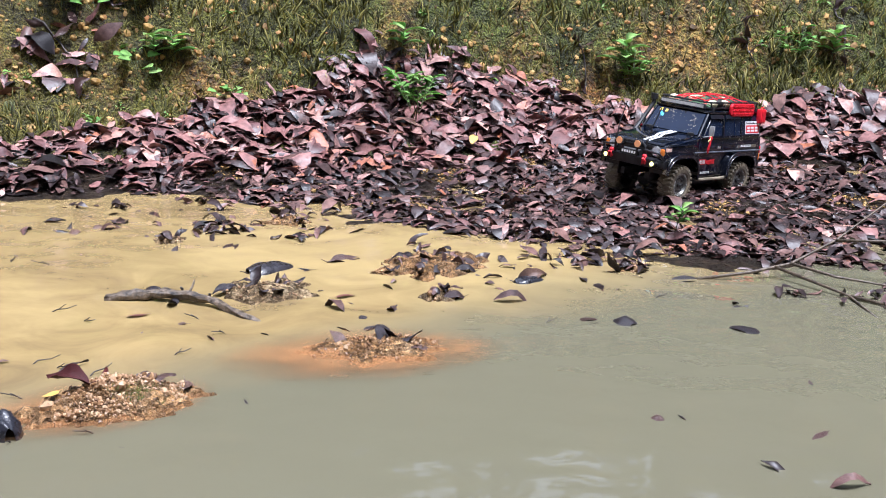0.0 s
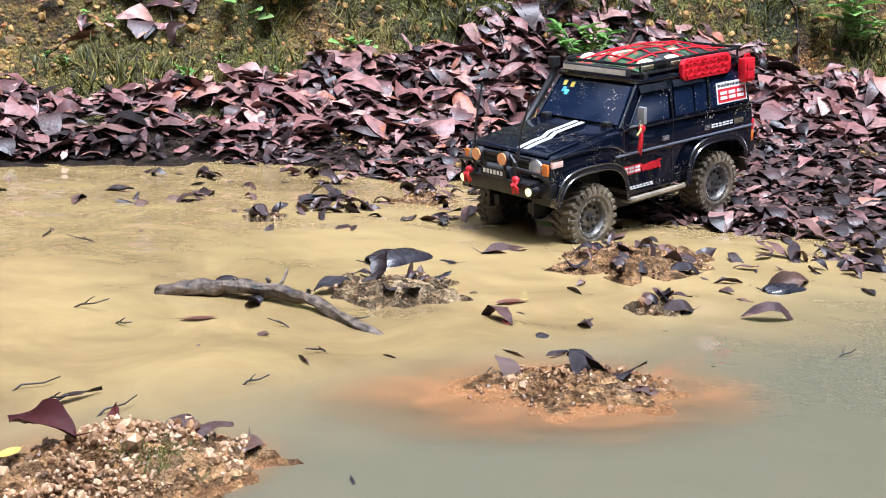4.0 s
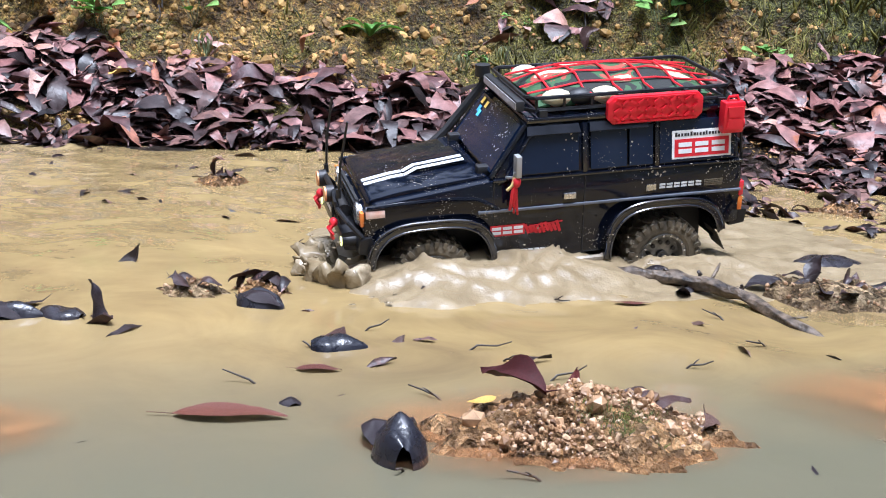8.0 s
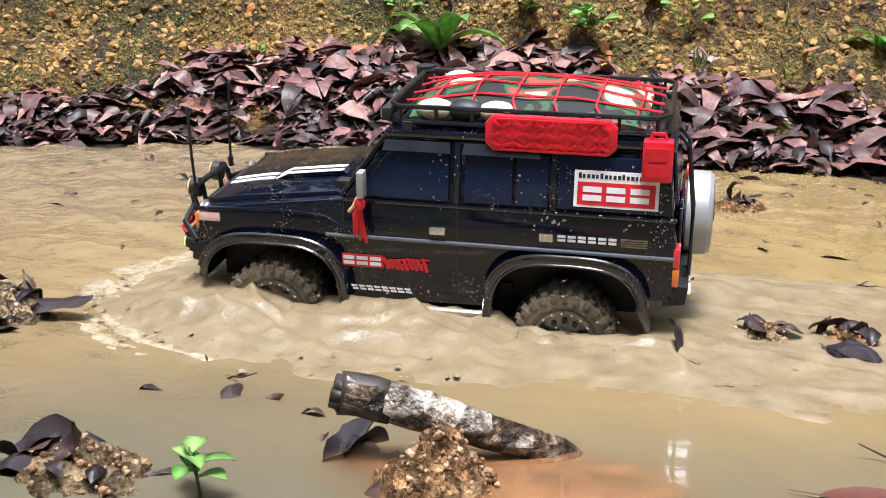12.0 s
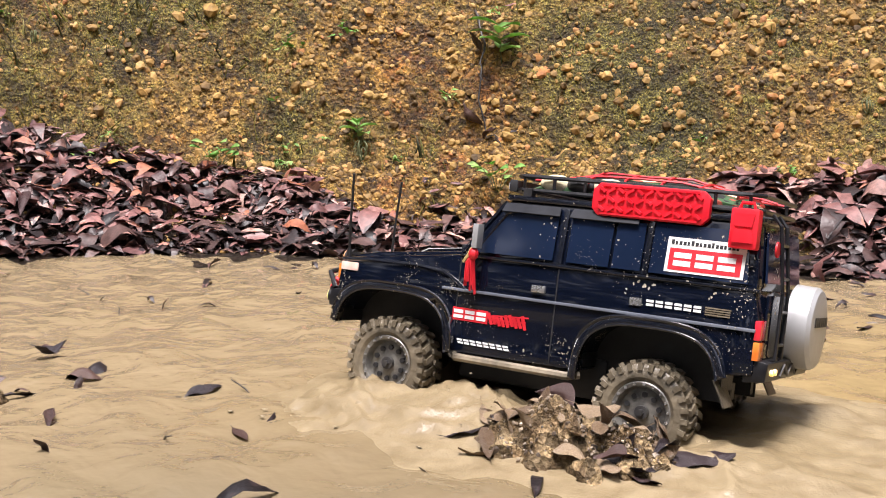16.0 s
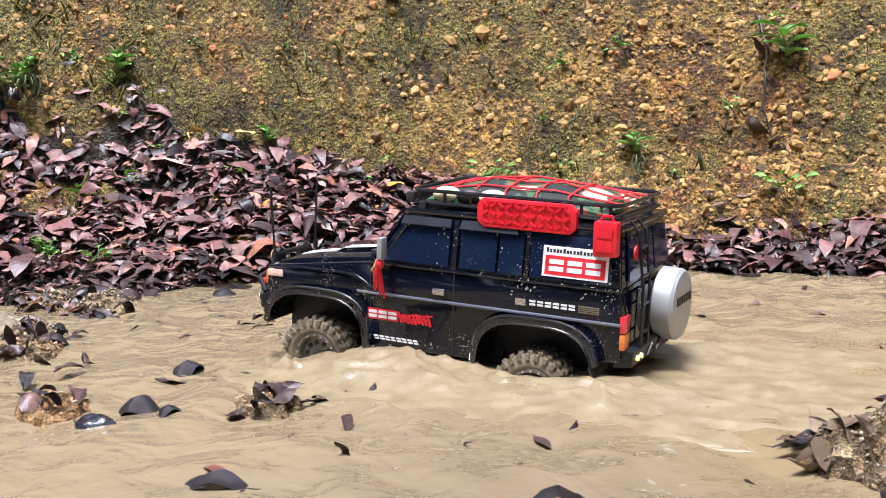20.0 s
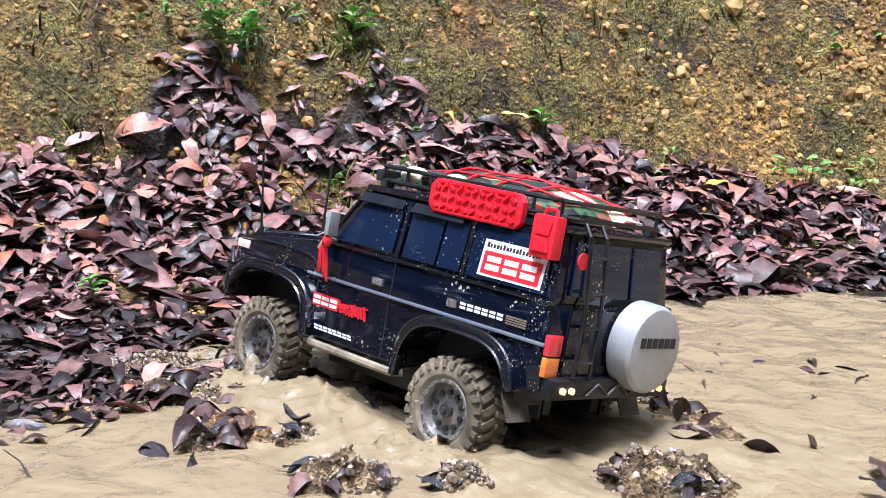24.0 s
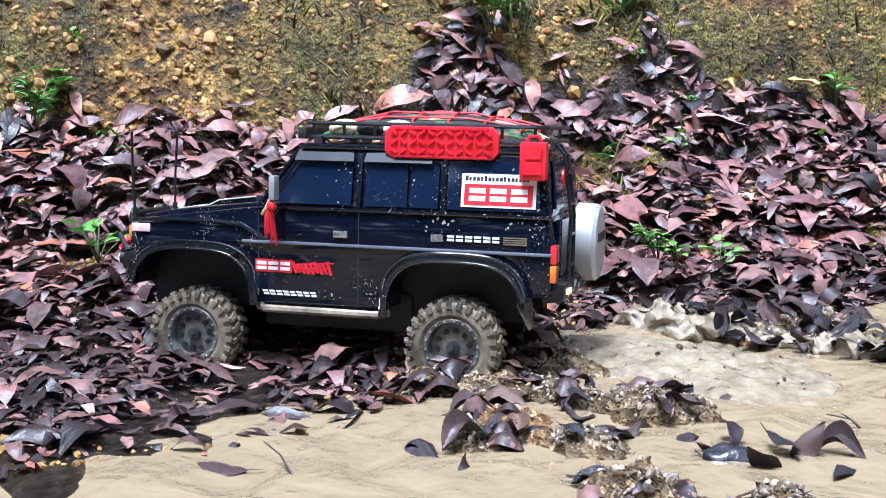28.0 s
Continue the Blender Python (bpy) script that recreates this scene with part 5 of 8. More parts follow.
def build_wheel(car, x, y):
    side = 1 if y > 0 else -1
    wheel = new("wheel", None)
    wheel.parent = car
    tagged(wheel, "muddy off-road wheel with a black lugged tyre")
    wheel.location = (x, y, HUB)
    bm = bmesh.new()
    # tyre carcass as a lathe round the y axis
    prof = [(0.033, -0.019), (0.038, -0.0225), (0.046, -0.0225), (0.052, -0.019), (0.0535, -0.008), (0.0535, 0.008), (0.052, 0.019), (0.046, 0.0225), (0.038, 0.0225), (0.033, 0.019)]
    lathe_y(bm, prof, 40)
    part("tyre", bm, M_RUBBER, wheel)
    bm = bmesh.new()
    for i in range(26):
        a = 2 * math.pi * i / 26
        for s in (-1, 1):
            aa = a + (0.12 if s > 0 else 0.0)
            m = Matrix.Rotation(-aa, 4, "Y") @ Matrix.Translation((0.0535, s * 0.0105, 0)) @ Matrix.Rotation(s * 0.35, 4, "X")
            cube(bm, m, (0.0062, 0.0185, 0.0062))
            m = Matrix.Rotation(-aa, 4, "Y") @ Matrix.Translation((0.0495, s * 0.0215, 0))
            cube(bm, m, (0.008, 0.005, 0.0055))
    part("tread", bm, M_RUBBER, wheel)
    bm = bmesh.new()
    prof = [(0.034, -0.019), (0.0345, 0.019), (0.0325, 0.0205), (0.029, 0.0195), (0.027, 0.015), (0.026, 0.011), (0.012, 0.012), (0.0, 0.0125)]
    lathe_y(bm, [(r, side * d) for r, d in prof], 36)
    rim = part("rim", bm, M_RIM, wheel, "grey beadlock rim with a ring of bolts")
    bm = bmesh.new()
    for i in range(18):
        a = 2 * math.pi * i / 18
        cyl(bm, (0.0308 * math.cos(a), side * 0.0203, 0.0308 * math.sin(a)), (0, 1, 0), 0.0015, 0.003, 6)
    part("bolt_ring", bm, M_CHROME, rim)
    for i in range(10):
        bm = bmesh.new()
        a = 2 * math.pi * i / 10
        cyl(bm, (0.019 * math.cos(a), side * 0.0125, 0.019 * math.sin(a)), (0, 1, 0), 0.0032, 0.003, 8)
        part("rim_hole", bm, M_BLACK, rim)
    bm = bmesh.new()
    cyl(bm, (0, side * 0.014, 0), (0, 1, 0), 0.0075, 0.008, 12)
    cyl(bm, (0, side * 0.0195, 0), (0, 1, 0), 0.0035, 0.006, 6)
    part("hub_cap", bm, M_DARKMETAL, rim)
    return wheel


def side_window(car, pts, s, name="side_window", y0=None):
    """A flush pane on the cabin's slanted side: pts are (x, z)."""
    bm = bmesh.new()
    ring = [(x, s * (cabin_half(z) + 0.0015), z) for x, z in pts]
    slab(bm, ring, (0, s * 0.0022, 0))
    return part(name, bm, M_GLASS, car, "dark tinted glass")


def cabin_half(z):
    return 0.1005 - (z - 0.2) * 0.15


def build_car():
    car = new("rc_offroad_car")
    tagged(car, "black scale off-road car with red boards, splashed with mud", "toy car")
    # lower body with both wheel arches cut out of its side
    prof = [(0.246, 0.112), (0.25, 0.15), (0.248, 0.168), (0.235, 0.181), (0.085, 0.2), (-0.268, 0.2005), (-0.2735, 0.17), (-0.2735, 0.112), (-0.24, 0.108)]
    prof += arch(AXR, 0.072, 0.081, 152, 14, 15)
    prof += [(-0.086, 0.088), (0.082, 0.085)]
    prof += arch(AXF, 0.072, 0.081, 168, 24, 15)
    bm = bmesh.new()
    prism(bm, prof, -HW, HW)
    soften(bm, 0.0045, 35)
    part("body", bm, M_PAINT, car, "glossy black body with mud specks")
    # swage line and body-side strip
    for s in (1, -1):
        bm = bmesh.new()
        box(bm, -0.272, 0.1, s * (HW - 0.001), s * (HW + 0.003), 0.1572, 0.1608)
        soften(bm, 0.001, 30)
        part("side_strip", bm, M_STRIP, car, "body-side strip in a grey paled for its highlight")
        bm = bmesh.new()
        box(bm, -0.272, 0.08, s * (HW - 0.004), s * (HW + 0.0025), 0.1985, 0.2022)
        soften(bm, 0.0014, 30)
        part("belt_rib", bm, M_TRIM, car)
        for x in (-0.046, 0.079):
            bm = bmesh.new()
            box(bm, x - 0.0007, x + 0.0007, s * HW, s * (HW + 0.0008), 0.09, 0.197)
            part("door_gap", bm, M_BLACK, car)
        bm = bmesh.new()
        box(bm, -0.033, -0.016, s * HW, s * (HW + 0.004), 0.168, 0.176)
        soften(bm, 0.001, 30)
        part("door_handle", bm, M_CHROME, car, "silver door handle")
        bm = bmesh.new()
        box(bm, -0.147, -0.133, s * HW, s * (HW + 0.0015), 0.1685, 0.177)
        part("fuel_flap", bm, M_CHROME, car, "small silver plate")
        bm = bmesh.new()
        for k in range(4):
            box(bm, -0.244, -0.217, s * HW, s * (HW + 0.0012), 0.1685 + k * 0.0024, 0.1699 + k * 0.0024)
        part("vent_badge", bm, M_RUBBER, car)
    # cabin: four slanted sides and a roof
    bm = bmesh.new()
    low = [(0.082, 0.199), (-0.269, 0.199)]
    t0, t1, zt = 0.03, -0.262, 0.271
    hb, ht = cabin_half(0.199), cabin_half(zt)
    vs = [bm.verts.new(p) for p in ((low[0][0], -hb, 0.199), (low[0][0], hb, 0.199), (low[1][0], hb, 0.199), (low[1][0], -hb, 0.199),
                                    (t0, -ht, zt), (t0, ht, zt), (t1, ht, zt), (t1, -ht, zt))]
    for q in ((0, 1, 5, 4), (1, 2, 6, 5), (2, 3, 7, 6), (3, 0, 4, 7), (4, 5, 6, 7), (3, 2, 1, 0)):
        bm.faces.new([vs[i] for i in q])
    soften(bm, 0.006, 30)
    part("cabin", bm, M_PAINT, car)
    bm = bmesh.new()
    box(bm, t1 - 0.003, t0 + 0.004, -ht - 0.003, ht + 0.003, 0.2695, 0.2765)
    soften(bm, 0.003, 30)
    part("roof", bm, M_TRIM, car, "black roof skin with drip rails")
    # windscreen
    bm = bmesh.new()
    def wsp(u, v):
        x = 0.0835 + (t0 + 0.0015 - 0.0835) * v
        return (x, u * (0.0915 - 0.011 * v), 0.2 + 0.0715 * v)
    slab(bm, [wsp(-1, 0.09), wsp(1, 0.09), wsp(1, 0.9), wsp(-1, 0.9)], (0.0025, 0, 0.0018))
    ws = part("windscreen", bm, M_GLASS, car, "dark windscreen with small stickers")
    for k, (u, v, m) in enumerate(((-0.55, 0.78, M_STK_Y), (-0.72, 0.66, M_STK_B), (-0.62, 0.6, M_STK_C), (-0.78, 0.8, M_STK_Y))):
        bm = bmesh.new()
        a, b, c = Vector(wsp(u - 0.05, v - 0.05)), Vector(wsp(u + 0.05, v - 0.05)), Vector(wsp(u + 0.05, v + 0.06))
        d = Vector(wsp(u - 0.05, v + 0.06))
        off = Vector((0.0032, 0, 0.0024))
        slab(bm, [tuple(p + off) for p in (a, b, c, d)], (0.0004, 0, 0.0003))
        part("sticker", bm, m, ws, "small coloured sticker")
    for s in (1, -1):
        side_window(car, [(0.0615, 0.206), (-0.036, 0.206), (-0.036, 0.2595), (0.025, 0.2595)], s, "door_window")
        side_window(car, [(-0.053, 0.206), (-0.103, 0.206), (-0.103, 0.2585), (-0.053, 0.2585)], s)
        side_window(car, [(-0.107, 0.206), (-0.14, 0.206), (-0.14, 0.2585), (-0.107, 0.2585)], s)
        side_window(car, [(-0.15, 0.206), (-0.258, 0.206), (-0.253, 0.2605), (-0.15, 0.2605)], s, "quarter_window")
        for x in (-0.045, -0.146):
            bm = bmesh.new()
            slab(bm, [(x - 0.003, s * (cabin_half(0.203) + 0.001), 0.203), (x + 0.003, s * (cabin_half(0.203) + 0.001), 0.203), (x + 0.003, s * (cabin_half(0.266) + 0.001), 0.266), (x - 0.003, s * (cabin_half(0.266) + 0.001), 0.266)], (0, s * 0.0035, 0))
            soften(bm, 0.001, 30)
            part("door_pillar", bm, M_TRIM, car)
        # smoked visors over the windows, and the pillar rail
        for x0, x1 in ((0.033, -0.036), (-0.052, -0.13)):
            bm = bmesh.new()
            y = cabin_half(0.26)
            ring = [(x0, s * (y + 0.001), 0.2655), (x1, s * (y + 0.001), 0.2655), (x1 - 0.002, s * (y + 0.0075), 0.2555), (x0 + 0.002, s * (y + 0.0075), 0.2555)]
            slab(bm, ring, (0, s * 0.0015, 0.0012))
            part("window_visor", bm, M_VISOR, car, "smoked rain visor")
        bm = bmesh.new()
        tube(bm, [(0.0815, s * 0.0965, 0.203), (0.034, s * 0.0885, 0.2675)], 0.0034, 6)
        part("windscreen_pillar", bm, M_TRIM, car)
        bm = bmesh.new()
        tube(bm, [(0.062, s * (cabin_half(0.21) + 0.003), 0.2065), (0.03, s * (cabin_half(0.25) + 0.004), 0.2535), (0.018, s * (cabin_half(0.26) + 0.005), 0.259)], 0.0018, 6)
        part("window_trim", bm, M_TRIM, car)
    # bonnet with raised scoop and two white stripes
    bm = bmesh.new()
    prism(bm, [(0.243, 0.178), (0.238, 0.1842), (0.2, 0.1915), (0.085, 0.2045), (0.083, 0.198)], -0.088, 0.088)
    soften(bm, 0.005, 20)
    hood = part("bonnet", bm, M_PAINT, car, "black bonnet with white stripes")
    bm = bmesh.new()
    prism(bm, [(0.182, 0.192), (0.165, 0.2005), (0.1, 0.2085), (0.092, 0.2035)], -0.034, 0.034)
    soften(bm, 0.003, 30)
    part("bonnet_scoop", bm, M_PAINT, hood)
    for y in (0.012, 0.027):
        bm = bmesh.new()
        slab(bm, [(0.236, y, 0.1848), (0.236, y + 0.009, 0.1848), (0.2, y + 0.009, 0.1917), (0.2, y, 0.1917)], (0, 0, 0.0008))
        slab(bm, [(0.2, y, 0.1917), (0.2, y + 0.009, 0.1917), (0.183, y + 0.009, 0.1937), (0.183, y, 0.1937)], (0, 0, 0.0008))
        slab(bm, [(0.181, y - 0.001, 0.1928), (0.181, y + 0.0075, 0.1928), (0.164, y + 0.0075, 0.2012), (0.164, y - 0.001, 0.2012)], (0.0004, 0, 0.0008))
        slab(bm, [(0.164, y - 0.001, 0.2009), (0.164, y + 0.0075, 0.2009), (0.1, y + 0.0075, 0.2088), (0.1, y - 0.001, 0.2088)], (0, 0, 0.0006))
        part("bonnet_stripe", bm, M_WHITE, hood, "white bonnet stripe")
    for s in (1, -1):
        bm = bmesh.new()
        box(bm, 0.078, 0.094, s * 0.064, s * 0.079, 0.2, 0.2125)
        soften(bm, 0.002, 30)
        part("cowl_vent", bm, M_BLACK, car)
    # grille and lamps
    bm = bmesh.new()
    box(bm, 0.248, 0.252, -0.06, 0.06, 0.143, 0.176)
    for k in range(4):
        box(bm, 0.252, 0.2545, -0.058, 0.058, 0.146 + 0.0075 * k, 0.1495 + 0.0075 * k)
    part("grille", bm, M_BLACK, car, "black slatted grille")
    for s in (1, -1):
        bm = bmesh.new()
        cyl(bm, (0.2515, s * 0.073, 0.162), (1, 0, 0), 0.012, 0.008, 20)
        lamp = part("headlight", bm, M_LENS, car, "clear round headlight")
        bm = bmesh.new()
        ring_x(bm, (0.253, s * 0.073, 0.162), 0.013, 0.0022)
        part("headlight_rim", bm, M_CHROME, lamp)
        bm = bmesh.new()
        box(bm, 0.2485, 0.2535, s * 0.087, s * 0.0995, 0.152, 0.171)
        soften(bm, 0.0015, 30)
        part("indicator", bm, M_ORANGE, car, "orange front indicator")
        bm = bmesh.new()
        box(bm, 0.222, 0.247, s * 0.1, s * 0.1045, 0.164, 0.1745)
        soften(bm, 0.0015, 30)
        part("wing_lamp", bm, M_AMBERCLEAR, car, "pale orange wing lamp")
    # flared arches
    for cx, a0, a1 in ((AXF, 176, 12), (AXR, 165, 2)):
        for s in (1, -1):
            bm = bmesh.new()
            n = 21
            inner, outer = [], []
            for i in range(n):
                a = radians(a0 + (a1 - a0) * i / (n - 1))
                inner.append(squared(cx, 0.0795, 0.0785, a)), outer.append(squared(cx, 0.0875, 0.0865, a))
            for (ax, az), (bx, bz), (cx2, cz2), (dx, dz) in zip(inner, inner[1:], outer[1:], outer):
                slab(bm, [(ax, s * 0.099, az), (bx, s * 0.099, bz), (cx2, s * 0.099, cz2), (dx, s * 0.099, dz)], (0, s * 0.0165, 0))
            bmesh.ops.remove_doubles(bm, verts=bm.verts, dist=0.0004)
            soften(bm, 0.002, 40)
            flare = part("wheel_flare", bm, M_TRIM, car, "wide black wheel-arch flare")
            bm = bmesh.new()
            pts = [(x, s * 0.1155, z) for x, z in inner]
            tube(bm, pts, 0.0016, 5)
            part("flare_edge", bm, M_TRIM, flare)
    # creases pressed into the wings and round the arches
    for s in (1, -1):
        bm = bmesh.new()
        tube(bm, [(0.246, s * (HW - 0.001), 0.1775), (0.2, s * (HW - 0.0005), 0.1805), (0.14, s * (HW - 0.0005), 0.1815), (0.1, s * HW, 0.178), (0.082, s * HW, 0.168), (0.07, s * HW, 0.16)], 0.0028, 6)
        part("wing_crease", bm, M_TRIM, car)
        for cx, a0, a1 in ((AXF, 150, 20), (AXR, 165, 20)):
            bm = bmesh.new()
            tube(bm, [(x, s * (HW + 0.0105), z) for x, z in [squared(cx, 0.0885, 0.0875, radians(a0 + (a1 - a0) * i / 20)) for i in range(21)]], 0.0018, 5)
            part("arch_crease", bm, M_TRIM, car)
    # sliders, chassis, axles
    for s in (1, -1):
        bm = bmesh.new()
        tube(bm, [(0.078, s * 0.1, 0.083), (0.07, s * 0.1085, 0.0805), (-0.072, s * 0.1085, 0.0805), (-0.083, s * 0.1, 0.083)], 0.0048, 8)
        for x in (0.05, 0.0, -0.05):
            tube(bm, [(x, s * 0.1085, 0.0805), (x, s * 0.06, 0.08)], 0.003, 6)
        part("rock_slider", bm, M_MUDDYSTEP, car, "tubular side step coated in pale mud")
        bm = bmesh.new()
        box(bm, -0.24, 0.235, s * 0.035, s * 0.047, 0.078, 0.096)
        part("chassis_rail", bm, M_BLACK, car)
        for x in (AXF, AXR):
            bm = bmesh.new()
            spring(bm, (x + 0.018, s * 0.05, 0.062), (x - 0.004, s * 0.042, 0.118), 0.0075, 7)
            cyl2(bm, (x + 0.018, s * 0.05, 0.062), (x - 0.004, s * 0.042, 0.122), 0.0042, 8)
            part("shock_absorber", bm, M_DARKMETAL, car)
    for x in (AXF, AXR):
        bm = bmesh.new()
        cyl(bm, (x, 0, HUB), (0, 1, 0), 0.0085, 0.16, 12)
        uvball(bm, (x, -0.012, HUB), (0.019, 0.019, 0.019), 12, 8)
        part("axle", bm, M_BLACK, car)
    # gearbox, enlarged with an added block that keeps light from under the floor
    bm = bmesh.new()
    box(bm, -0.1, 0.09, -0.06, 0.06, 0.052, 0.1)
    soften(bm, 0.006, 30)
    cyl2(bm, (AXR, 0, HUB), (-0.05, 0, 0.08), 0.004, 8), cyl2(bm, (AXF, 0, HUB), (0.04, 0, 0.08), 0.004, 8)
    part("gearbox", bm, M_BLACK, car)
    bm = bmesh.new()
    box(bm, -0.25, 0.24, -0.1, 0.1, 0.15, 0.154)
    box(bm, -0.085, 0.082, -0.098, 0.098, 0.089, 0.1)
    part("floor_pan", bm, M_BLACK, car)
    for x in (AXF, AXR):
        for s in (1, -1):
            bm = bmesh.new()
            box(bm, x - 0.079, x + 0.079, s * 0.052, s * 0.055, 0.074, 0.151)
            box(bm, x - 0.08, x - 0.078, s * 0.055, s * 0.1, 0.09, 0.151)
            box(bm, x + 0.078, x + 0.08, s * 0.055, s * 0.1, 0.1, 0.151)
            part("wheel_arch_liner", bm, M_BLACK, car)
    # front bumper with hoop, winch, plate, spot lamps and red straps
    bm = bmesh.new()
    prism(bm, [(0.247, 0.112), (0.273, 0.116), (0.276, 0.14), (0.25, 0.143)], -0.083, 0.083)
    for s in (1, -1):
        prism(bm, [(0.235, 0.114), (0.258, 0.118), (0.256, 0.138), (0.24, 0.141)], s * 0.081, s * 0.108)
    soften(bm, 0.003, 30)
    bumper = part("front_bumper", bm, M_BLACKMETAL, car, "black steel front bumper")
    bm = bmesh.new()
    tube(bm, [(0.268, -0.052, 0.14), (0.277, -0.05, 0.172), (0.277, -0.042, 0.1815), (0.277, 0.042, 0.1815), (0.277, 0.05, 0.172), (0.268, 0.052, 0.14)], 0.0038, 8)
    for s in (1, -1):
        tube(bm, [(0.276, s * 0.05, 0.163), (0.268, s * 0.095, 0.158), (0.252, s * 0.104, 0.14)], 0.0032, 8)
        tube(bm, [(0.272, s * 0.024, 0.141), (0.277, s * 0.024, 0.181)], 0.003, 8)
    part("bull_bar", bm, M_BLACKMETAL, bumper, "tubular black bull bar")
    bm = bmesh.new()
    box(bm, 0.2765, 0.2785, -0.03, 0.03, 0.142, 0.1565)
    plate = part("number_plate", bm, M_BLACK, bumper, "black number plate with illegible characters")
    bm = bmesh.new()
    for k in range(6):
        box(bm, 0.2785, 0.2789, -0.024 + k * 0.0082, -0.0185 + k * 0.0082, 0.146, 0.153)
    part("plate_bars", bm, M_WHITE, plate)
    for s in (1, -1):
        bm = bmesh.new()
        cyl(bm, (0.281, s * 0.031, 0.1765), (1, 0, 0), 0.0115, 0.01, 18)
        spot = part("spot_lamp", bm, M_BLACK, bumper, "round spot lamp with amber cover")
        bm = bmesh.new()
        cyl(bm, (0.2868, s * 0.031, 0.1765), (1, 0, 0), 0.01, 0.003, 18)
        part("spot_cover", bm, M_AMBER, spot)
        bm = bmesh.new()
        cyl(bm, (0.264, s * 0.079, 0.128), (1, 0, 0), 0.0078, 0.022, 14)
        fog = part("fog_lamp", bm, M_BLACK, bumper)
        bm = bmesh.new()
        cyl(bm, (0.2753, s * 0.079, 0.128), (1, 0, 0), 0.0065, 0.002, 14)
        part("fog_lens", bm, M_GLOW_Y, fog, "lit pale yellow fog lamp")
        bm = bmesh.new()
        for k in range(9):
            a = random.uniform(-0.5, 0.5)
            tube(bm, [(0.279, s * 0.056 + random.uniform(-0.006, 0.006), 0.148), (0.286 + random.uniform(-0.002, 0.003), s * 0.056 + a * 0.012, 0.138), (0.283, s * 0.056 + a * 0.02, 0.126 + random.uniform(-0.004, 0.006))], 0.0021, 5)
        uvball(bm, (0.281, s * 0.056, 0.146), (0.006, 0.008, 0.006), 8, 6)
        part("tow_strap", bm, M_RED, bumper, "red knotted tow strap")
    bm = bmesh.new()
    cyl(bm, (0.262, 0, 0.15), (0, 1, 0), 0.009, 0.06, 14)
    part("winch", bm, M_DARKMETAL, bumper)
    # whip aerials on the bull bar
    for s, lean in ((1, 0.02), (-1, -0.015)):
        bm = bmesh.new()
        tube(bm, [(0.272, s * 0.052, 0.18), (0.27, s * (0.054 + lean * 0.3), 0.225), (0.262, s * (0.056 + lean), 0.285)], 0.0017, 6)
        cyl(bm, (0.272, s * 0.052, 0.183), (0, 0, 1), 0.0034, 0.012, 8)
        part("aerial", bm, M_BLACK, car, "thin black whip aerial")
    # snorkel on the far wing
    bm = bmesh.new()
    tube(bm, [(0.12, -0.106, 0.18), (0.088, -0.1095, 0.206), (0.036, -0.102, 0.272), (0.034, -0.102, 0.287)], 0.0065, 8)
    cyl(bm, (0.036, -0.102, 0.293), (0, 0, 1), 0.011, 0.016, 12)
    part("snorkel", bm, M_BLACK, car, "black air-intake snorkel")
    # mirrors with cords
    for s in (1, -1):
        bm = bmesh.new()
        tube(bm, [(0.062, s * 0.1, 0.203), (0.058, s * 0.117, 0.208), (0.056, s * 0.119, 0.216)], 0.002, 6)
        box(bm, 0.0495, 0.0565, s * 0.112, s * 0.1265, 0.21, 0.238)
        soften(bm, 0.0025, 30)
        mirror = part("wing_mirror", bm, M_SILVER, car, "silver wing mirror")
        bm = bmesh.new()
        for k in range(10):
            u, v = random.uniform(-1, 1), random.uniform(-1, 1)
            tube(bm, [(0.055, s * 0.12, 0.207), (0.054 + u * 0.008, s * (0.1225 + 0.003 * v), 0.192), (0.051 + u * 0.013, s * (0.119 + 0.004 * v), 0.164 + 0.009 * v)], 0.0014, 5)
        uvball(bm, (0.055, s * 0.121, 0.203), (0.0065, 0.006, 0.0075), 8, 6)
        part("red_tassel", bm, M_RED, mirror, "red cord tassel")
        bm = bmesh.new()
        tube(bm, [(0.057, s * 0.121, 0.21), (0.061, s * 0.123, 0.2), (0.067, s * 0.121, 0.193)], 0.0022, 5)
        part("yellow_knot", bm, M_STRAW, mirror)
    # roof rack: rails, cross bars, feet, light bar
    rack = new("roof_rack", None)
    rack.parent = car
    tagged(rack, "black tubular roof rack")
    x0, x1, w, zb, zr = 0.03, -0.258, 0.083, 0.284, 0.3
    for z in (zb, zr):
        bm = bmesh.new()
        tube(bm, [(x0 - 0.01, -w, z), (x0, -w + 0.012, z), (x0, w - 0.012, z), (x0 - 0.01, w, z), (x1 + 0.01, w, z), (x1, w - 0.012, z), (x1, -w + 0.012, z), (x1 + 0.01, -w, z), (x0 - 0.01, -w, z)], 0.0026, 6)
        part("rack_rail", bm, M_BLACKMETAL, rack)
    for i in range(8):
        bm = bmesh.new()
        x = x0 - 0.012 + (x1 - x0 + 0.024) * i / 7
        tube(bm, [(x, -w, zb), (x, w, zb)], 0.002, 6)
        for s in (1, -1):
            tube(bm, [(x, s * w, zb), (x, s * w, zr)], 0.002, 6)
        part("rack_bar", bm, M_BLACKMETAL, rack)
    for x in (0.01, -0.12, -0.24):
        for s in (1, -1):
            bm = bmesh.new()
            box(bm, x - 0.005, x + 0.005, s * 0.078, s * 0.09, 0.274, 0.285)
            part("rack_foot", bm, M_BLACK, rack)
    bm = bmesh.new()
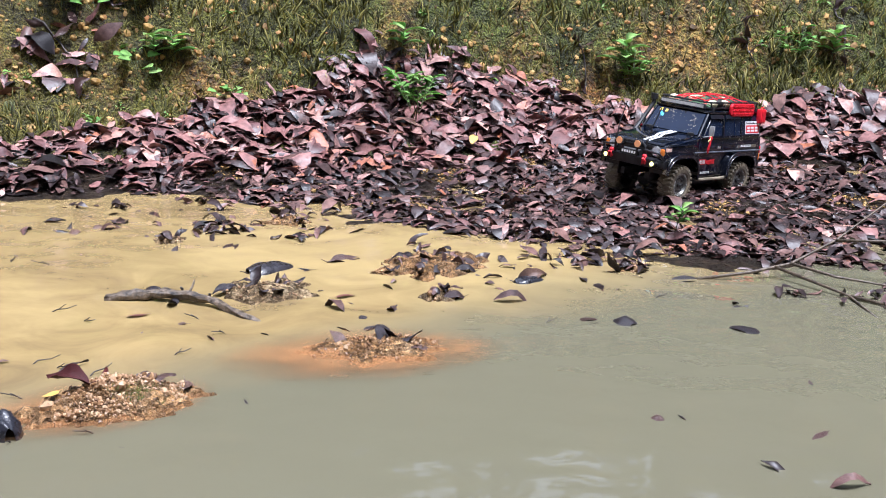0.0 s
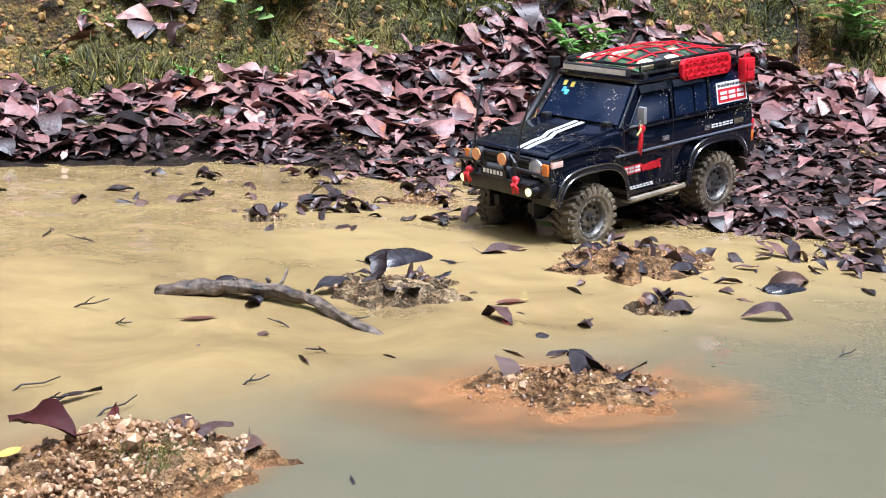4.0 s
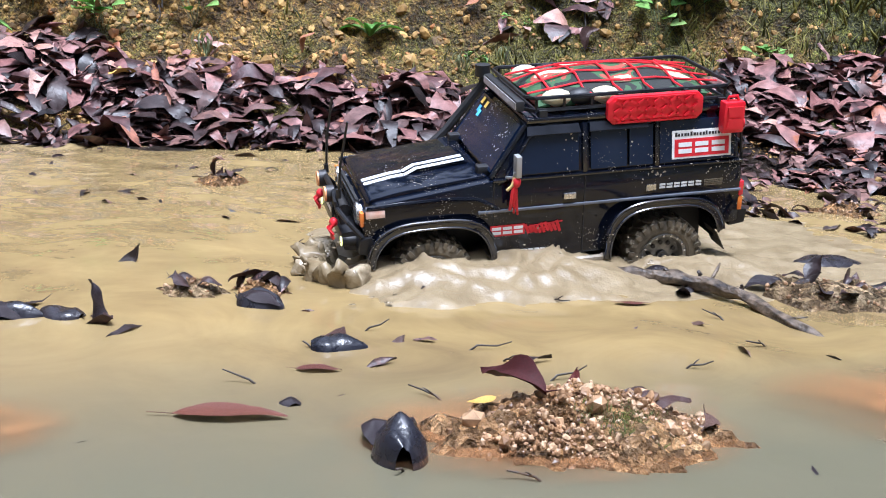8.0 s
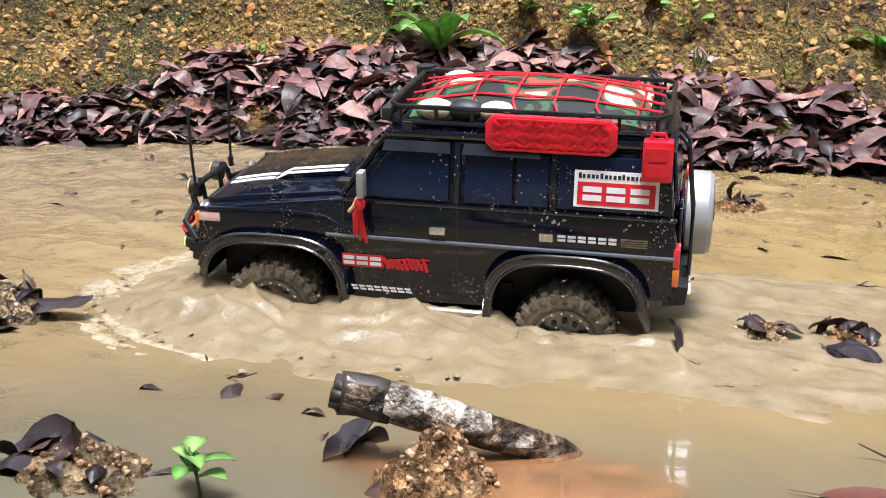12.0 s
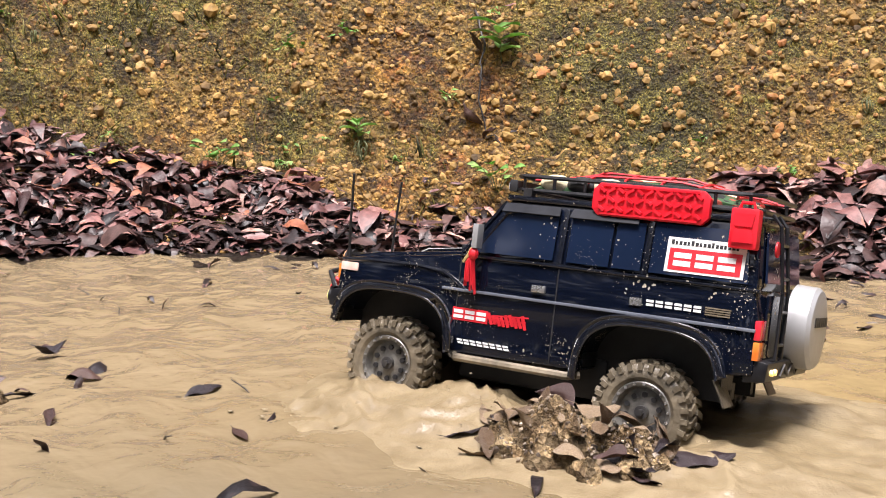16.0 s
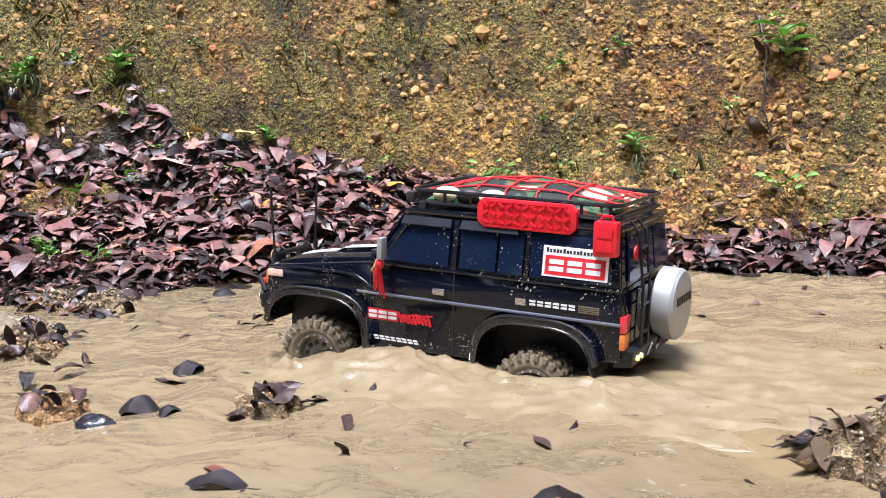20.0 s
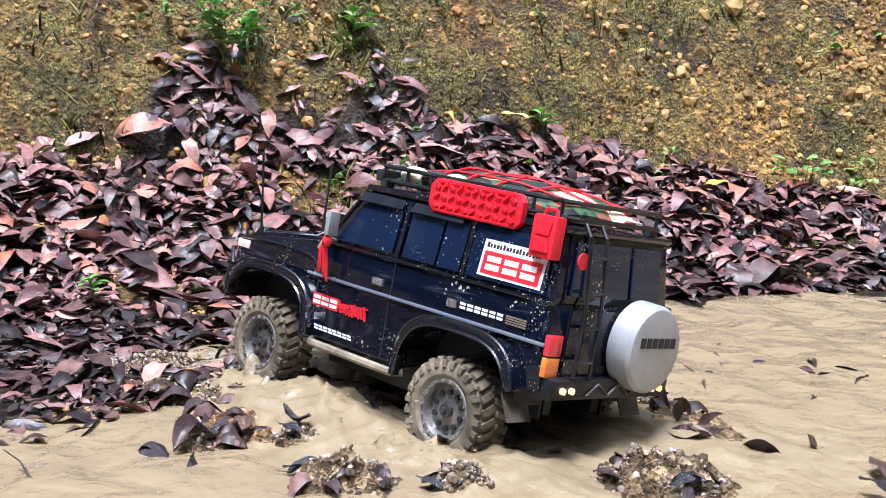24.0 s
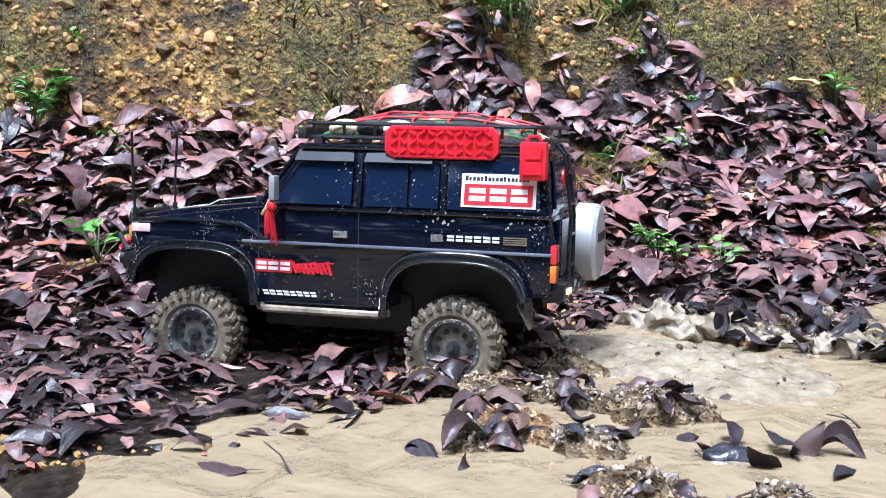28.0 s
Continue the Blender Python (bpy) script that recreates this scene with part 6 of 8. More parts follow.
    box(bm, 0.031, 0.042, -0.075, 0.075, 0.281, 0.295)
    soften(bm, 0.002, 30)
    bar = part("light_bar", bm, M_BLACK, rack, "long black light bar")
    bm = bmesh.new()
    box(bm, 0.042, 0.0432, -0.072, 0.072, 0.2835, 0.2925)
    part("light_bar_lens", bm, M_LENS, bar)
    # camouflage bundle under a red net
    bm = bmesh.new()
    grid_blanket(bm, 0.012, -0.235, -0.074, 0.074, 0.286, 0.31)
    part("camouflage_cloth", bm, M_CAMO, rack, "green, black and cream camouflage bundle")
    for s in (1, -1):
        for k in range(3):
            bm = bmesh.new()
            x = -0.015 - 0.033 * k
            uvball(bm, (x, s * 0.066, 0.294), (0.021, 0.014, 0.0115), 12, 8)
            part("rolled_cloth", bm, M_CREAM if k != 1 else M_BLACK, rack, "rolled cloth")
    for i in range(6):
        bm = bmesh.new()
        x = -0.01 - 0.043 * i
        tube(bm, [(x + 0.01, -0.083, 0.298), (x, -0.06, bundle_z(x, -0.06) + 0.003), (x - 0.004, -0.02, bundle_z(x, -0.02) + 0.003), (x - 0.002, 0.025, bundle_z(x, 0.025) + 0.003), (x, 0.06, bundle_z(x, 0.06) + 0.003), (x - 0.008, 0.083, 0.298)], 0.0015, 5)
        part("net_cord", bm, M_RED, rack, "red elastic net cord")
    for y in (-0.05, -0.018, 0.018, 0.05):
        bm = bmesh.new()
        tube(bm, [(0.02, y, 0.298)] + [(x, y + 0.004 * math.sin(40 * x), bundle_z(x, y) + 0.003) for x in (-0.01, -0.06, -0.11, -0.16, -0.21)] + [(-0.25, y, 0.298)], 0.0015, 5)
        part("net_cord", bm, M_RED, rack, "red elastic net cord")
    # recovery board on the near side of the rack
    for s in (1,):
        bm = bmesh.new()
        ya, yb = 0.0895, 0.0985
        xs, zs = (-0.074, -0.208), (0.262, 0.299)
        c = 0.008
        ring = [(xs[0], zs[0] + c), (xs[0] - c, zs[0]), (xs[1] + c, zs[0]), (xs[1], zs[0] + c), (xs[1], zs[1] - c), (xs[1] + c, zs[1]), (xs[0] - c, zs[1]), (xs[0], zs[1] - c)]
        slab(bm, [(x, s * ya, z) for x, z in ring], (0, s * (yb - ya), 0))
        soften(bm, 0.0015, 40)
        board = part("recovery_board", bm, M_REDPLASTIC, car, "bright red studded recovery board")
        bm = bmesh.new()
        for i in range(11):
            for j in range(3):
                m = Matrix.Translation((xs[0] - 0.012 - 0.011 * i, s * (yb + 0.0012), zs[0] + 0.0085 + 0.0105 * j)) @ Matrix.Rotation(0.6 * (1 if (i + j) % 2 else -1), 4, "Y")
                cube(bm, m, (0.0085, 0.0034, 0.003))
        for z in (zs[0] + 0.003, zs[1] - 0.003):
            box(bm, xs[1] + 0.012, xs[0] - 0.012, s * yb, s * (yb + 0.002), z - 0.001, z + 0.001)
        part("board_studs", bm, M_REDPLASTIC, board)
        for x in (-0.095, -0.187):
            bm = bmesh.new()
            box(bm, x - 0.003, x + 0.003, s * 0.08, s * 0.09, 0.272, 0.3)
            part("board_bracket", bm, M_BLACK, board)
    # red fuel can strapped to the rear corner
    for s in (1,):
        bm = bmesh.new()
        box(bm, -0.264, -0.234, s * 0.0935, s * 0.1105, 0.2415, 0.284)
        soften(bm, 0.003, 30)
        can = part("fuel_can", bm, M_REDPLASTIC, car, "small red fuel can")
        bm = bmesh.new()
        slab(bm, [(-0.26, s * 0.111, 0.248), (-0.238, s * 0.111, 0.248), (-0.24, s * 0.111, 0.262), (-0.258, s * 0.111, 0.262)], (0, s * 0.0015, 0))
        slab(bm, [(-0.258, s * 0.111, 0.265), (-0.24, s * 0.111, 0.265), (-0.238, s * 0.111, 0.278), (-0.26, s * 0.111, 0.278)], (0, s * 0.0015, 0))
        tube(bm, [(-0.257, s * 0.102, 0.284), (-0.255, s * 0.102, 0.29), (-0.243, s * 0.102, 0.29), (-0.241, s * 0.102, 0.284)], 0.002, 6)
        part("can_ribs", bm, M_REDPLASTIC, can)
    # rear: lamps, door, ladder, spare wheel, bumper
    for s in (1, -1):
        bm = bmesh.new()
        box(bm, -0.2775, -0.2705, s * 0.083, s * 0.1035, 0.149, 0.17)
        soften(bm, 0.0015, 30)
        part("tail_lamp", bm, M_REDLENS, car, "red tail lamp")
        bm = bmesh.new()
        box(bm, -0.2775, -0.2705, s * 0.083, s * 0.1035, 0.128, 0.1475)
        soften(bm, 0.0015, 30)
        part("rear_indicator", bm, M_ORANGE, car, "orange rear indicator")
    bm = bmesh.new()
    def rwp(u, v):
        return (-0.2695 + 0.0072 * v - 0.001, u * (0.082 - 0.008 * v), 0.2 + 0.071 * v)
    slab(bm, [rwp(-0.95, 0.12), rwp(-0.3, 0.12), rwp(-0.3, 0.88), rwp(-0.95, 0.88)], (-0.0025, 0, 0))
    slab(bm, [rwp(-0.22, 0.12), rwp(0.95, 0.12), rwp(0.95, 0.88), rwp(-0.22, 0.88)], (-0.0025, 0, 0))
    part("rear_window", bm, M_GLASS, car, "dark rear glass")
    bm = bmesh.new()
    box(bm, -0.2765, -0.273, -0.078, 0.078, 0.12, 0.196)
    soften(bm, 0.0015, 30)
    box(bm, -0.2772, -0.2765, -0.0188, -0.0176, 0.122, 0.196)
    part("rear_door", bm, M_PAINT, car)
    bm = bmesh.new()
    for y in (0.044, 0.07):
        tube(bm, [(-0.276, y, 0.125), (-0.287, y, 0.13), (-0.287, y, 0.2), (-0.278, y, 0.27), (-0.268, y, 0.281)], 0.0022, 6)
    for k in range(4):
        z = 0.145 + 0.035 * k
        tube(bm, [(-0.287 + max(0, z - 0.2) * 0.12, 0.044, z), (-0.287 + max(0, z - 0.2) * 0.12, 0.07, z)], 0.002, 6)
    part("ladder", bm, M_BLACKMETAL, car, "black rear ladder")
    bm = bmesh.new()
    cyl(bm, (-0.2785, 0.077, 0.245), (1, 0, 0), 0.0085, 0.002, 18)
    part("round_sticker", bm, M_RED, car, "round red sticker")
    bm = bmesh.new()
    lathe_x(bm, [(0.0, 0.015), (0.036, 0.015), (0.043, 0.0135), (0.0465, 0.009), (0.0475, -0.014), (0.044, -0.016), (0.0, -0.016)], 44, (-0.294, -0.034, 0.163))
    spare = part("spare_wheel_cover", bm, M_SILVER, car, "satin silver spare wheel cover")
    bm = bmesh.new()
    for k in range(6):
        cube(bm, Matrix.Translation((-0.3095, -0.034 + 0.027 - 0.0108 * k, 0.171)), (0.0012, 0.0078, 0.0105))
    part("cover_lettering", bm, M_BLACK, spare, "dark lettering blocks")
    bm = bmesh.new()
    cyl(bm, (-0.276, -0.034, 0.163), (1, 0, 0), 0.012, 0.02, 10)
    part("spare_carrier", bm, M_BLACK, car)
    bm = bmesh.new()
    prism(bm, [(-0.262, 0.104), (-0.286, 0.107), (-0.288, 0.127), (-0.264, 0.13)], -0.1, 0.1)
    soften(bm, 0.0025, 30)
    rear = part("rear_bumper", bm, M_BLACKMETAL, car, "black steel rear bumper")
    bm = bmesh.new()
    for k in range(5):
        s = 1 if k % 2 else -1
        tube(bm, [(-0.2885, -0.045 + 0.018 * k, 0.117 - 0.006 * s), (-0.2885, -0.027 + 0.018 * k, 0.117 + 0.006 * s)], 0.0014, 5)
    part("bumper_truss", bm, M_DARKMETAL, rear)
    for s in (1, -1):
        for d in (0.0, 0.014):
            bm = bmesh.new()
            cyl(bm, (-0.2885, s * (0.07 + d), 0.117), (1, 0, 0), 0.0034, 0.004, 12)
            part("rear_lamp", bm, M_GLOW_W, rear, "lit small round lamp")
    # mud flaps
    for x in (AXF - 0.079, AXR - 0.08):
        for s in (1, -1):
            bm = bmesh.new()
            slab(bm, [(x + 0.006, s * 0.078, 0.103), (x + 0.006, s * 0.114, 0.103), (x - 0.008, s * 0.114, 0.076 if x < 0 else 0.08), (x - 0.008, s * 0.078, 0.076 if x < 0 else 0.08)], (-0.0018, 0, 0))
            part("mud_flap", bm, M_FLAP, car, "black rubber mud flap")
    # decals, drawn as plain shapes
    for s in (1, -1):
        y = cabin_half(0.228) + 0.004
        lean = -0.15
        def q(x, z, d=0.0):
            return (x, s * (cabin_half(z) + 0.0042 + d), z)
        bm = bmesh.new()
        slab(bm, [q(-0.167, 0.2095), q(-0.2525, 0.2095), q(-0.2525, 0.247), q(-0.167, 0.247)], (0, s * 0.0004, 0))
        decal = part("window_decal", bm, M_WHITE, car, "white and red rectangular decal")
        bm = bmesh.new()
        slab(bm, [q(-0.1705, 0.212, 0.0005), q(-0.249, 0.212, 0.0005), q(-0.249, 0.2355, 0.0005), q(-0.1705, 0.2355, 0.0005)], (0, s * 0.0003, 0))
        part("decal_field", bm, M_RED, decal)
        for k in range(3):
            a = -0.176 - 0.024 * k
            bm = bmesh.new()
            for u0, u1, v0, v1 in ((0, 1, 0.6, 1), (0, 1, 0, 0.4)):
                slab(bm, [q(a - 0.019 * u0, 0.2165 + 0.0145 * v0, 0.0009), q(a - 0.019 * u1, 0.2165 + 0.0145 * v0, 0.0009), q(a - 0.019 * u1, 0.2165 + 0.0145 * v1, 0.0009), q(a - 0.019 * u0, 0.2165 + 0.0145 * v1, 0.0009)], (0, s * 0.0003, 0))
            part("decal_block", bm, M_WHITE, decal)
        bm = bmesh.new()
        for k in range(17):
            a, w = -0.171 - 0.0044 * k, (0.0034, 0.0026, 0.003)[k % 3]
            slab(bm, [q(a, 0.2392, 0.0005), q(a - w, 0.2392, 0.0005), q(a - w, 0.2432 + (0.0014 if k % 5 == 0 else 0), 0.0005), q(a, 0.2432 + (0.0014 if k % 5 == 0 else 0), 0.0005)], (0, s * 0.0003, 0))
        part("decal_lettering", bm, M_BLACK, decal)
        yy = HW + 0.0006

        def bars(x, z, w, h, slant, count, pitch, off=0.0):
            """A row of small paired bars, standing for lettering."""
            bm = bmesh.new()
            for k in range(count):
                x0 = x - pitch * k
                for u0, u1, v0, v1 in ((0, w, 0, h * 0.4), (0, w, h * 0.6, h)):
                    slab(bm, [(x0 - u0 - slant * v0, s * (yy + off), z + v0), (x0 - u1 - slant * v0, s * (yy + off), z + v0), (x0 - u1 - slant * v1, s * (yy + off), z + v1), (x0 - u0 - slant * v1, s * (yy + off), z + v1)], (0, s * 0.0004, 0))
            return bm

        # door graphic: red slab with white bars, then ragged red brush strokes
        bm = bmesh.new()
        slab(bm, [(0.083, s * yy, 0.1235), (0.036, s * yy, 0.1235), (0.036, s * yy, 0.1385), (0.083, s * yy, 0.1385)], (0, s * 0.0003, 0))
        graphic = part("door_graphic", bm, M_RED, car, "red and white door graphic")
        part("graphic_bars", bars(0.081, 0.126, 0.0125, 0.01, 0, 3, 0.015, 0.0004), M_WHITE, graphic)
        bm = bmesh.new()
        brush = random.Random(44)
        for k in range(9):
            x0 = 0.035 - 0.0054 * k
            lo, hi = 0.1225 + 0.002 * brush.random(), 0.1345 + 0.006 * brush.random()
            slab(bm, [(x0 - 0.003, s * (yy + 0.0004), lo), (x0 - 0.0066, s * (yy + 0.0004), lo + 0.001), (x0 - 0.0055 + 0.004, s * (yy + 0.0004), hi), (x0 + 0.0025, s * (yy + 0.0004), hi - 0.0015)], (0, s * 0.0003, 0))
        for z0, z1, x0, x1 in ((0.1275, 0.1298, 0.034, -0.013), (0.1335, 0.1352, 0.028, -0.016), (0.1245, 0.126, 0.03, -0.006)):
            slab(bm, [(x0, s * (yy + 0.0004), z0), (x1, s * (yy + 0.0004), z0 + 0.003), (x1, s * (yy + 0.0004), z1 + 0.003), (x0, s * (yy + 0.0004), z1)], (0, s * 0.0003, 0))
        part("door_swash", bm, M_RED, car, "red brush-stroke graphic")
        part("sill_lettering", bars(0.071, 0.0965, 0.0066, 0.0055, -0.5, 8, 0.0086), M_WHITE, car, "small white slanted lettering bars")
        part("side_lettering", bars(-0.152, 0.17, 0.0082, 0.0068, 0, 6, 0.0105), M_WHITE, car, "white lettering bars")
    wheels = [build_wheel(car, x, s * 0.0915) for x in (AXF, AXR) for s in (1, -1)]
    for ob in car.children_recursive:
        if ob.type == "MESH":
            smooth(ob).data.set_sharp_from_angle(angle=radians(34))
    return car, wheels

# ---- where the small things lie: place on the plan and size in metres ----
CURLED_LEAVES = [(0.59, 2.84, 0.065), (0.53, 2.79, 0.052), (0.46, 2.77, 0.046), (0.95, 2.61, 0.040), (1.08, 2.38, 0.092), (1.04, 1.94, 0.036), (1.04, 1.87, 0.038),
    (1.43, 2.31, 0.051), (1.45, 2.17, 0.091), (0.48, 2.74, 0.062), (0.56, 2.77, 0.063), (-0.26, 2.49, 0.045), (-0.06, 1.78, 0.061), (0.05, 1.76, 0.056),
    (0.32, 1.78, 0.064), (0.33, 1.58, 0.033), (0.24, 2.06, 0.029), (0.88, 2.73, 0.051), (-0.93, 2.30, 0.042), (-0.11, 1.41, 0.053), (-0.30, 1.24, 0.066),
    (-0.30, 1.27, 0.073), (-0.56, 1.34, 0.041), (-0.28, 1.46, 0.057), (-0.31, 1.61, 0.051), (-1.51, 1.23, 0.033), (-1.36, 1.23, 0.057),
    (-1.17, 1.29, 0.056), (-1.39, 0.90, 0.056), (-1.32, 0.93, 0.050)]
CURLED_LEAVES_MORE = [(-1.02, 0.90, 0.077), (-1.98, 1.07, 0.037), (-1.98, 1.18, 0.038), (-2.26, 1.27, 0.087), (-2.14, 0.98, 0.062), (-1.74, 0.85, 0.050),
    (-2.21, 0.42, 0.037), (-2.00, 0.59, 0.046), (-1.91, 0.66, 0.056), (-1.84, 0.66, 0.045), (-2.04, 0.58, 0.036), (-2.14, 1.20, 0.048),
    (1.52, 1.82, 0.075), (1.38, 1.37, 0.034), (-2.24, 0.74, 0.053), (-2.12, 0.70, 0.046), (-2.08, 0.54, 0.050), (-2.13, 0.34, 0.058)]
UPRIGHT_LEAVES = [(0.78, 2.68, 0.031), (0.70, 2.50, 0.026), (0.91, 2.63, 0.025), (0.21, 2.37, 0.032), (0.38, 1.77, 0.012), (-0.05, 2.01, 0.037), (-0.19, 2.44, 0.021),
    (-0.24, 1.45, 0.010), (-1.70, 1.49, 0.027), (-1.26, 1.16, 0.030), (-1.70, 0.90, 0.023), (-1.04, 1.04, 0.010), (-1.94, 0.62, 0.042),
    (-2.16, 0.70, 0.038)]
FLAT_LEAVES = [(0.84, 2.54, 0.082), (1.15, 2.67, 0.117), (0.95, 2.31, 0.070), (1.03, 2.06, 0.050), (0.69, 1.98, 0.062), (1.46, 1.86, 0.062), (1.28, 1.79, 0.037),
    (1.78, 2.09, 0.074), (0.81, 1.66, 0.040), (0.17, 1.43, 0.034), (0.38, 1.61, 0.045), (0.20, 1.73, 0.036), (-0.00, 1.68, 0.050), (-0.37, 1.56, 0.034),
    (-0.53, 1.66, 0.041), (-0.99, 1.24, 0.037), (-2.24, 1.20, 0.068), (-2.18, 0.15, 0.064), (-1.93, 0.91, 0.038), (1.73, 1.75, 0.085), (1.59, 1.25, 0.073),
    (0.78, 1.53, 0.059)]
RED_LEAVES = [(0.29, 1.53, 0.11), (0.33, 1.67, 0.035), (0.63, 2.02, 0.052), (1.03, 2.08, 0.044), (-1.06, 0.91, 0.030)]
TWIGS = [(0.82, 2.01, 0.036), (1.01, 2.58, 0.035), (0.77, 1.89, 0.026), (0.70, 1.79, 0.024), (0.95, 1.80, 0.038), (1.38, 1.85, 0.032), (1.66, 1.97, 0.036),
    (0.49, 2.07, 0.064), (0.54, 2.00, 0.029), (0.48, 1.79, 0.061), (0.73, 1.99, 0.029), (0.45, 1.63, 0.045), (0.43, 2.43, 0.053), (0.15, 2.19, 0.039),
    (0.27, 1.62, 0.039), (0.56, 1.47, 0.027), (0.35, 1.82, 0.016), (0.51, 1.75, 0.035), (-0.29, 1.48, 0.059), (-0.55, 1.14, 0.034), (-1.81, 1.43, 0.032),
    (-1.14, 1.33, 0.020), (-1.88, 1.43, 0.033), (-1.69, 1.41, 0.026), (-1.01, 1.16, 0.025), (-2.14, 0.21, 0.072), (-1.99, 0.89, 0.021),
    (-1.90, 0.72, 0.020), (-1.99, 1.05, 0.042), (0.57, 1.72, 0.054)]
TWIGS_MORE = [(-2.00, 0.75, 0.023)]
CLUMPS = [(0.99, 2.78, 0.104), (0.70, 2.62, 0.069), (1.28, 2.30, 0.181), (1.22, 2.05, 0.075), (1.69, 2.20, 0.068), (0.88, 2.14, 0.182), (1.25, 2.29, 0.244),
    (0.19, 2.55, 0.084), (-0.14, 2.64, 0.084), (0.10, 1.91, 0.079), (0.18, 1.94, 0.066), (-0.26, 1.26, 0.118), (-0.42, 1.19, 0.052), (-1.31, 1.04, 0.090),
    (-1.44, 0.81, 0.111), (-1.84, 0.84, 0.149), (-2.15, 0.44, 0.118), (-2.28, 0.50, 0.139), (-2.32, 0.92, 0.118), (-1.68, 2.62, 0.077)]
SEEDLINGS = [(0.41, 3.82, 0.108), (0.64, 3.85, 0.110), (0.76, 3.77, 0.110), (1.52, 3.85, 0.108), (2.33, 3.85, 0.145), (3.21, 3.86, 0.130), (-0.72, 3.31, 0.097),
    (-0.89, 3.32, 0.073), (-2.81, 1.56, 0.070), (-3.06, 1.25, 0.088), (-2.36, 2.38, 0.085), (0.69, 3.76, 0.089), (-2.2, 2.73, 0.12),
    (-2.73, 0.53, 0.038), (-2.55, 0.98, 0.043), (1.91, 2.44, 0.063)]
CLOVERS = [(0.93, 3.67, 0.066), (0.65, 3.71, 0.090), (0.52, 3.80, 0.081), (-0.70, 3.31, 0.078), (-1.21, 3.26, 0.052), (-2.00, 2.54, 0.063), (-2.56, 1.07, 0.043),
    (-0.51, 3.43, 0.086), (-2.48, 2.03, 0.057), (-2.92, 0.20, 0.050)]
BUSHES = [(1.53, 3.64, 0.142), (2.39, 3.84, 0.104), (-3.10, 0.98, 0.100), (-3.28, 0.17, 0.087), (-2.60, 0.98, 0.049), (3.05, 3.86, 0.129)]
TUFTS = [(-0.43, 3.29, 0.130), (0.16, 3.51, 0.085), (-2.36, 2.37, 0.080), (-1.40, 3.20, 0.073), (-2.31, 2.35, 0.101), (-3.09, 1.02, 0.133),
    (-2.88, 1.72, 0.060), (-3.11, 0.78, 0.062), (0.26, 3.54, 0.083)]
BROAD_PLANTS = [(-0.08, 3.53, 0.108), (-1.05, 3.17, 0.2)]
YELLOW_LEAVES = [(1.70, 3.53, 0.056), (-0.64, 3.25, 0.065), (-2.52, 1.77, 0.054), (-2.90, 1.40, 0.049), (-2.85, 1.51, 0.055), (-0.57, 3.14, 0.059)]
ORANGE_LEAVES = [(-0.22, 3.40, 0.084), (-0.73, 3.31, 0.083), (0.14, 3.66, 0.070)]



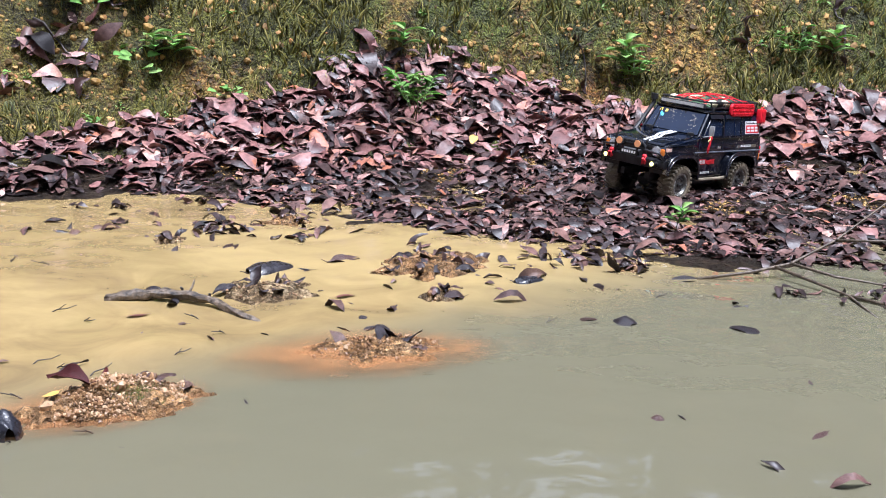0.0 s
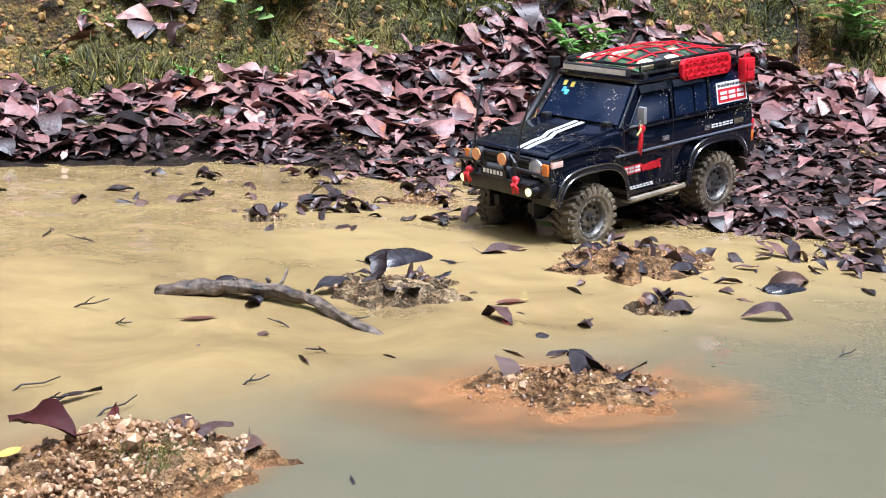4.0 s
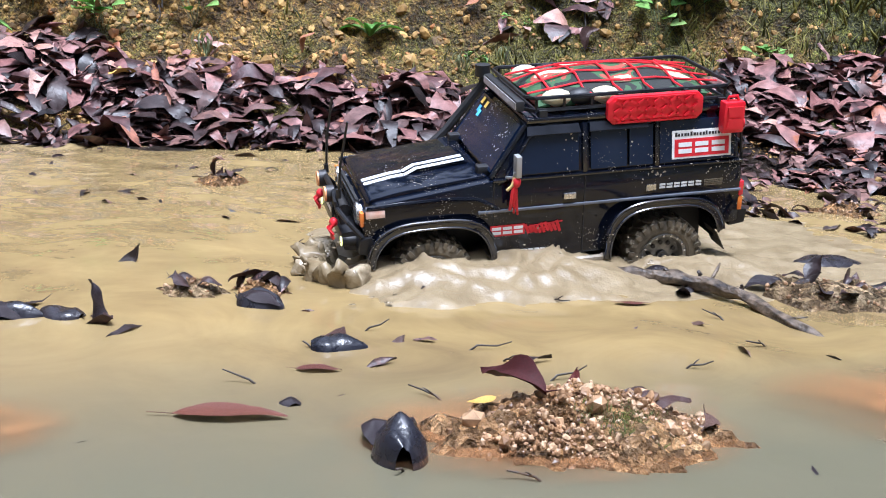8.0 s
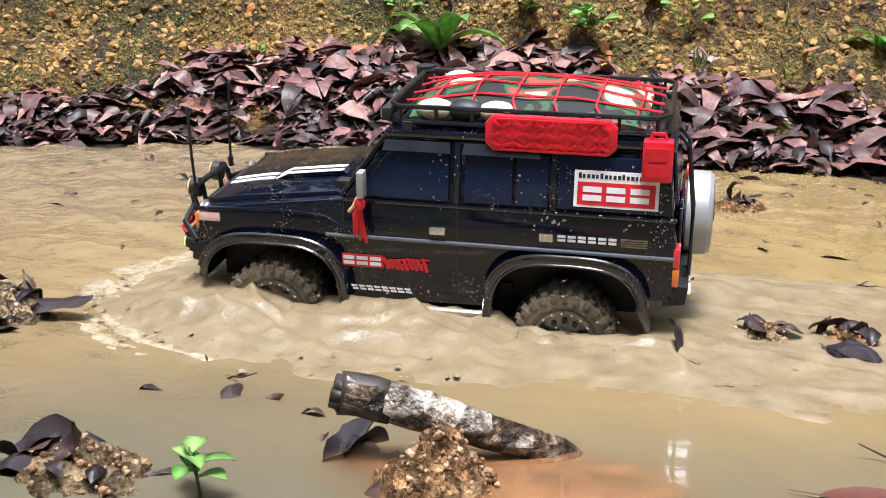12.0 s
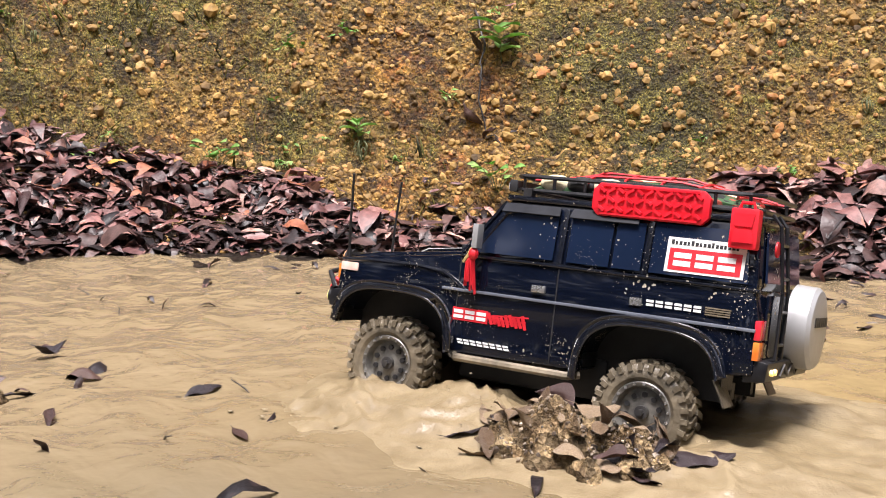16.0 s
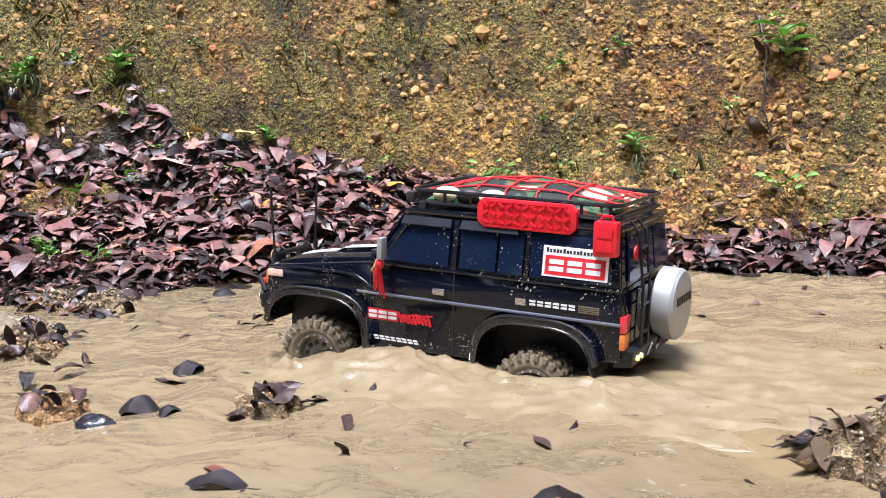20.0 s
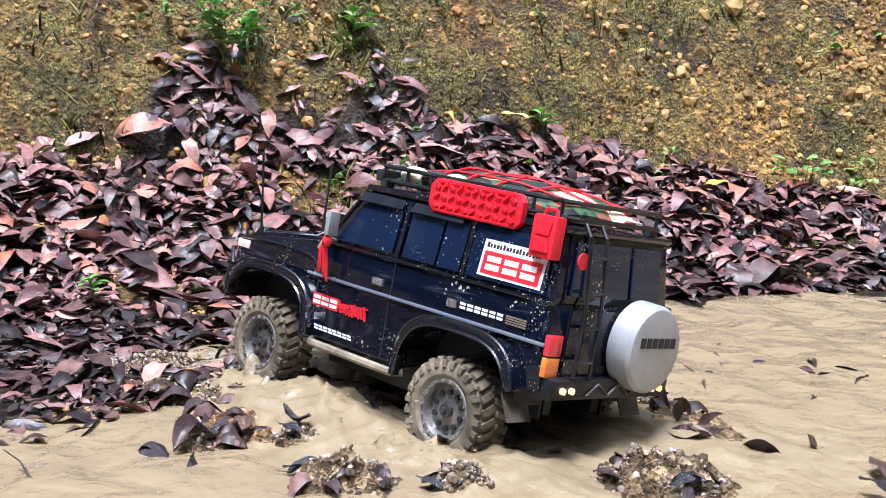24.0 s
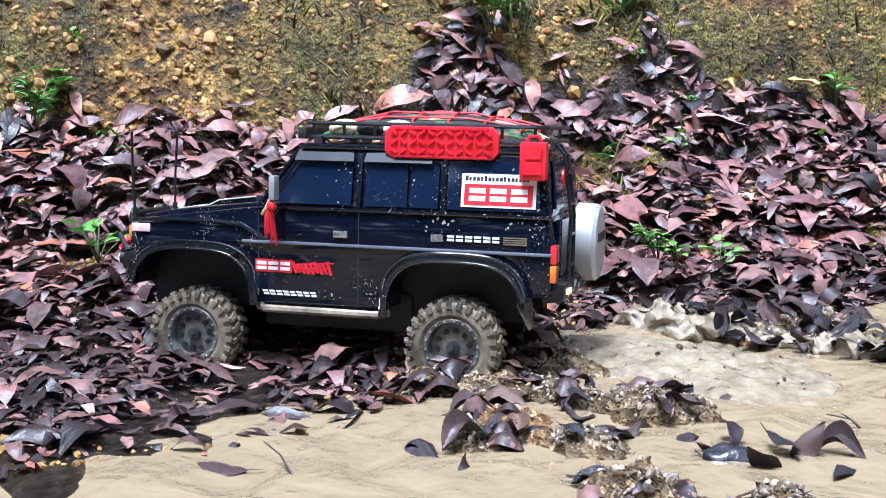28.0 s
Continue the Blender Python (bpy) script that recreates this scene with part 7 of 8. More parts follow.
def build_places():
    rng = random.Random(77)
    for x, y, s in CURLED_LEAVES + CURLED_LEAVES_MORE:
        lay_leaf(x, y, max(s * 1.1, 0.04), rng, M_WETLEAF if rng.random() < 0.75 else M_SODDEN, "wet" if rng.random() < 0.55 else "cap")
    for x, y, s in UPRIGHT_LEAVES:
        lay_leaf(x, y, max(s * 1.3, 0.03), rng, M_SODDEN, "up")
    for x, y, s in FLAT_LEAVES:
        lay_leaf(x, y, max(s * 1.15, 0.045), rng, M_SODDEN if rng.random() < 0.6 else M_WETLEAF, "flat")
    for x, y, s in RED_LEAVES:
        red = lay_leaf(x, y, max(s, 0.05), rng, M_RLEAF, "flat", 0.004, label="rust-red leaf floating flat on the muddy water")
        red.matrix_basis = pose(x, y, 0.003, 0, 0, 12) @ Matrix.Diagonal((max(s, 0.05) * 0.92, max(s, 0.05) * 0.8, 0.012, 1)) @ Matrix.Translation((-0.5, 0, 0))
    for x, y, s in TWIGS + TWIGS_MORE:
        lay_twig(x, y, max(s, 0.035), rng)
    for x, y, s in YELLOW_LEAVES:
        lay_leaf(x, y, s * 1.2, rng, M_YLEAF, "wet", rough_z(x, y) + 0.042, "yellow fallen leaf on the brown litter", "yellow_leaf")
    for x, y, s in ORANGE_LEAVES:
        lay_leaf(x, y, min(s, 0.07) * 0.9, rng, M_OLEAF, "up", rough_z(x, y) + 0.03, "orange-brown leaf standing among the litter", "orange_leaf")
    for i, (x, y, s) in enumerate(CLUMPS):
        h = 0.006 + 0.075 * s
        build_islet(x, y, s * 0.5, s * 0.38, min(h, 0.02), rng.uniform(-0.3, 0.3), rng, M_DARKMUD if i % 2 else M_MUD, "low clump of gravelly mud with dead leaves in the water", int(30 + 400 * s))
        for k in range(3 + int(s * 42)):
            a, u = rng.uniform(0, 6.28), rng.random() ** 0.5
            lay_leaf(x + s * 0.5 * u * math.cos(a), y + s * 0.36 * u * math.sin(a), rng.uniform(0.028, 0.058), rng, M_WETLEAF if rng.random() < 0.75 else M_SODDEN, ("wet", "wet", "wet", "cap", "cap", "up")[rng.randrange(6)], 0.009 + min(h, 0.02) * (1 - u), "dark sodden leaf on a mud clump", heap=k % 3 > 0)
    for fn, rows, k in ((build_seedling, SEEDLINGS, 1.15), (build_clover, CLOVERS, 1.3), (build_bush, BUSHES, 1.2), (build_tuft, TUFTS, 0.75), (build_broad, BROAD_PLANTS, 1.0)):
        for x, y, s in rows:
            fn(x, y, s * k, rng)
    sprout = build_seedling(-0.155, 1.279, 0.05, rng)
    sprout.location.z = 0.0
    tagged(sprout, "fresh green sprout growing out of the puddle")
    # the larger islets
    main = build_islet(0.595, 1.572, 0.122, 0.07, 0.034, 0.28, rng, M_MUD, "gravelly mud islet with moss, pebbles and dead leaves", 2400, True, 1.35)
    build_shoal(main, 0.2, 0.12, -0.03, 0.0)
    low = build_islet(1.03, 1.75, 0.12, 0.072, 0.015, 0.05, rng, M_MUD, "low orange mud islet with leaf scraps", 300, False, 1.5)
    build_shoal(low, 0.27, 0.15, -0.03, -0.02)
    build_islet(-0.72, 1.465, 0.095, 0.06, 0.052, 0.35, rng, M_DARKMUD, "churned mound of wet mud and leaves", 500, False, 1.25, M_GREYPEBBLE)
    build_islet(-0.64, 1.5, 0.055, 0.042, 0.042, 0.3, rng, M_DARKMUD, "churned mound of wet mud and leaves", 200, False, 1.3, M_GREYPEBBLE)
    rng = random.Random(83)
    for k in range(44):
        a, u = rng.uniform(0, 6.28), rng.random() ** 0.5
        lay_leaf(-0.705 + 0.13 * u * math.cos(a), 1.475 + 0.07 * u * math.sin(a) + 0.04 * u * math.cos(a), rng.uniform(0.028, 0.055), rng, (M_WETLEAF, M_MUDLEAF, M_MUDLEAF, M_MUDLEAF)[k % 4], ("wet", "wet", "cap", "up")[rng.randrange(4)], 0.002 + 0.055 * (1 - u ** 1.6), "sodden leaf on the churned mud mound")
    base = build_islet(-0.01, 1.385, 0.045, 0.05, 0.04, 0.4, rng, M_MUD, "small gravel mound under the broken log", 220, False, 1.6)
    build_shoal(base, 0.17, 0.1, 0.05, 0.01)
    for x, y, s, how, z, mat in ((0.425, 1.51, 0.05, "wet", 0.008, M_WETLEAF), (0.532, 1.58, 0.08, "wet", 0.045, M_MAROON), (0.612, 1.59, 0.055, "up", 0.034, M_MAROON),
                                 (0.51, 1.545, 0.03, "flat", 0.034, M_YLEAF), (0.66, 1.6, 0.06, "wet", 0.025, M_WETLEAF), (0.64, 1.63, 0.05, "wet", 0.018, M_SODDEN), (0.7, 1.6, 0.045, "wet", 0.01, M_SODDEN),
                                 (1.04, 1.79, 0.06, "wet", 0.02, M_WETLEAF), (1.08, 1.77, 0.07, "wet", 0.016, M_WETLEAF), (0.97, 1.78, 0.06, "wet", 0.01, M_SODDEN), (1.1, 1.73, 0.05, "cap", 0.006, M_SODDEN),
                                 (-0.59, 1.53, 0.085, "wet", 0.02, M_WETLEAF), (-0.055, 1.75, 0.075, "cap", 0.004, M_WETLEAF), (-0.04, 1.365, 0.06, "cap", 0.004, M_WETLEAF), (-0.113, 1.41, 0.07, "wet", 0.004, M_WETLEAF), (0.2, 1.876, 0.06, "cap", 0.012, M_WETLEAF),
                                 (-1.32, 1.193, 0.06, "cap", 0.004, M_SODDEN), (-1.54, 1.01, 0.07, "cap", 0.005, M_WETLEAF), (-1.37, 0.904, 0.075, "cap", 0.004, M_WETLEAF)):
        lay_leaf(x, y, s, rng, mat, how, z, "curled dark leaf on wet mud")
    build_shell_leaf(0.455, 1.497, 0.075, 0.026, 0.036, 1.75)
    build_shell_leaf(-0.05, 1.752, 0.075, 0.02, 0.02, 0.2)
    build_shell_leaf(0.33, 1.748, 0.06, 0.02, 0.017, 0.3)
    build_shell_leaf(0.2, 1.876, 0.06, 0.024, 0.022, -0.2)
    build_shell_leaf(-1.311, 0.843, 0.05, 0.022, 0.017, 0.9)
    build_shell_leaf(-1.961, 0.572, 0.055, 0.02, 0.018, 0.8)
    build_shell_leaf(0.906, 2.316, 0.11, 0.04, 0.02, 0.4)
    build_shell_leaf(0.0, 1.775, 0.06, 0.022, 0.014, 2.9)
    build_shell_leaf(1.434, 2.136, 0.07, 0.024, 0.014, 0.2)
    for x, y, s in ((-2.3, 0.47, 0.14), (-2.22, 0.55, 0.1), (-2.13, 0.61, 0.12), (-2.07, 0.48, 0.08), (-2.12, 0.4, 0.06), (-1.92, 0.44, 0.1), (-1.84, 0.52, 0.07), (-1.73, 0.675, 0.13), (-2.26, 1.02, 0.15), (-1.97, 0.86, 0.1), (-2.34, 0.95, 0.16), (-2.38, 1.06, 0.1)):
        build_islet(x, y, s * 0.55, s * 0.36, 0.008 + 0.09 * s + (0.012 if x > -2.0 else 0.0), 0.6, rng, M_DARKMUD, "heap of gravel and sodden leaves at the water's edge", int(2600 * s), False, 1.35, M_GREYPEBBLE)
        for k in range(int(70 * s)):
            a, u = rng.uniform(0, 6.28), rng.random() ** 0.5
            lay_leaf(x + s * 0.6 * u * math.cos(a), y + s * 0.45 * u * math.sin(a), rng.uniform(0.03, 0.055), rng, M_WETLEAF if k % 4 else M_GLOSSLEAF, ("wet", "cap", "wet")[k % 3], 0.004 + (0.016 + 0.08 * s) * (1 - u), "dark sodden leaf on a gravel heap", heap=k % 3 > 0)
    for x, y, s, how in ((-2.18, 0.42, 0.06, "wet"), (-1.93, 0.6, 0.055, "up"), (-1.89, 0.64, 0.055, "wet"), (-2.06, 0.5, 0.06, "cap"), (-2.13, 0.34, 0.05, "wet"), (-2.07, 0.62, 0.045, "up"), (-1.85, 0.67, 0.05, "wet"), (-2.05, 0.35, 0.03, "up"), (-1.5, 0.975, 0.05, "wet"),
                         (-1.28, 1.0, 0.05, "wet"), (-1.02, 0.9, 0.09, "flat"), (1.66, 2.18, 0.07, "up"), (1.45, 1.84, 0.07, "flat"), (1.11, 1.99, 0.05, "wet"), (0.6, 2.02, 0.06, "flat"), (0.05, 1.757, 0.06, "up"), (0.875, 2.66, 0.05, "up"), (-0.1, 1.417, 0.06, "wet")):
        lay_leaf(x, y, s, rng, M_WETLEAF, how)
    for x, y, rx, ry, turn in ((-2.27, 0.75, 0.2, 0.12, 0.5), (-2.43, 0.585, 0.12, 0.075, 0.8)):
        build_islet(x, y, rx, ry, 0.011, turn, rng, M_SLURRY, "smooth wet slurry churned up by the wheels", 60, False, 1.3, M_GREYPEBBLE)
    for x, y, s in ((-2.44, 0.485, 0.15), (-2.33, 0.6, 0.12)):
        build_islet(x, y, s * 0.55, s * 0.36, 0.024, 0.6, rng, M_DARKMUD, "heap of gravel and sodden leaves at the water's edge", int(3600 * s), False, 1.3, M_GREYPEBBLE)
    for x, y, s in ((-1.95, 0.62, 0.06), (-1.92, 0.66, 0.05), (-2.0, 0.6, 0.05), (-1.61, 0.86, 0.055), (-1.58, 0.8, 0.05), (-1.45, 1.2, 0.06)):
        lay_leaf(x, y, s, rng, M_WETLEAF, "wet", 0.012)
    # curved stick and broken log
    stick = sit("stick", 0.72, 2.06, "bent brown stick half sunk in the muddy water", "stick", "", 0.0)
    bm = bmesh.new()
    pts = [(0.571, 2.148, -0.004), (0.613, 2.135, 0.008), (0.672, 2.12, 0.014), (0.724, 2.101, 0.015), (0.774, 2.056, 0.01), (0.822, 1.979, 0.002), (0.869, 1.936, -0.012)]
    tube(bm, [(x - 0.72, y - 2.06, z) for x, y, z in pts], 0.0125, 12, 0.0065)
    bmesh.ops.subdivide_edges(bm, edges=bm.edges, cuts=3, use_grid_fill=True)
    bumpy(bm, 0.0055, 60)
    bumpy(bm, 0.0028, 170)
    smooth(part("stem", bm, M_STICK, stick))
    for k, (x, y, z) in enumerate(((-0.05, 0.058, 0.022), (-0.01, 0.05, 0.024), (0.04, 0.01, 0.02))):
        bm = bmesh.new()
        tube(bm, [(x, y, z - 0.012), (x + 0.004, y + 0.002, z), (x + 0.003 * (k - 1), y + 0.002, z + 0.004)], 0.0042, 6, 0.0024)
        smooth(part("knot", bm, M_TWIG, stick))
    bm = bmesh.new()
    tube(bm, [(0.005, 0.04, 0.016), (0.015, 0.06, 0.03), (0.018, 0.07, 0.036)], 0.003, 6, 0.0015)
    smooth(part("side_shoot", bm, M_STICK, stick))
    lay_leaf(0.66, 2.13, 0.05, rng, M_WETLEAF, "cap", 0.02, "dark leaf caught on the bent stick")
    lay_leaf(0.7, 2.09, 0.06, rng, M_WETLEAF, "wet", 0.006, "dark leaf caught on the bent stick")
    log = sit("broken_log", -0.02, 1.44, "broken pale-barked log leaning on a gravel mound", "log", "", 0.0)
    bm = bmesh.new()
    pts = [(-0.097, 1.379, 0.06), (-0.07, 1.396, 0.054), (-0.05, 1.408, 0.047), (-0.025, 1.425, 0.038), (-0.002, 1.442, 0.028), (0.02, 1.465, 0.016), (0.04, 1.489, 0.002), (0.06, 1.525, -0.03)]
    tube(bm, [(x + 0.02, y - 1.44, z) for x, y, z in pts], 0.0165, 16, 0.0125)
    bumpy(bm, 0.0024, 45)
    smooth(part("trunk", bm, M_BARK, log))
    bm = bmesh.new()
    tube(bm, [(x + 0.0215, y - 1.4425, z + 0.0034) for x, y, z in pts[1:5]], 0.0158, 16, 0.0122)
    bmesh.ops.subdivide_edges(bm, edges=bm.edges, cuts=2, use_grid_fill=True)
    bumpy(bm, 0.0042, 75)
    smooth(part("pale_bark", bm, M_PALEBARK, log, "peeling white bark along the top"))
    bm = bmesh.new()
    for k in range(9):
        a = 0.7 * k
        tube(bm, [(-0.07 + 0.004 * math.cos(a), -0.056 + 0.008 * math.sin(a), 0.058 + 0.009 * math.cos(a)), (-0.08 - 0.004 * rng.random(), -0.063 + 0.009 * math.sin(a), 0.061 + 0.01 * math.cos(a))], 0.0075, 6, 0.0055)
    smooth(part("splintered_end", bm, M_TWIG, log))
    bm = bmesh.new()
    tube(bm, [(-0.079, -0.063, 0.0612), (-0.068, -0.055, 0.059), (-0.056, -0.048, 0.0565), (-0.046, -0.041, 0.0535)], 0.0178, 16, 0.0166)
    bumpy(bm, 0.004, 70)
    smooth(part("rotten_bark", bm, M_TWIG, log, "dark rotten bark round the broken end"))
    # bare branch reaching over the water beside the start
    branch = sit("bare_branch", 2.02, 2.08, "bare forked branch lying over the water's edge", "branch", "", 0.0)
    for run in ([(1.804, 2.094, 0.0), (1.921, 2.076, 0.015), (2.019, 2.08, 0.03), (2.122, 2.075, 0.08), (2.267, 2.117, 0.15), (2.42, 2.2, 0.2)], [(2.019, 2.08, 0.03), (2.077, 1.993, 0.02), (2.144, 1.914, 0.02), (2.26, 1.86, 0.03)],
                [(2.122, 2.075, 0.08), (2.2, 2.01, 0.09), (2.3, 1.98, 0.11)], [(1.98, 2.08, 0.025), (2.05, 1.9, 0.006), (2.02, 1.72, -0.004)], [(2.05, 1.9, 0.006), (2.12, 1.78, 0.004), (2.13, 1.68, -0.004)]):
        bm = bmesh.new()
        tube(bm, [(x - 2.02, y - 2.08, z) for x, y, z in run], 0.0042, 6, 0.0015)
        bumpy(bm, 0.001, 60)
        smooth(part("limb", bm, M_STICK, branch))


ROOTS = [((0.33, 3.79, 0.012), (0.44, 3.74, 0.02), (0.5, 3.64, 0.012)), ((-2.34, 2.75, 0.01), (-2.25, 2.71, 0.02), (-2.2, 2.65, 0.012), (-2.1, 2.64, 0.01)),
         ((-1.11, 3.32, 0.01), (-1.08, 3.28, 0.022), (-1.05, 3.2, 0.012)), ((2.2, 3.95, 0.01), (2.23, 3.9, 0.02), (2.2, 3.82, 0.012)),
         ((2.9, 3.96, 0.01), (2.88, 3.9, 0.025), (2.92, 3.82, 0.01)), ((-0.55, 3.5, 0.01), (-0.6, 3.44, 0.022), (-0.58, 3.35, 0.012)), ((3.28, 3.98, 0.01), (3.3, 3.92, 0.025), (3.27, 3.84, 0.01))]


def build_roots():
    """Dark roots and creeper stems hanging down the bank, with dead leaves caught on them."""
    rng = random.Random(83)
    for run in ROOTS:
        x0, y0, _ = run[0]
        root = sit("hanging_root", x0, y0, "dark root hanging down the clay bank", "root", "roots on the bank", rough_z(x0, y0))
        base = root.location.copy()
        pts = []
        for (ax, ay, ah), (bx, by, bh) in zip(run, run[1:]):
            for i in range(5):
                u = i / 5
                x, y = ax + (bx - ax) * u + rng.gauss(0, 0.004), ay + (by - ay) * u + rng.gauss(0, 0.004)
                pts.append(Vector((x, y, rough_z(x, y) + ah + (bh - ah) * u)) - base)
        bm = bmesh.new()
        tube(bm, pts, 0.0042, 7, 0.0014)
        bumpy(bm, 0.004, 70)
        smooth(part("stem", bm, M_TWIG, root))
        for k in range(3):
            p = pts[rng.randrange(2, len(pts))]
            bm = bmesh.new()
            tube(bm, [p, p + Vector((rng.gauss(0, 0.02), rng.gauss(-0.01, 0.01), -0.02)), p + Vector((rng.gauss(0, 0.035), rng.gauss(-0.015, 0.015), -0.05))], 0.0018, 5, 0.0008)
            smooth(part("rootlet", bm, M_TWIG, root))
        for k in range(4):
            p = base + pts[rng.randrange(len(pts))]
            lay_leaf(p.x, p.y - 0.01, rng.uniform(0.045, 0.085), rng, M_SODDEN, "up", p.z, "dead leaf caught on a hanging root")


def bumpy(bm, amount, scale):
    for v in bm.verts:
        v.co += Vector((noise.noise(v.co * scale), noise.noise(v.co * scale + Vector((9, 0, 0))), noise.noise(v.co * scale + Vector((0, 9, 0))))) * amount


# ---- churned water round the car: rigid crests that travel with it ----
def crest(bm, pts, width, height, rng, lean=0.0):
    """A ragged ridge of water along pts, its foot sunk below the surface."""
    rows, n = [], 7
    for i, p in enumerate(pts):
        a, b = pts[max(i - 1, 0)], pts[min(i + 1, len(pts) - 1)]
        d = (Vector((b[0], b[1], 0)) - Vector((a[0], a[1], 0))).normalized()
        side = Vector((-d.y, d.x, 0))
        fade = math.sin(math.pi * (i + 0.35) / (len(pts) - 0.3))
        row = []
        for k in range(n):
            u = 2 * k / (n - 1) - 1
            h = height * fade * (1 - u * u) * (0.55 + 0.9 * abs(noise.noise(Vector((p[0] * 38, p[1] * 38, k * 0.7)))))
            o = side * width * (u + lean * (1 - u * u) * 0.6) * (0.5 + 0.5 * fade)
            row.append(bm.verts.new((p[0] + o.x + rng.gauss(0, width * 0.08), p[1] + o.y + rng.gauss(0, width * 0.08), h - 0.006 + (0 if 0 < k < n - 1 else -0.012))))
        rows.append(row)
    for a, b in zip(rows, rows[1:]):
        for k in range(n - 1):
            bm.faces.new((a[k], b[k], b[k + 1], a[k + 1]))
    bm.faces.new(rows[0]), bm.faces.new(rows[-1][::-1])
    foot = [r[0] for r in rows] + [r[-1] for r in rows[::-1]]
    bm.faces.new(foot)


def arc(cx, cy, rx, ry, a0, a1, n):
    return [(cx + rx * math.cos(radians(a0 + (a1 - a0) * i / (n - 1))), cy + ry * math.sin(radians(a0 + (a1 - a0) * i / (n - 1)))) for i in range(n)]


def churned(bm, x0, x1, half, swell, n=170, m=110, pile=None):
    """A tongue of lumpy water: flush with the surface at its rim, raised and streaked inside."""
    g = []
    for i in range(n + 1):
        u = i / n
        row = []
        for j in range(m + 1):
            v = 2 * j / m - 1
            wide = half(u)
            x, y = x0 + (x1 - x0) * u, v * wide
            edge = min(1.0, 5 * u, 5 * (1 - u), 3.2 * (1 - abs(v)))
            warp = 0.03 * noise.noise(Vector((x * 9, y * 9, 4)))
            lump = 0.9 * (1 - abs(noise.noise(Vector((x * 9 + warp * 40, y * 19, 1.7))))) ** 3 + 0.5 * (1 - abs(noise.noise(Vector((x * 24, y * 40 + warp * 60, 8))))) ** 3 + 0.35 * noise.noise(Vector((x * 15, y * 26, 2))) - 0.55
            row.append(bm.verts.new((x + 0.008 * noise.noise(Vector((y * 20, x * 20, 9))), y, -0.004 + edge * (0.004 + swell * (0.5 + 0.9 * lump) + (pile(x, y) * (0.8 + 0.2 * lump + 0.12 * abs(noise.noise(Vector((x * 26, y * 34, 5))))) if pile else 0.0)))))
        g.append(row)
    for i in range(n):
        for j in range(m):
            bm.faces.new((g[i][j], g[i + 1][j], g[i + 1][j + 1], g[i][j + 1]))
    rim = [g[i][0] for i in range(n + 1)] + [g[n][j] for j in range(1, m + 1)] + [g[i][m] for i in range(n - 1, -1, -1)] + [g[0][j] for j in range(m - 1, 0, -1)]
    low = [bm.verts.new((v.co.x, v.co.y, -0.012)) for v in rim]
    for i in range(len(rim)):
        j = (i + 1) % len(rim)
        bm.faces.new((rim[i], rim[j], low[j], low[i]))
    bm.faces.new(low[::-1])


def foam_blob(rng):
    bm = bmesh.new()
    bmesh.ops.create_icosphere(bm, subdivisions=2, radius=1)
    o = Vector((rng.uniform(0, 50), 0, 0))
    for v in bm.verts:
        v.co *= 0.75 + 0.7 * noise.noise(v.co * 1.6 + o)
        v.co.z *= 0.26
    me = bpy.data.meshes.new("foam_fleck")
    bm.to_mesh(me)
    bm.free()
    me.materials.append(M_FOAM)
    me.polygons.foreach_set("use_smooth", [True] * len(me.polygons))
    return me


def build_wake():
    rng = random.Random(3)
    wake = new("wake")
    tagged(wake, "churned muddy water trailing round the driving car", "splash")
    bm = bmesh.new()
    churned(bm, 0.33, -0.66, lambda u: 0.17 + 0.13 * math.sin(math.pi * min(1, u * 0.9)) + 0.02 * math.sin(9 * u), 0.007, pile=lambda x, y: 0.034 * math.exp(-((abs(y) - 0.12) / 0.065) ** 2) * (0.7 + 0.3 * math.sin(x * 17 + 1)) * math.exp(-((x + 0.02) / 0.3) ** 4))
    smooth(part("churned_water", bm, M_SPLASH, wake))
    for s in (1, -1):
        bm = bmesh.new()
        crest(bm, [(0.13 - 0.012 * i, s * (0.128 + 0.012 * math.sin(i * 0.9))) for i in range(28)], 0.03, 0.024, rng)
        smooth(part("side_wave", bm, M_SPLASH, wake))
        bm = bmesh.new()
        crest(bm, [(-0.12 - 0.014 * i, s * (0.15 + 0.005 * i + 0.012 * math.sin(i * 0.7))) for i in range(30)], 0.034, 0.011, rng)
        smooth(part("stern_wave", bm, M_SPLASH, wake))
    for x in (AXF, AXR):
        for s in (1, -1):
            bm = bmesh.new()
            crest(bm, arc(x, s * 0.1, 0.074, 0.05, 0 if s > 0 else 360, 180, 40), 0.026, 0.032, rng, -0.2)
            smooth(part("wheel_splash", bm, M_SPLASH, wake))
    blobs = [foam_blob(rng) for _ in range(6)]
    for _ in range(30):
        o = new("foam_fleck", blobs[rng.randrange(6)])
        o.parent = wake
        r = rng.uniform(0.0012, 0.0035)
        o.location = (rng.uniform(-0.5, 0.3), rng.choice((-1, 1)) * rng.uniform(0.13, 0.24), 0.004)
        o.scale = (r * rng.uniform(1, 2.2), r, r)
        o.rotation_euler = (0, 0, rng.uniform(-0.5, 0.5))
    return wake


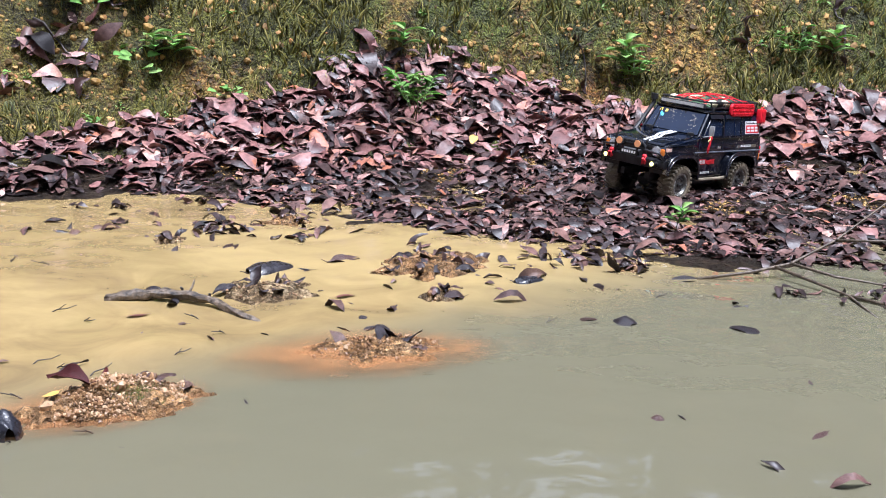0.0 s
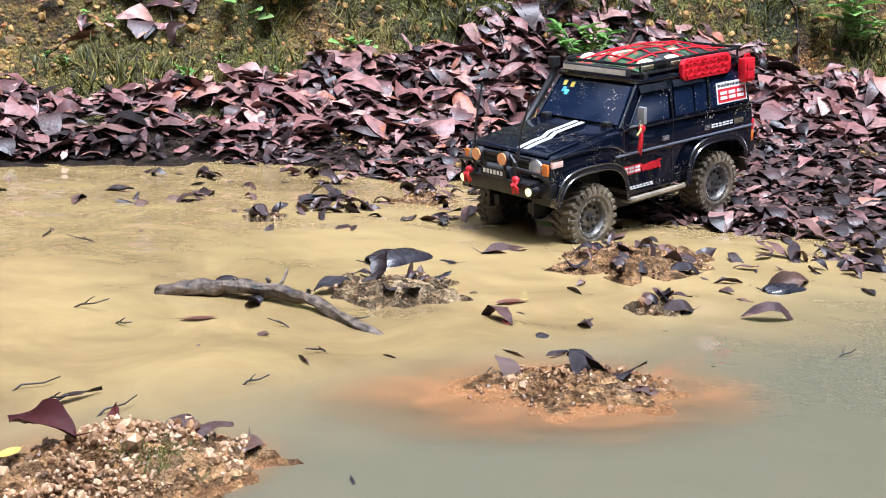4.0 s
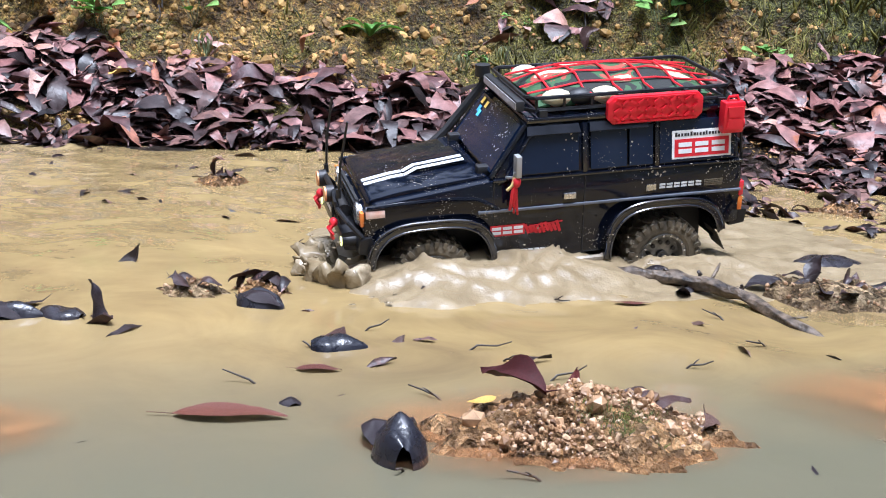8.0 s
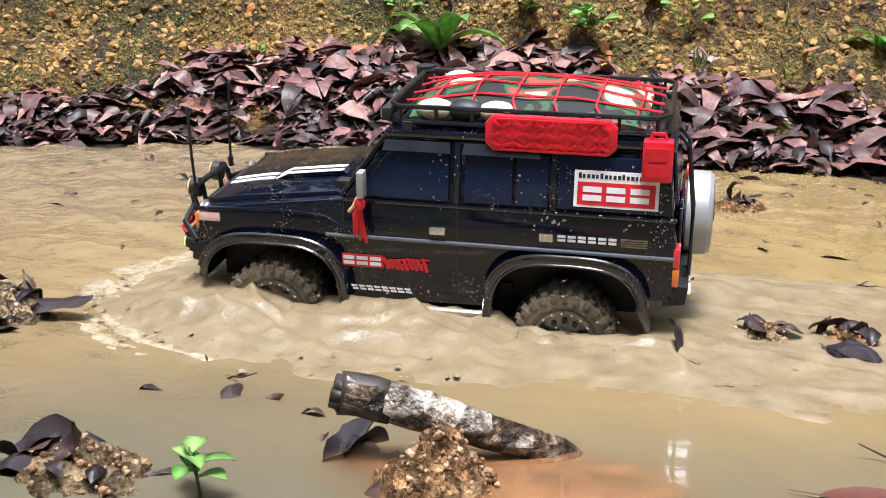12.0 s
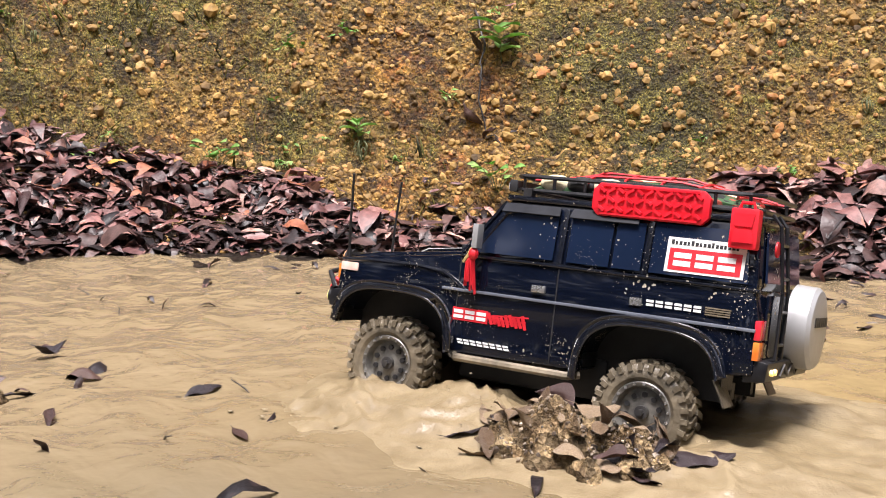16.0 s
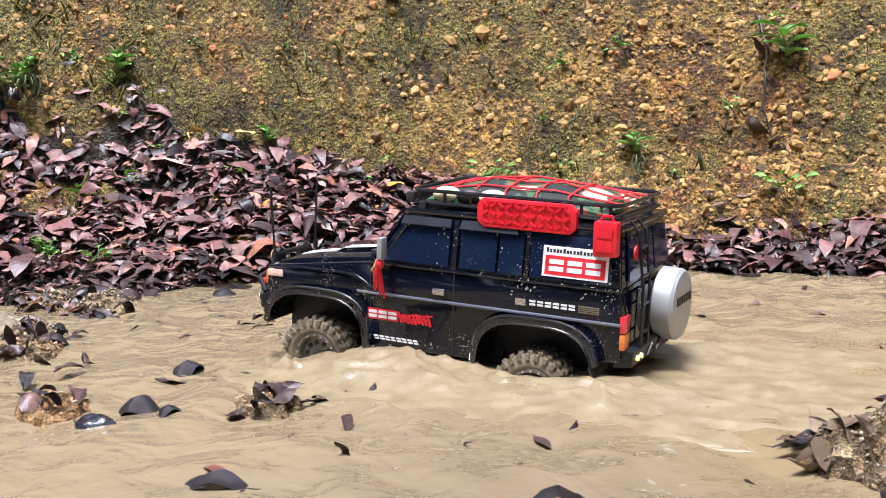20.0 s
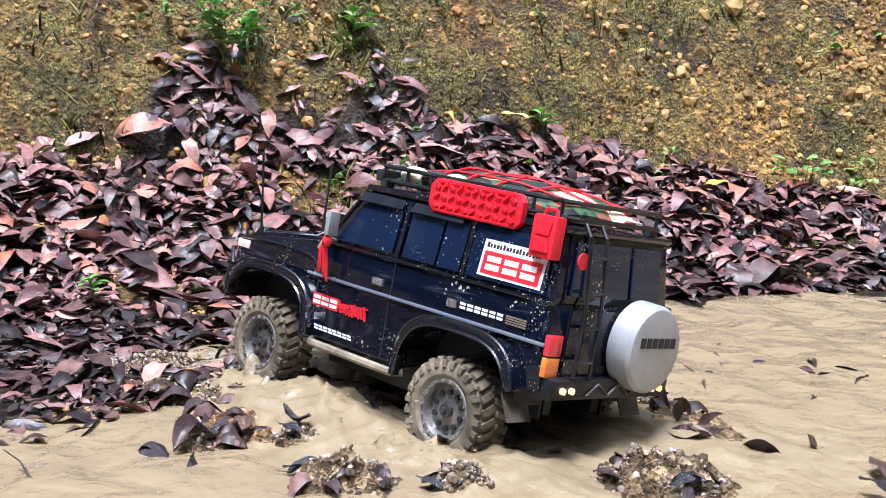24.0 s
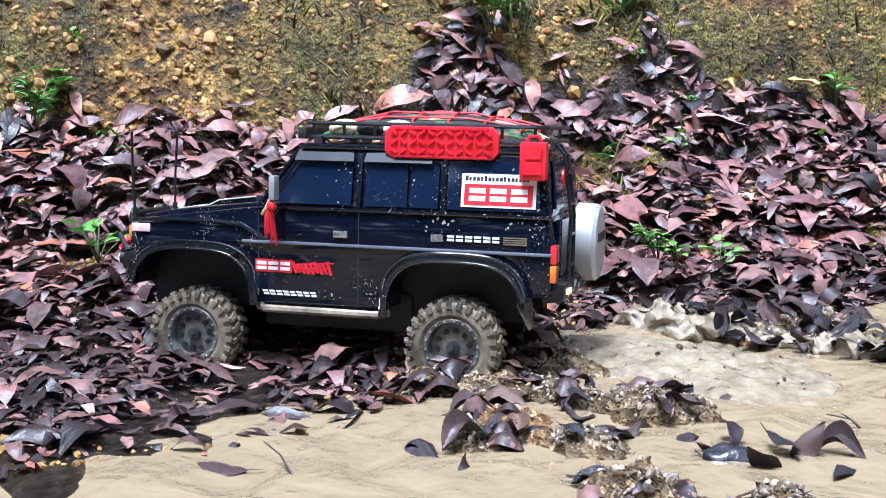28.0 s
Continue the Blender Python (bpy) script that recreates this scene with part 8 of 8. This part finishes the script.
def build_surge():
    """The swell that heaps up round the car where it wallows deepest."""
    surge = new("surge")
    tagged(surge, "swell of muddy water heaped up round the wallowing car", "splash")
    bm = bmesh.new()
    churned(bm, 0.42, -0.46, lambda u: 0.16 + 0.24 * math.sin(math.pi * u) ** 0.7, 0.006, pile=lambda x, y: 0.058 * math.exp(-((abs(y) - 0.11) / 0.11) ** 2) * math.exp(-((x + 0.02) / 0.34) ** 4) * (0.75 + 0.12 * math.sin(13 * x) + 0.12 * math.sin(31 * x + 9 * y)) + 0.016 * math.exp(-(y / 0.3) ** 4 - (x / 0.4) ** 4))
    smooth(part("heaped_water", bm, M_SPLASH, surge))
    rng = random.Random(19)
    drops = [foam_blob(rng) for _ in range(4)]
    for _ in range(60):
        ob = new("drop", drops[rng.randrange(4)])
        ob.parent = surge
        r = rng.uniform(0.0008, 0.0026)
        ob.location = (rng.choice((AXF, AXR, 0.0)) + rng.gauss(0, 0.06), rng.choice((-1, 1)) * (0.125 + abs(rng.gauss(0, 0.02))), 0.045 + abs(rng.gauss(0, 0.02)))
        ob.scale = (r, r, r * 1.6)
    return surge


def pour(bm, x0, x1, peak, reach, n=70, m=44):
    """A sheet of water over a wheel's shoulder: peak(x) high against the tyre, falling off the outer side to the surface."""
    g = []
    for i in range(n + 1):
        x = x0 + (x1 - x0) * i / n
        top, far = peak(x), reach * (0.75 + 0.5 * noise.noise(Vector((x * 30, 2, 5))) + 0.25)
        row = []
        for j in range(m + 1):
            v = j / m
            y = 0.088 + 0.03 * min(1, v / 0.25) + far * max(0.0, (v - 0.25) / 0.75)
            fall = 1 - step(0.12, 1.0, v) ** 0.75
            rag = 0.45 * noise.noise(Vector((x * 46, y * 30, 3))) + 0.3 * noise.noise(Vector((x * 95, y * 70, 6)))
            row.append(bm.verts.new((x + 0.012 * rag, y + 0.02 * rag * v, -0.012 + (top + 0.012) * float(fall) * (1 + 0.55 * rag * (0.3 + v)) + 0.014 * rag * (1 - v))))
        g.append(row)
    for i in range(n):
        for j in range(m):
            bm.faces.new((g[i][j], g[i + 1][j], g[i + 1][j + 1], g[i][j + 1]))
    rim = [g[i][0] for i in range(n + 1)] + [g[n][j] for j in range(1, m + 1)] + [g[i][m] for i in range(n - 1, -1, -1)] + [g[0][j] for j in range(m - 1, 0, -1)]
    low = [bm.verts.new((v.co.x, v.co.y, -0.03)) for v in rim]
    for i in range(len(rim)):
        j = (i + 1) % len(rim)
        bm.faces.new((rim[j], rim[i], low[i], low[j]))
    bm.faces.new(low)


def build_wheel_water():
    """Water that the wheels drag up and shed while the car ploughs through the deepest part."""
    pouring = new("wheel_water")
    tagged(pouring, "muddy water pouring off the turning wheels", "splash")
    over = lambda x, c, r, k: k * math.sqrt(max(0.0, 1 - ((x - c) / r) ** 2))
    for x0, x1, peak in ((AXF + 0.03, AXF - 0.15, lambda x: max(over(x, AXF - 0.012, 0.062, 0.1), 0.05 - 0.1 * max(0.0, AXF - 0.06 - x))),
                         (AXR + 0.09, AXR - 0.075, lambda x: max(over(x, AXR, 0.066, 0.07), 0.04 - 0.5 * max(0.0, x - AXR - 0.06)))):
        bm = bmesh.new()
        pour(bm, x0, x1, peak, 0.035 if x0 > 0 else 0.012)
        bmesh.ops.recalc_face_normals(bm, faces=bm.faces)
        smooth(part("water_sheet", bm, M_SPLASH, pouring))
    rng = random.Random(29)
    drops = [foam_blob(rng) for _ in range(4)]
    for _ in range(70):
        ob = new("drop", drops[rng.randrange(4)])
        ob.parent = pouring
        r = rng.uniform(0.0008, 0.003)
        ob.location = (rng.choice((AXF - 0.03, AXF + 0.05, AXR)) + rng.gauss(0, 0.045), 0.125 + abs(rng.gauss(0, 0.022)), 0.03 + abs(rng.gauss(0, 0.035)))
        ob.scale = (r, r, r * 1.7)
    return pouring


def build_bow_wave():
    """The foaming wave pushed ahead of the car where the puddle is deepest."""
    rng = random.Random(8)
    bow = new("bow_wave")
    tagged(bow, "foaming curved bow wave pushed through the muddy water", "splash")
    bm = bmesh.new()
    churned(bm, 0.44, -0.2, lambda u: 0.05 + 0.27 * math.sin(math.pi * min(0.5, u * 0.62 + 0.04)) ** 0.8, 0.009, pile=lambda x, y: 0.044 * math.exp(-((x - 0.215) / 0.09) ** 2 - (y / 0.215) ** 4) + 0.028 * math.exp(-((x + 0.09) / 0.05) ** 2 - ((abs(y) - 0.12) / 0.06) ** 2))
    smooth(part("swell", bm, M_SPLASH, bow))
    for r, w, h in ((0.0, 0.03, 0.011), (-0.035, 0.026, 0.013), (-0.08, 0.028, 0.012), (-0.12, 0.028, 0.01)):
        bm = bmesh.new()
        crest(bm, arc(0.08, 0, 0.345 + r, 0.3 + r, 112, -112, 90), w, h, rng, 0.4)
        smooth(part("foam_ridge", bm, M_FOAM, bow))
    blobs = [foam_blob(rng) for _ in range(8)]
    for _ in range(70):
        o = new("foam_fleck", blobs[rng.randrange(8)])
        o.parent = bow
        a = radians(rng.uniform(-118, 118))
        back = abs(rng.gauss(0.01, 0.06))
        r = rng.uniform(0.001, 0.0028)
        o.location = (0.08 + (0.36 - back) * math.cos(a), (0.315 - back) * math.sin(a), 0.007 + rng.uniform(-0.002, 0.005))
        o.scale = (r * rng.uniform(1.0, 2.2), r * rng.uniform(1.0, 2.4), r * rng.uniform(0.5, 1.1))
        o.rotation_euler = (0, 0, rng.uniform(0, 6.3))
    return bow


def build_nose_splash():
    """Water thrown up by the bumper as the nose dips."""
    rng = random.Random(12)
    splash = new("nose_splash")
    tagged(splash, "muddy water splashing up against the bumper", "splash")
    for k in range(9):
        bm = bmesh.new()
        a = radians(-60 + 17 * k)
        h = rng.uniform(0.015, 0.036)
        x, y = 0.25 + 0.06 * math.cos(a), 0.06 + 0.07 * math.sin(a)
        tube(bm, [(x, y, -0.02), (x + 0.012 * math.cos(a), y + 0.012 * math.sin(a), h * 0.45), (x + 0.03 * math.cos(a), y + 0.03 * math.sin(a), h)], 0.024, 9, 0.006)
        bmesh.ops.subdivide_edges(bm, edges=bm.edges, cuts=2, use_grid_fill=True)
        bumpy(bm, 0.012, 55)
        smooth(part("water_tongue", bm, M_SPLASH if k % 4 else M_FOAM, splash))
    drops = [foam_blob(rng) for _ in range(4)]
    for _ in range(26):
        o = new("drop", drops[rng.randrange(4)])
        o.parent = splash
        r = rng.uniform(0.0015, 0.005)
        o.location = (0.28 + rng.gauss(0.02, 0.025), 0.06 + rng.gauss(0, 0.05), rng.uniform(0.005, 0.065))
        o.scale = (r, r, r * 1.6)
    return splash


def build_floating_scraps():
    """Slivers of sodden leaf awash in the pool, away from the wheel tracks."""
    rng = random.Random(61)
    track = [(x, y) for t, x, y, *_ in CAR if t > 4]
    items, tries = [], 0
    while len(items) < 420 and tries < 20000:
        tries += 1
        x, y = rng.uniform(-2.3, 2.2), rng.uniform(0.9, 3.1)
        far, near = looked_up("far", x, y), float(off_line(x, y, NEAR_SHORE))
        if far > -0.03 or near > -0.05 or min(math.hypot(x - a, y - b) for a, b in track) < 0.2:
            continue
        if rng.random() > 0.22 + 1.1 * max(0.0, noise.noise(Vector((x * 2.4, y * 2.4, 51)))) + (0.35 if far > -0.5 and x > 0 else 0.0):
            continue
        if 0.4 * x - y + 1.35 > -0.1 and rng.random() < 0.85:
            continue
        size = min(0.075, rng.lognormvariate(math.log(0.034), 0.4))
        m = Matrix.Translation((x, y, rng.uniform(-0.006, 0.001))) @ Euler((rng.gauss(0, 0.3), rng.gauss(0, 0.16), rng.uniform(0, 6.3))).to_matrix().to_4x4() @ Matrix.Diagonal((size, size * rng.uniform(0.4, 1.0), size * 0.8, 1)) @ Matrix.Translation((-0.5, 0, 0))
        items.append((*LEAVES[rng.randrange(14)], m))
    return tagged(joined("floating_scraps", items, M_MOULD), "slivers of sodden leaf awash in the muddy water", "leaf litter", kind="stuff")


def build_mud_spray():
    """Mud and leaves flung up behind the spinning rear wheels."""
    rng = random.Random(71)
    spray = new("mud_spray")
    tagged(spray, "wet mud and leaves flung up behind the rear wheels", "splash")
    for k in range(7):
        u = k / 6
        bm = bmesh.new()
        r = rng.uniform(0.025, 0.04)
        bmesh.ops.create_icosphere(bm, subdivisions=4, radius=r, matrix=Matrix.Translation((0.02 + 0.3 * u, 0.06 + 0.15 * u + rng.gauss(0, 0.012), 0.0)) @ Matrix.Diagonal((1.6, 1.1, 0.75 - 0.3 * u, 1)))
        bumpy(bm, 0.02, 38)
        bumpy(bm, 0.008, 110)
        smooth(part("mud_lump", bm, M_SLURRY, spray))
    shared = [leaf_mesh("flung_leaf", k, M_WETLEAF) for k in range(6)]
    for _ in range(60):
        ob = new("flung_leaf", shared[rng.randrange(6)])
        ob.parent = spray
        u = rng.random()
        ob.matrix_basis = pose(0.02 + 0.32 * u, 0.07 + 0.14 * u + rng.gauss(0, 0.03), rng.uniform(0.004, 0.03), rng.uniform(-40, 40), rng.uniform(-60, 20), rng.uniform(0, 360)) @ Matrix.Scale(rng.uniform(0.025, 0.05), 4)
    return spray


def build_backdrop():
    """Dark woodland out of view that closes the clearing behind the viewer and over the top of the bank, added to shut
    out low sky and darken reflections.
    """
    rng = random.Random(9)
    items = []
    for _ in range(8000):
        a = rng.uniform(0, 6.283)
        r = rng.uniform(8.0, 10.0)
        z = rng.uniform(0.0, 8.5) * rng.random() ** 0.2
        m = Matrix.Translation((r * math.cos(a), 1.5 + r * math.sin(a), z)) @ Euler((rng.uniform(0, 6), rng.uniform(0, 6), rng.uniform(0, 6))).to_matrix().to_4x4() @ Matrix.Scale(rng.uniform(0.6, 1.2), 4)
        items.append((*LEAVES[rng.randrange(14)], m))
    return tagged(joined("backdrop", items, M_WOODS), "unseen ring of dark green woodland that blocks low sky", "woods", kind="structure")


M_WOODS = leafy("woodland_leaf", False, [(0.0, (0.008, 0.016, 0.005)), (1.0, (0.03, 0.05, 0.014))], 0.6, 0.1)
build_backdrop()
build_bank_stones()
build_bank_grass()
build_bank_weeds()
build_places()
build_roots()
build_litter()
tagged(joined("heaped_leaves", STREWN, M_MOULD), "sodden dark leaves heaped on the mud clumps", "leaf litter", kind="stuff")
wake = build_wake()
surge = build_surge()
pouring = build_wheel_water()
bow = build_bow_wave()
splash = build_nose_splash()
spray = build_mud_spray()
build_floating_scraps()

car, wheels = build_car()


# ---- everything that moves ----
def motions():
    rows = [(t, pose(x, y, z, rx, ry, rz)) for t, x, y, z, rx, ry, rz in CAR]
    walk(car, rows)
    def ride(thing, levels):
        """Water that travels with the car, rising and settling through the given levels."""
        walk(thing, [(t, pose(x, y, float(np.interp(t, [q[0] for q in levels], [q[1] for q in levels])), 0, 0, rz)) for t, x, y, z, rx, ry, rz in CAR])
    ride(wake, [(4.6, -0.07), (5.3, -0.014), (6.9, -0.012), (7.8, 0.0), (20.5, 0.002), (22.5, -0.003), (24.0, -0.002), (25.0, -0.004), (26.4, -0.07)])
    ride(surge, [(7.2, -0.08), (7.7, -0.022), (8.4, -0.024), (9.0, -0.05), (11.8, -0.06), (12.6, -0.012), (13.5, -0.012), (15.5, -0.02), (16.5, -0.035), (20.5, -0.05), (22.5, -0.022), (23.3, -0.025), (24.0, -0.034), (25.0, -0.08)])
    ride(pouring, [(8.3, -0.16), (8.8, -0.05), (9.4, -0.05), (10.2, -0.045), (11.0, -0.055), (11.9, -0.055), (12.5, -0.03), (12.9, 0.0), (13.5, -0.01), (15.5, -0.06), (16.0, -0.085), (17.0, -0.16), (20.5, -0.16), (22.5, -0.05), (23.4, -0.05), (24.2, -0.07), (25.0, -0.16)])
    ride(bow, [(8.2, -0.06), (9.0, -0.004), (10.0, 0.0), (12.6, 0.0), (13.5, -0.06)])
    ride(splash, [(7.2, -0.16), (7.8, 0.0), (8.3, 0.0), (8.9, -0.16)])
    # flung up where the wheels dig in, then settling into a heap
    walk(spray, [(t, pose(-2.48, 0.78, z)) for t, z in ((0, -0.12), (26.0, -0.12), (26.5, -0.03), (26.9, 0.012), (27.4, 0.008), (28, 0.004))])
    turn, last, spin = 0.0, None, []
    for t, x, y, *_ in CAR:
        if last:
            turn += min(80.0, math.degrees(math.hypot(x - last[0], y - last[1]) / HUB * 1.15) + 6)
        last = (x, y)
        spin.append((t, turn))
    front = [(0, 0.006), (6, 0.006), (8, 0.012), (10, 0.01), (12, 0.005), (13, -0.006), (15.5, -0.008), (17, 0.004), (18, 0.004), (20, -0.004), (22.5, -0.006), (23.5, -0.004), (25, -0.008), (26.5, -0.01), (28, -0.02)]
    rear = [(0, 0.006), (6, 0.007), (8, 0.01), (10, 0.004), (12, -0.002), (13, -0.022), (15.5, -0.01), (17, -0.002), (18, -0.005), (20, -0.006), (23, 0.0), (24, 0.0), (25, -0.01), (28, -0.014)]
    for wheel in wheels:
        x, y, z = wheel.location
        ride_of, side = (front if x > 0 else rear), (1.0 if y > 0 else -0.4)
        walk(wheel, [(t, pose(x, y, z + side * float(np.interp(t, [q[0] for q in ride_of], [q[1] for q in ride_of])), 0, a, 0)) for t, a in spin])


motions()
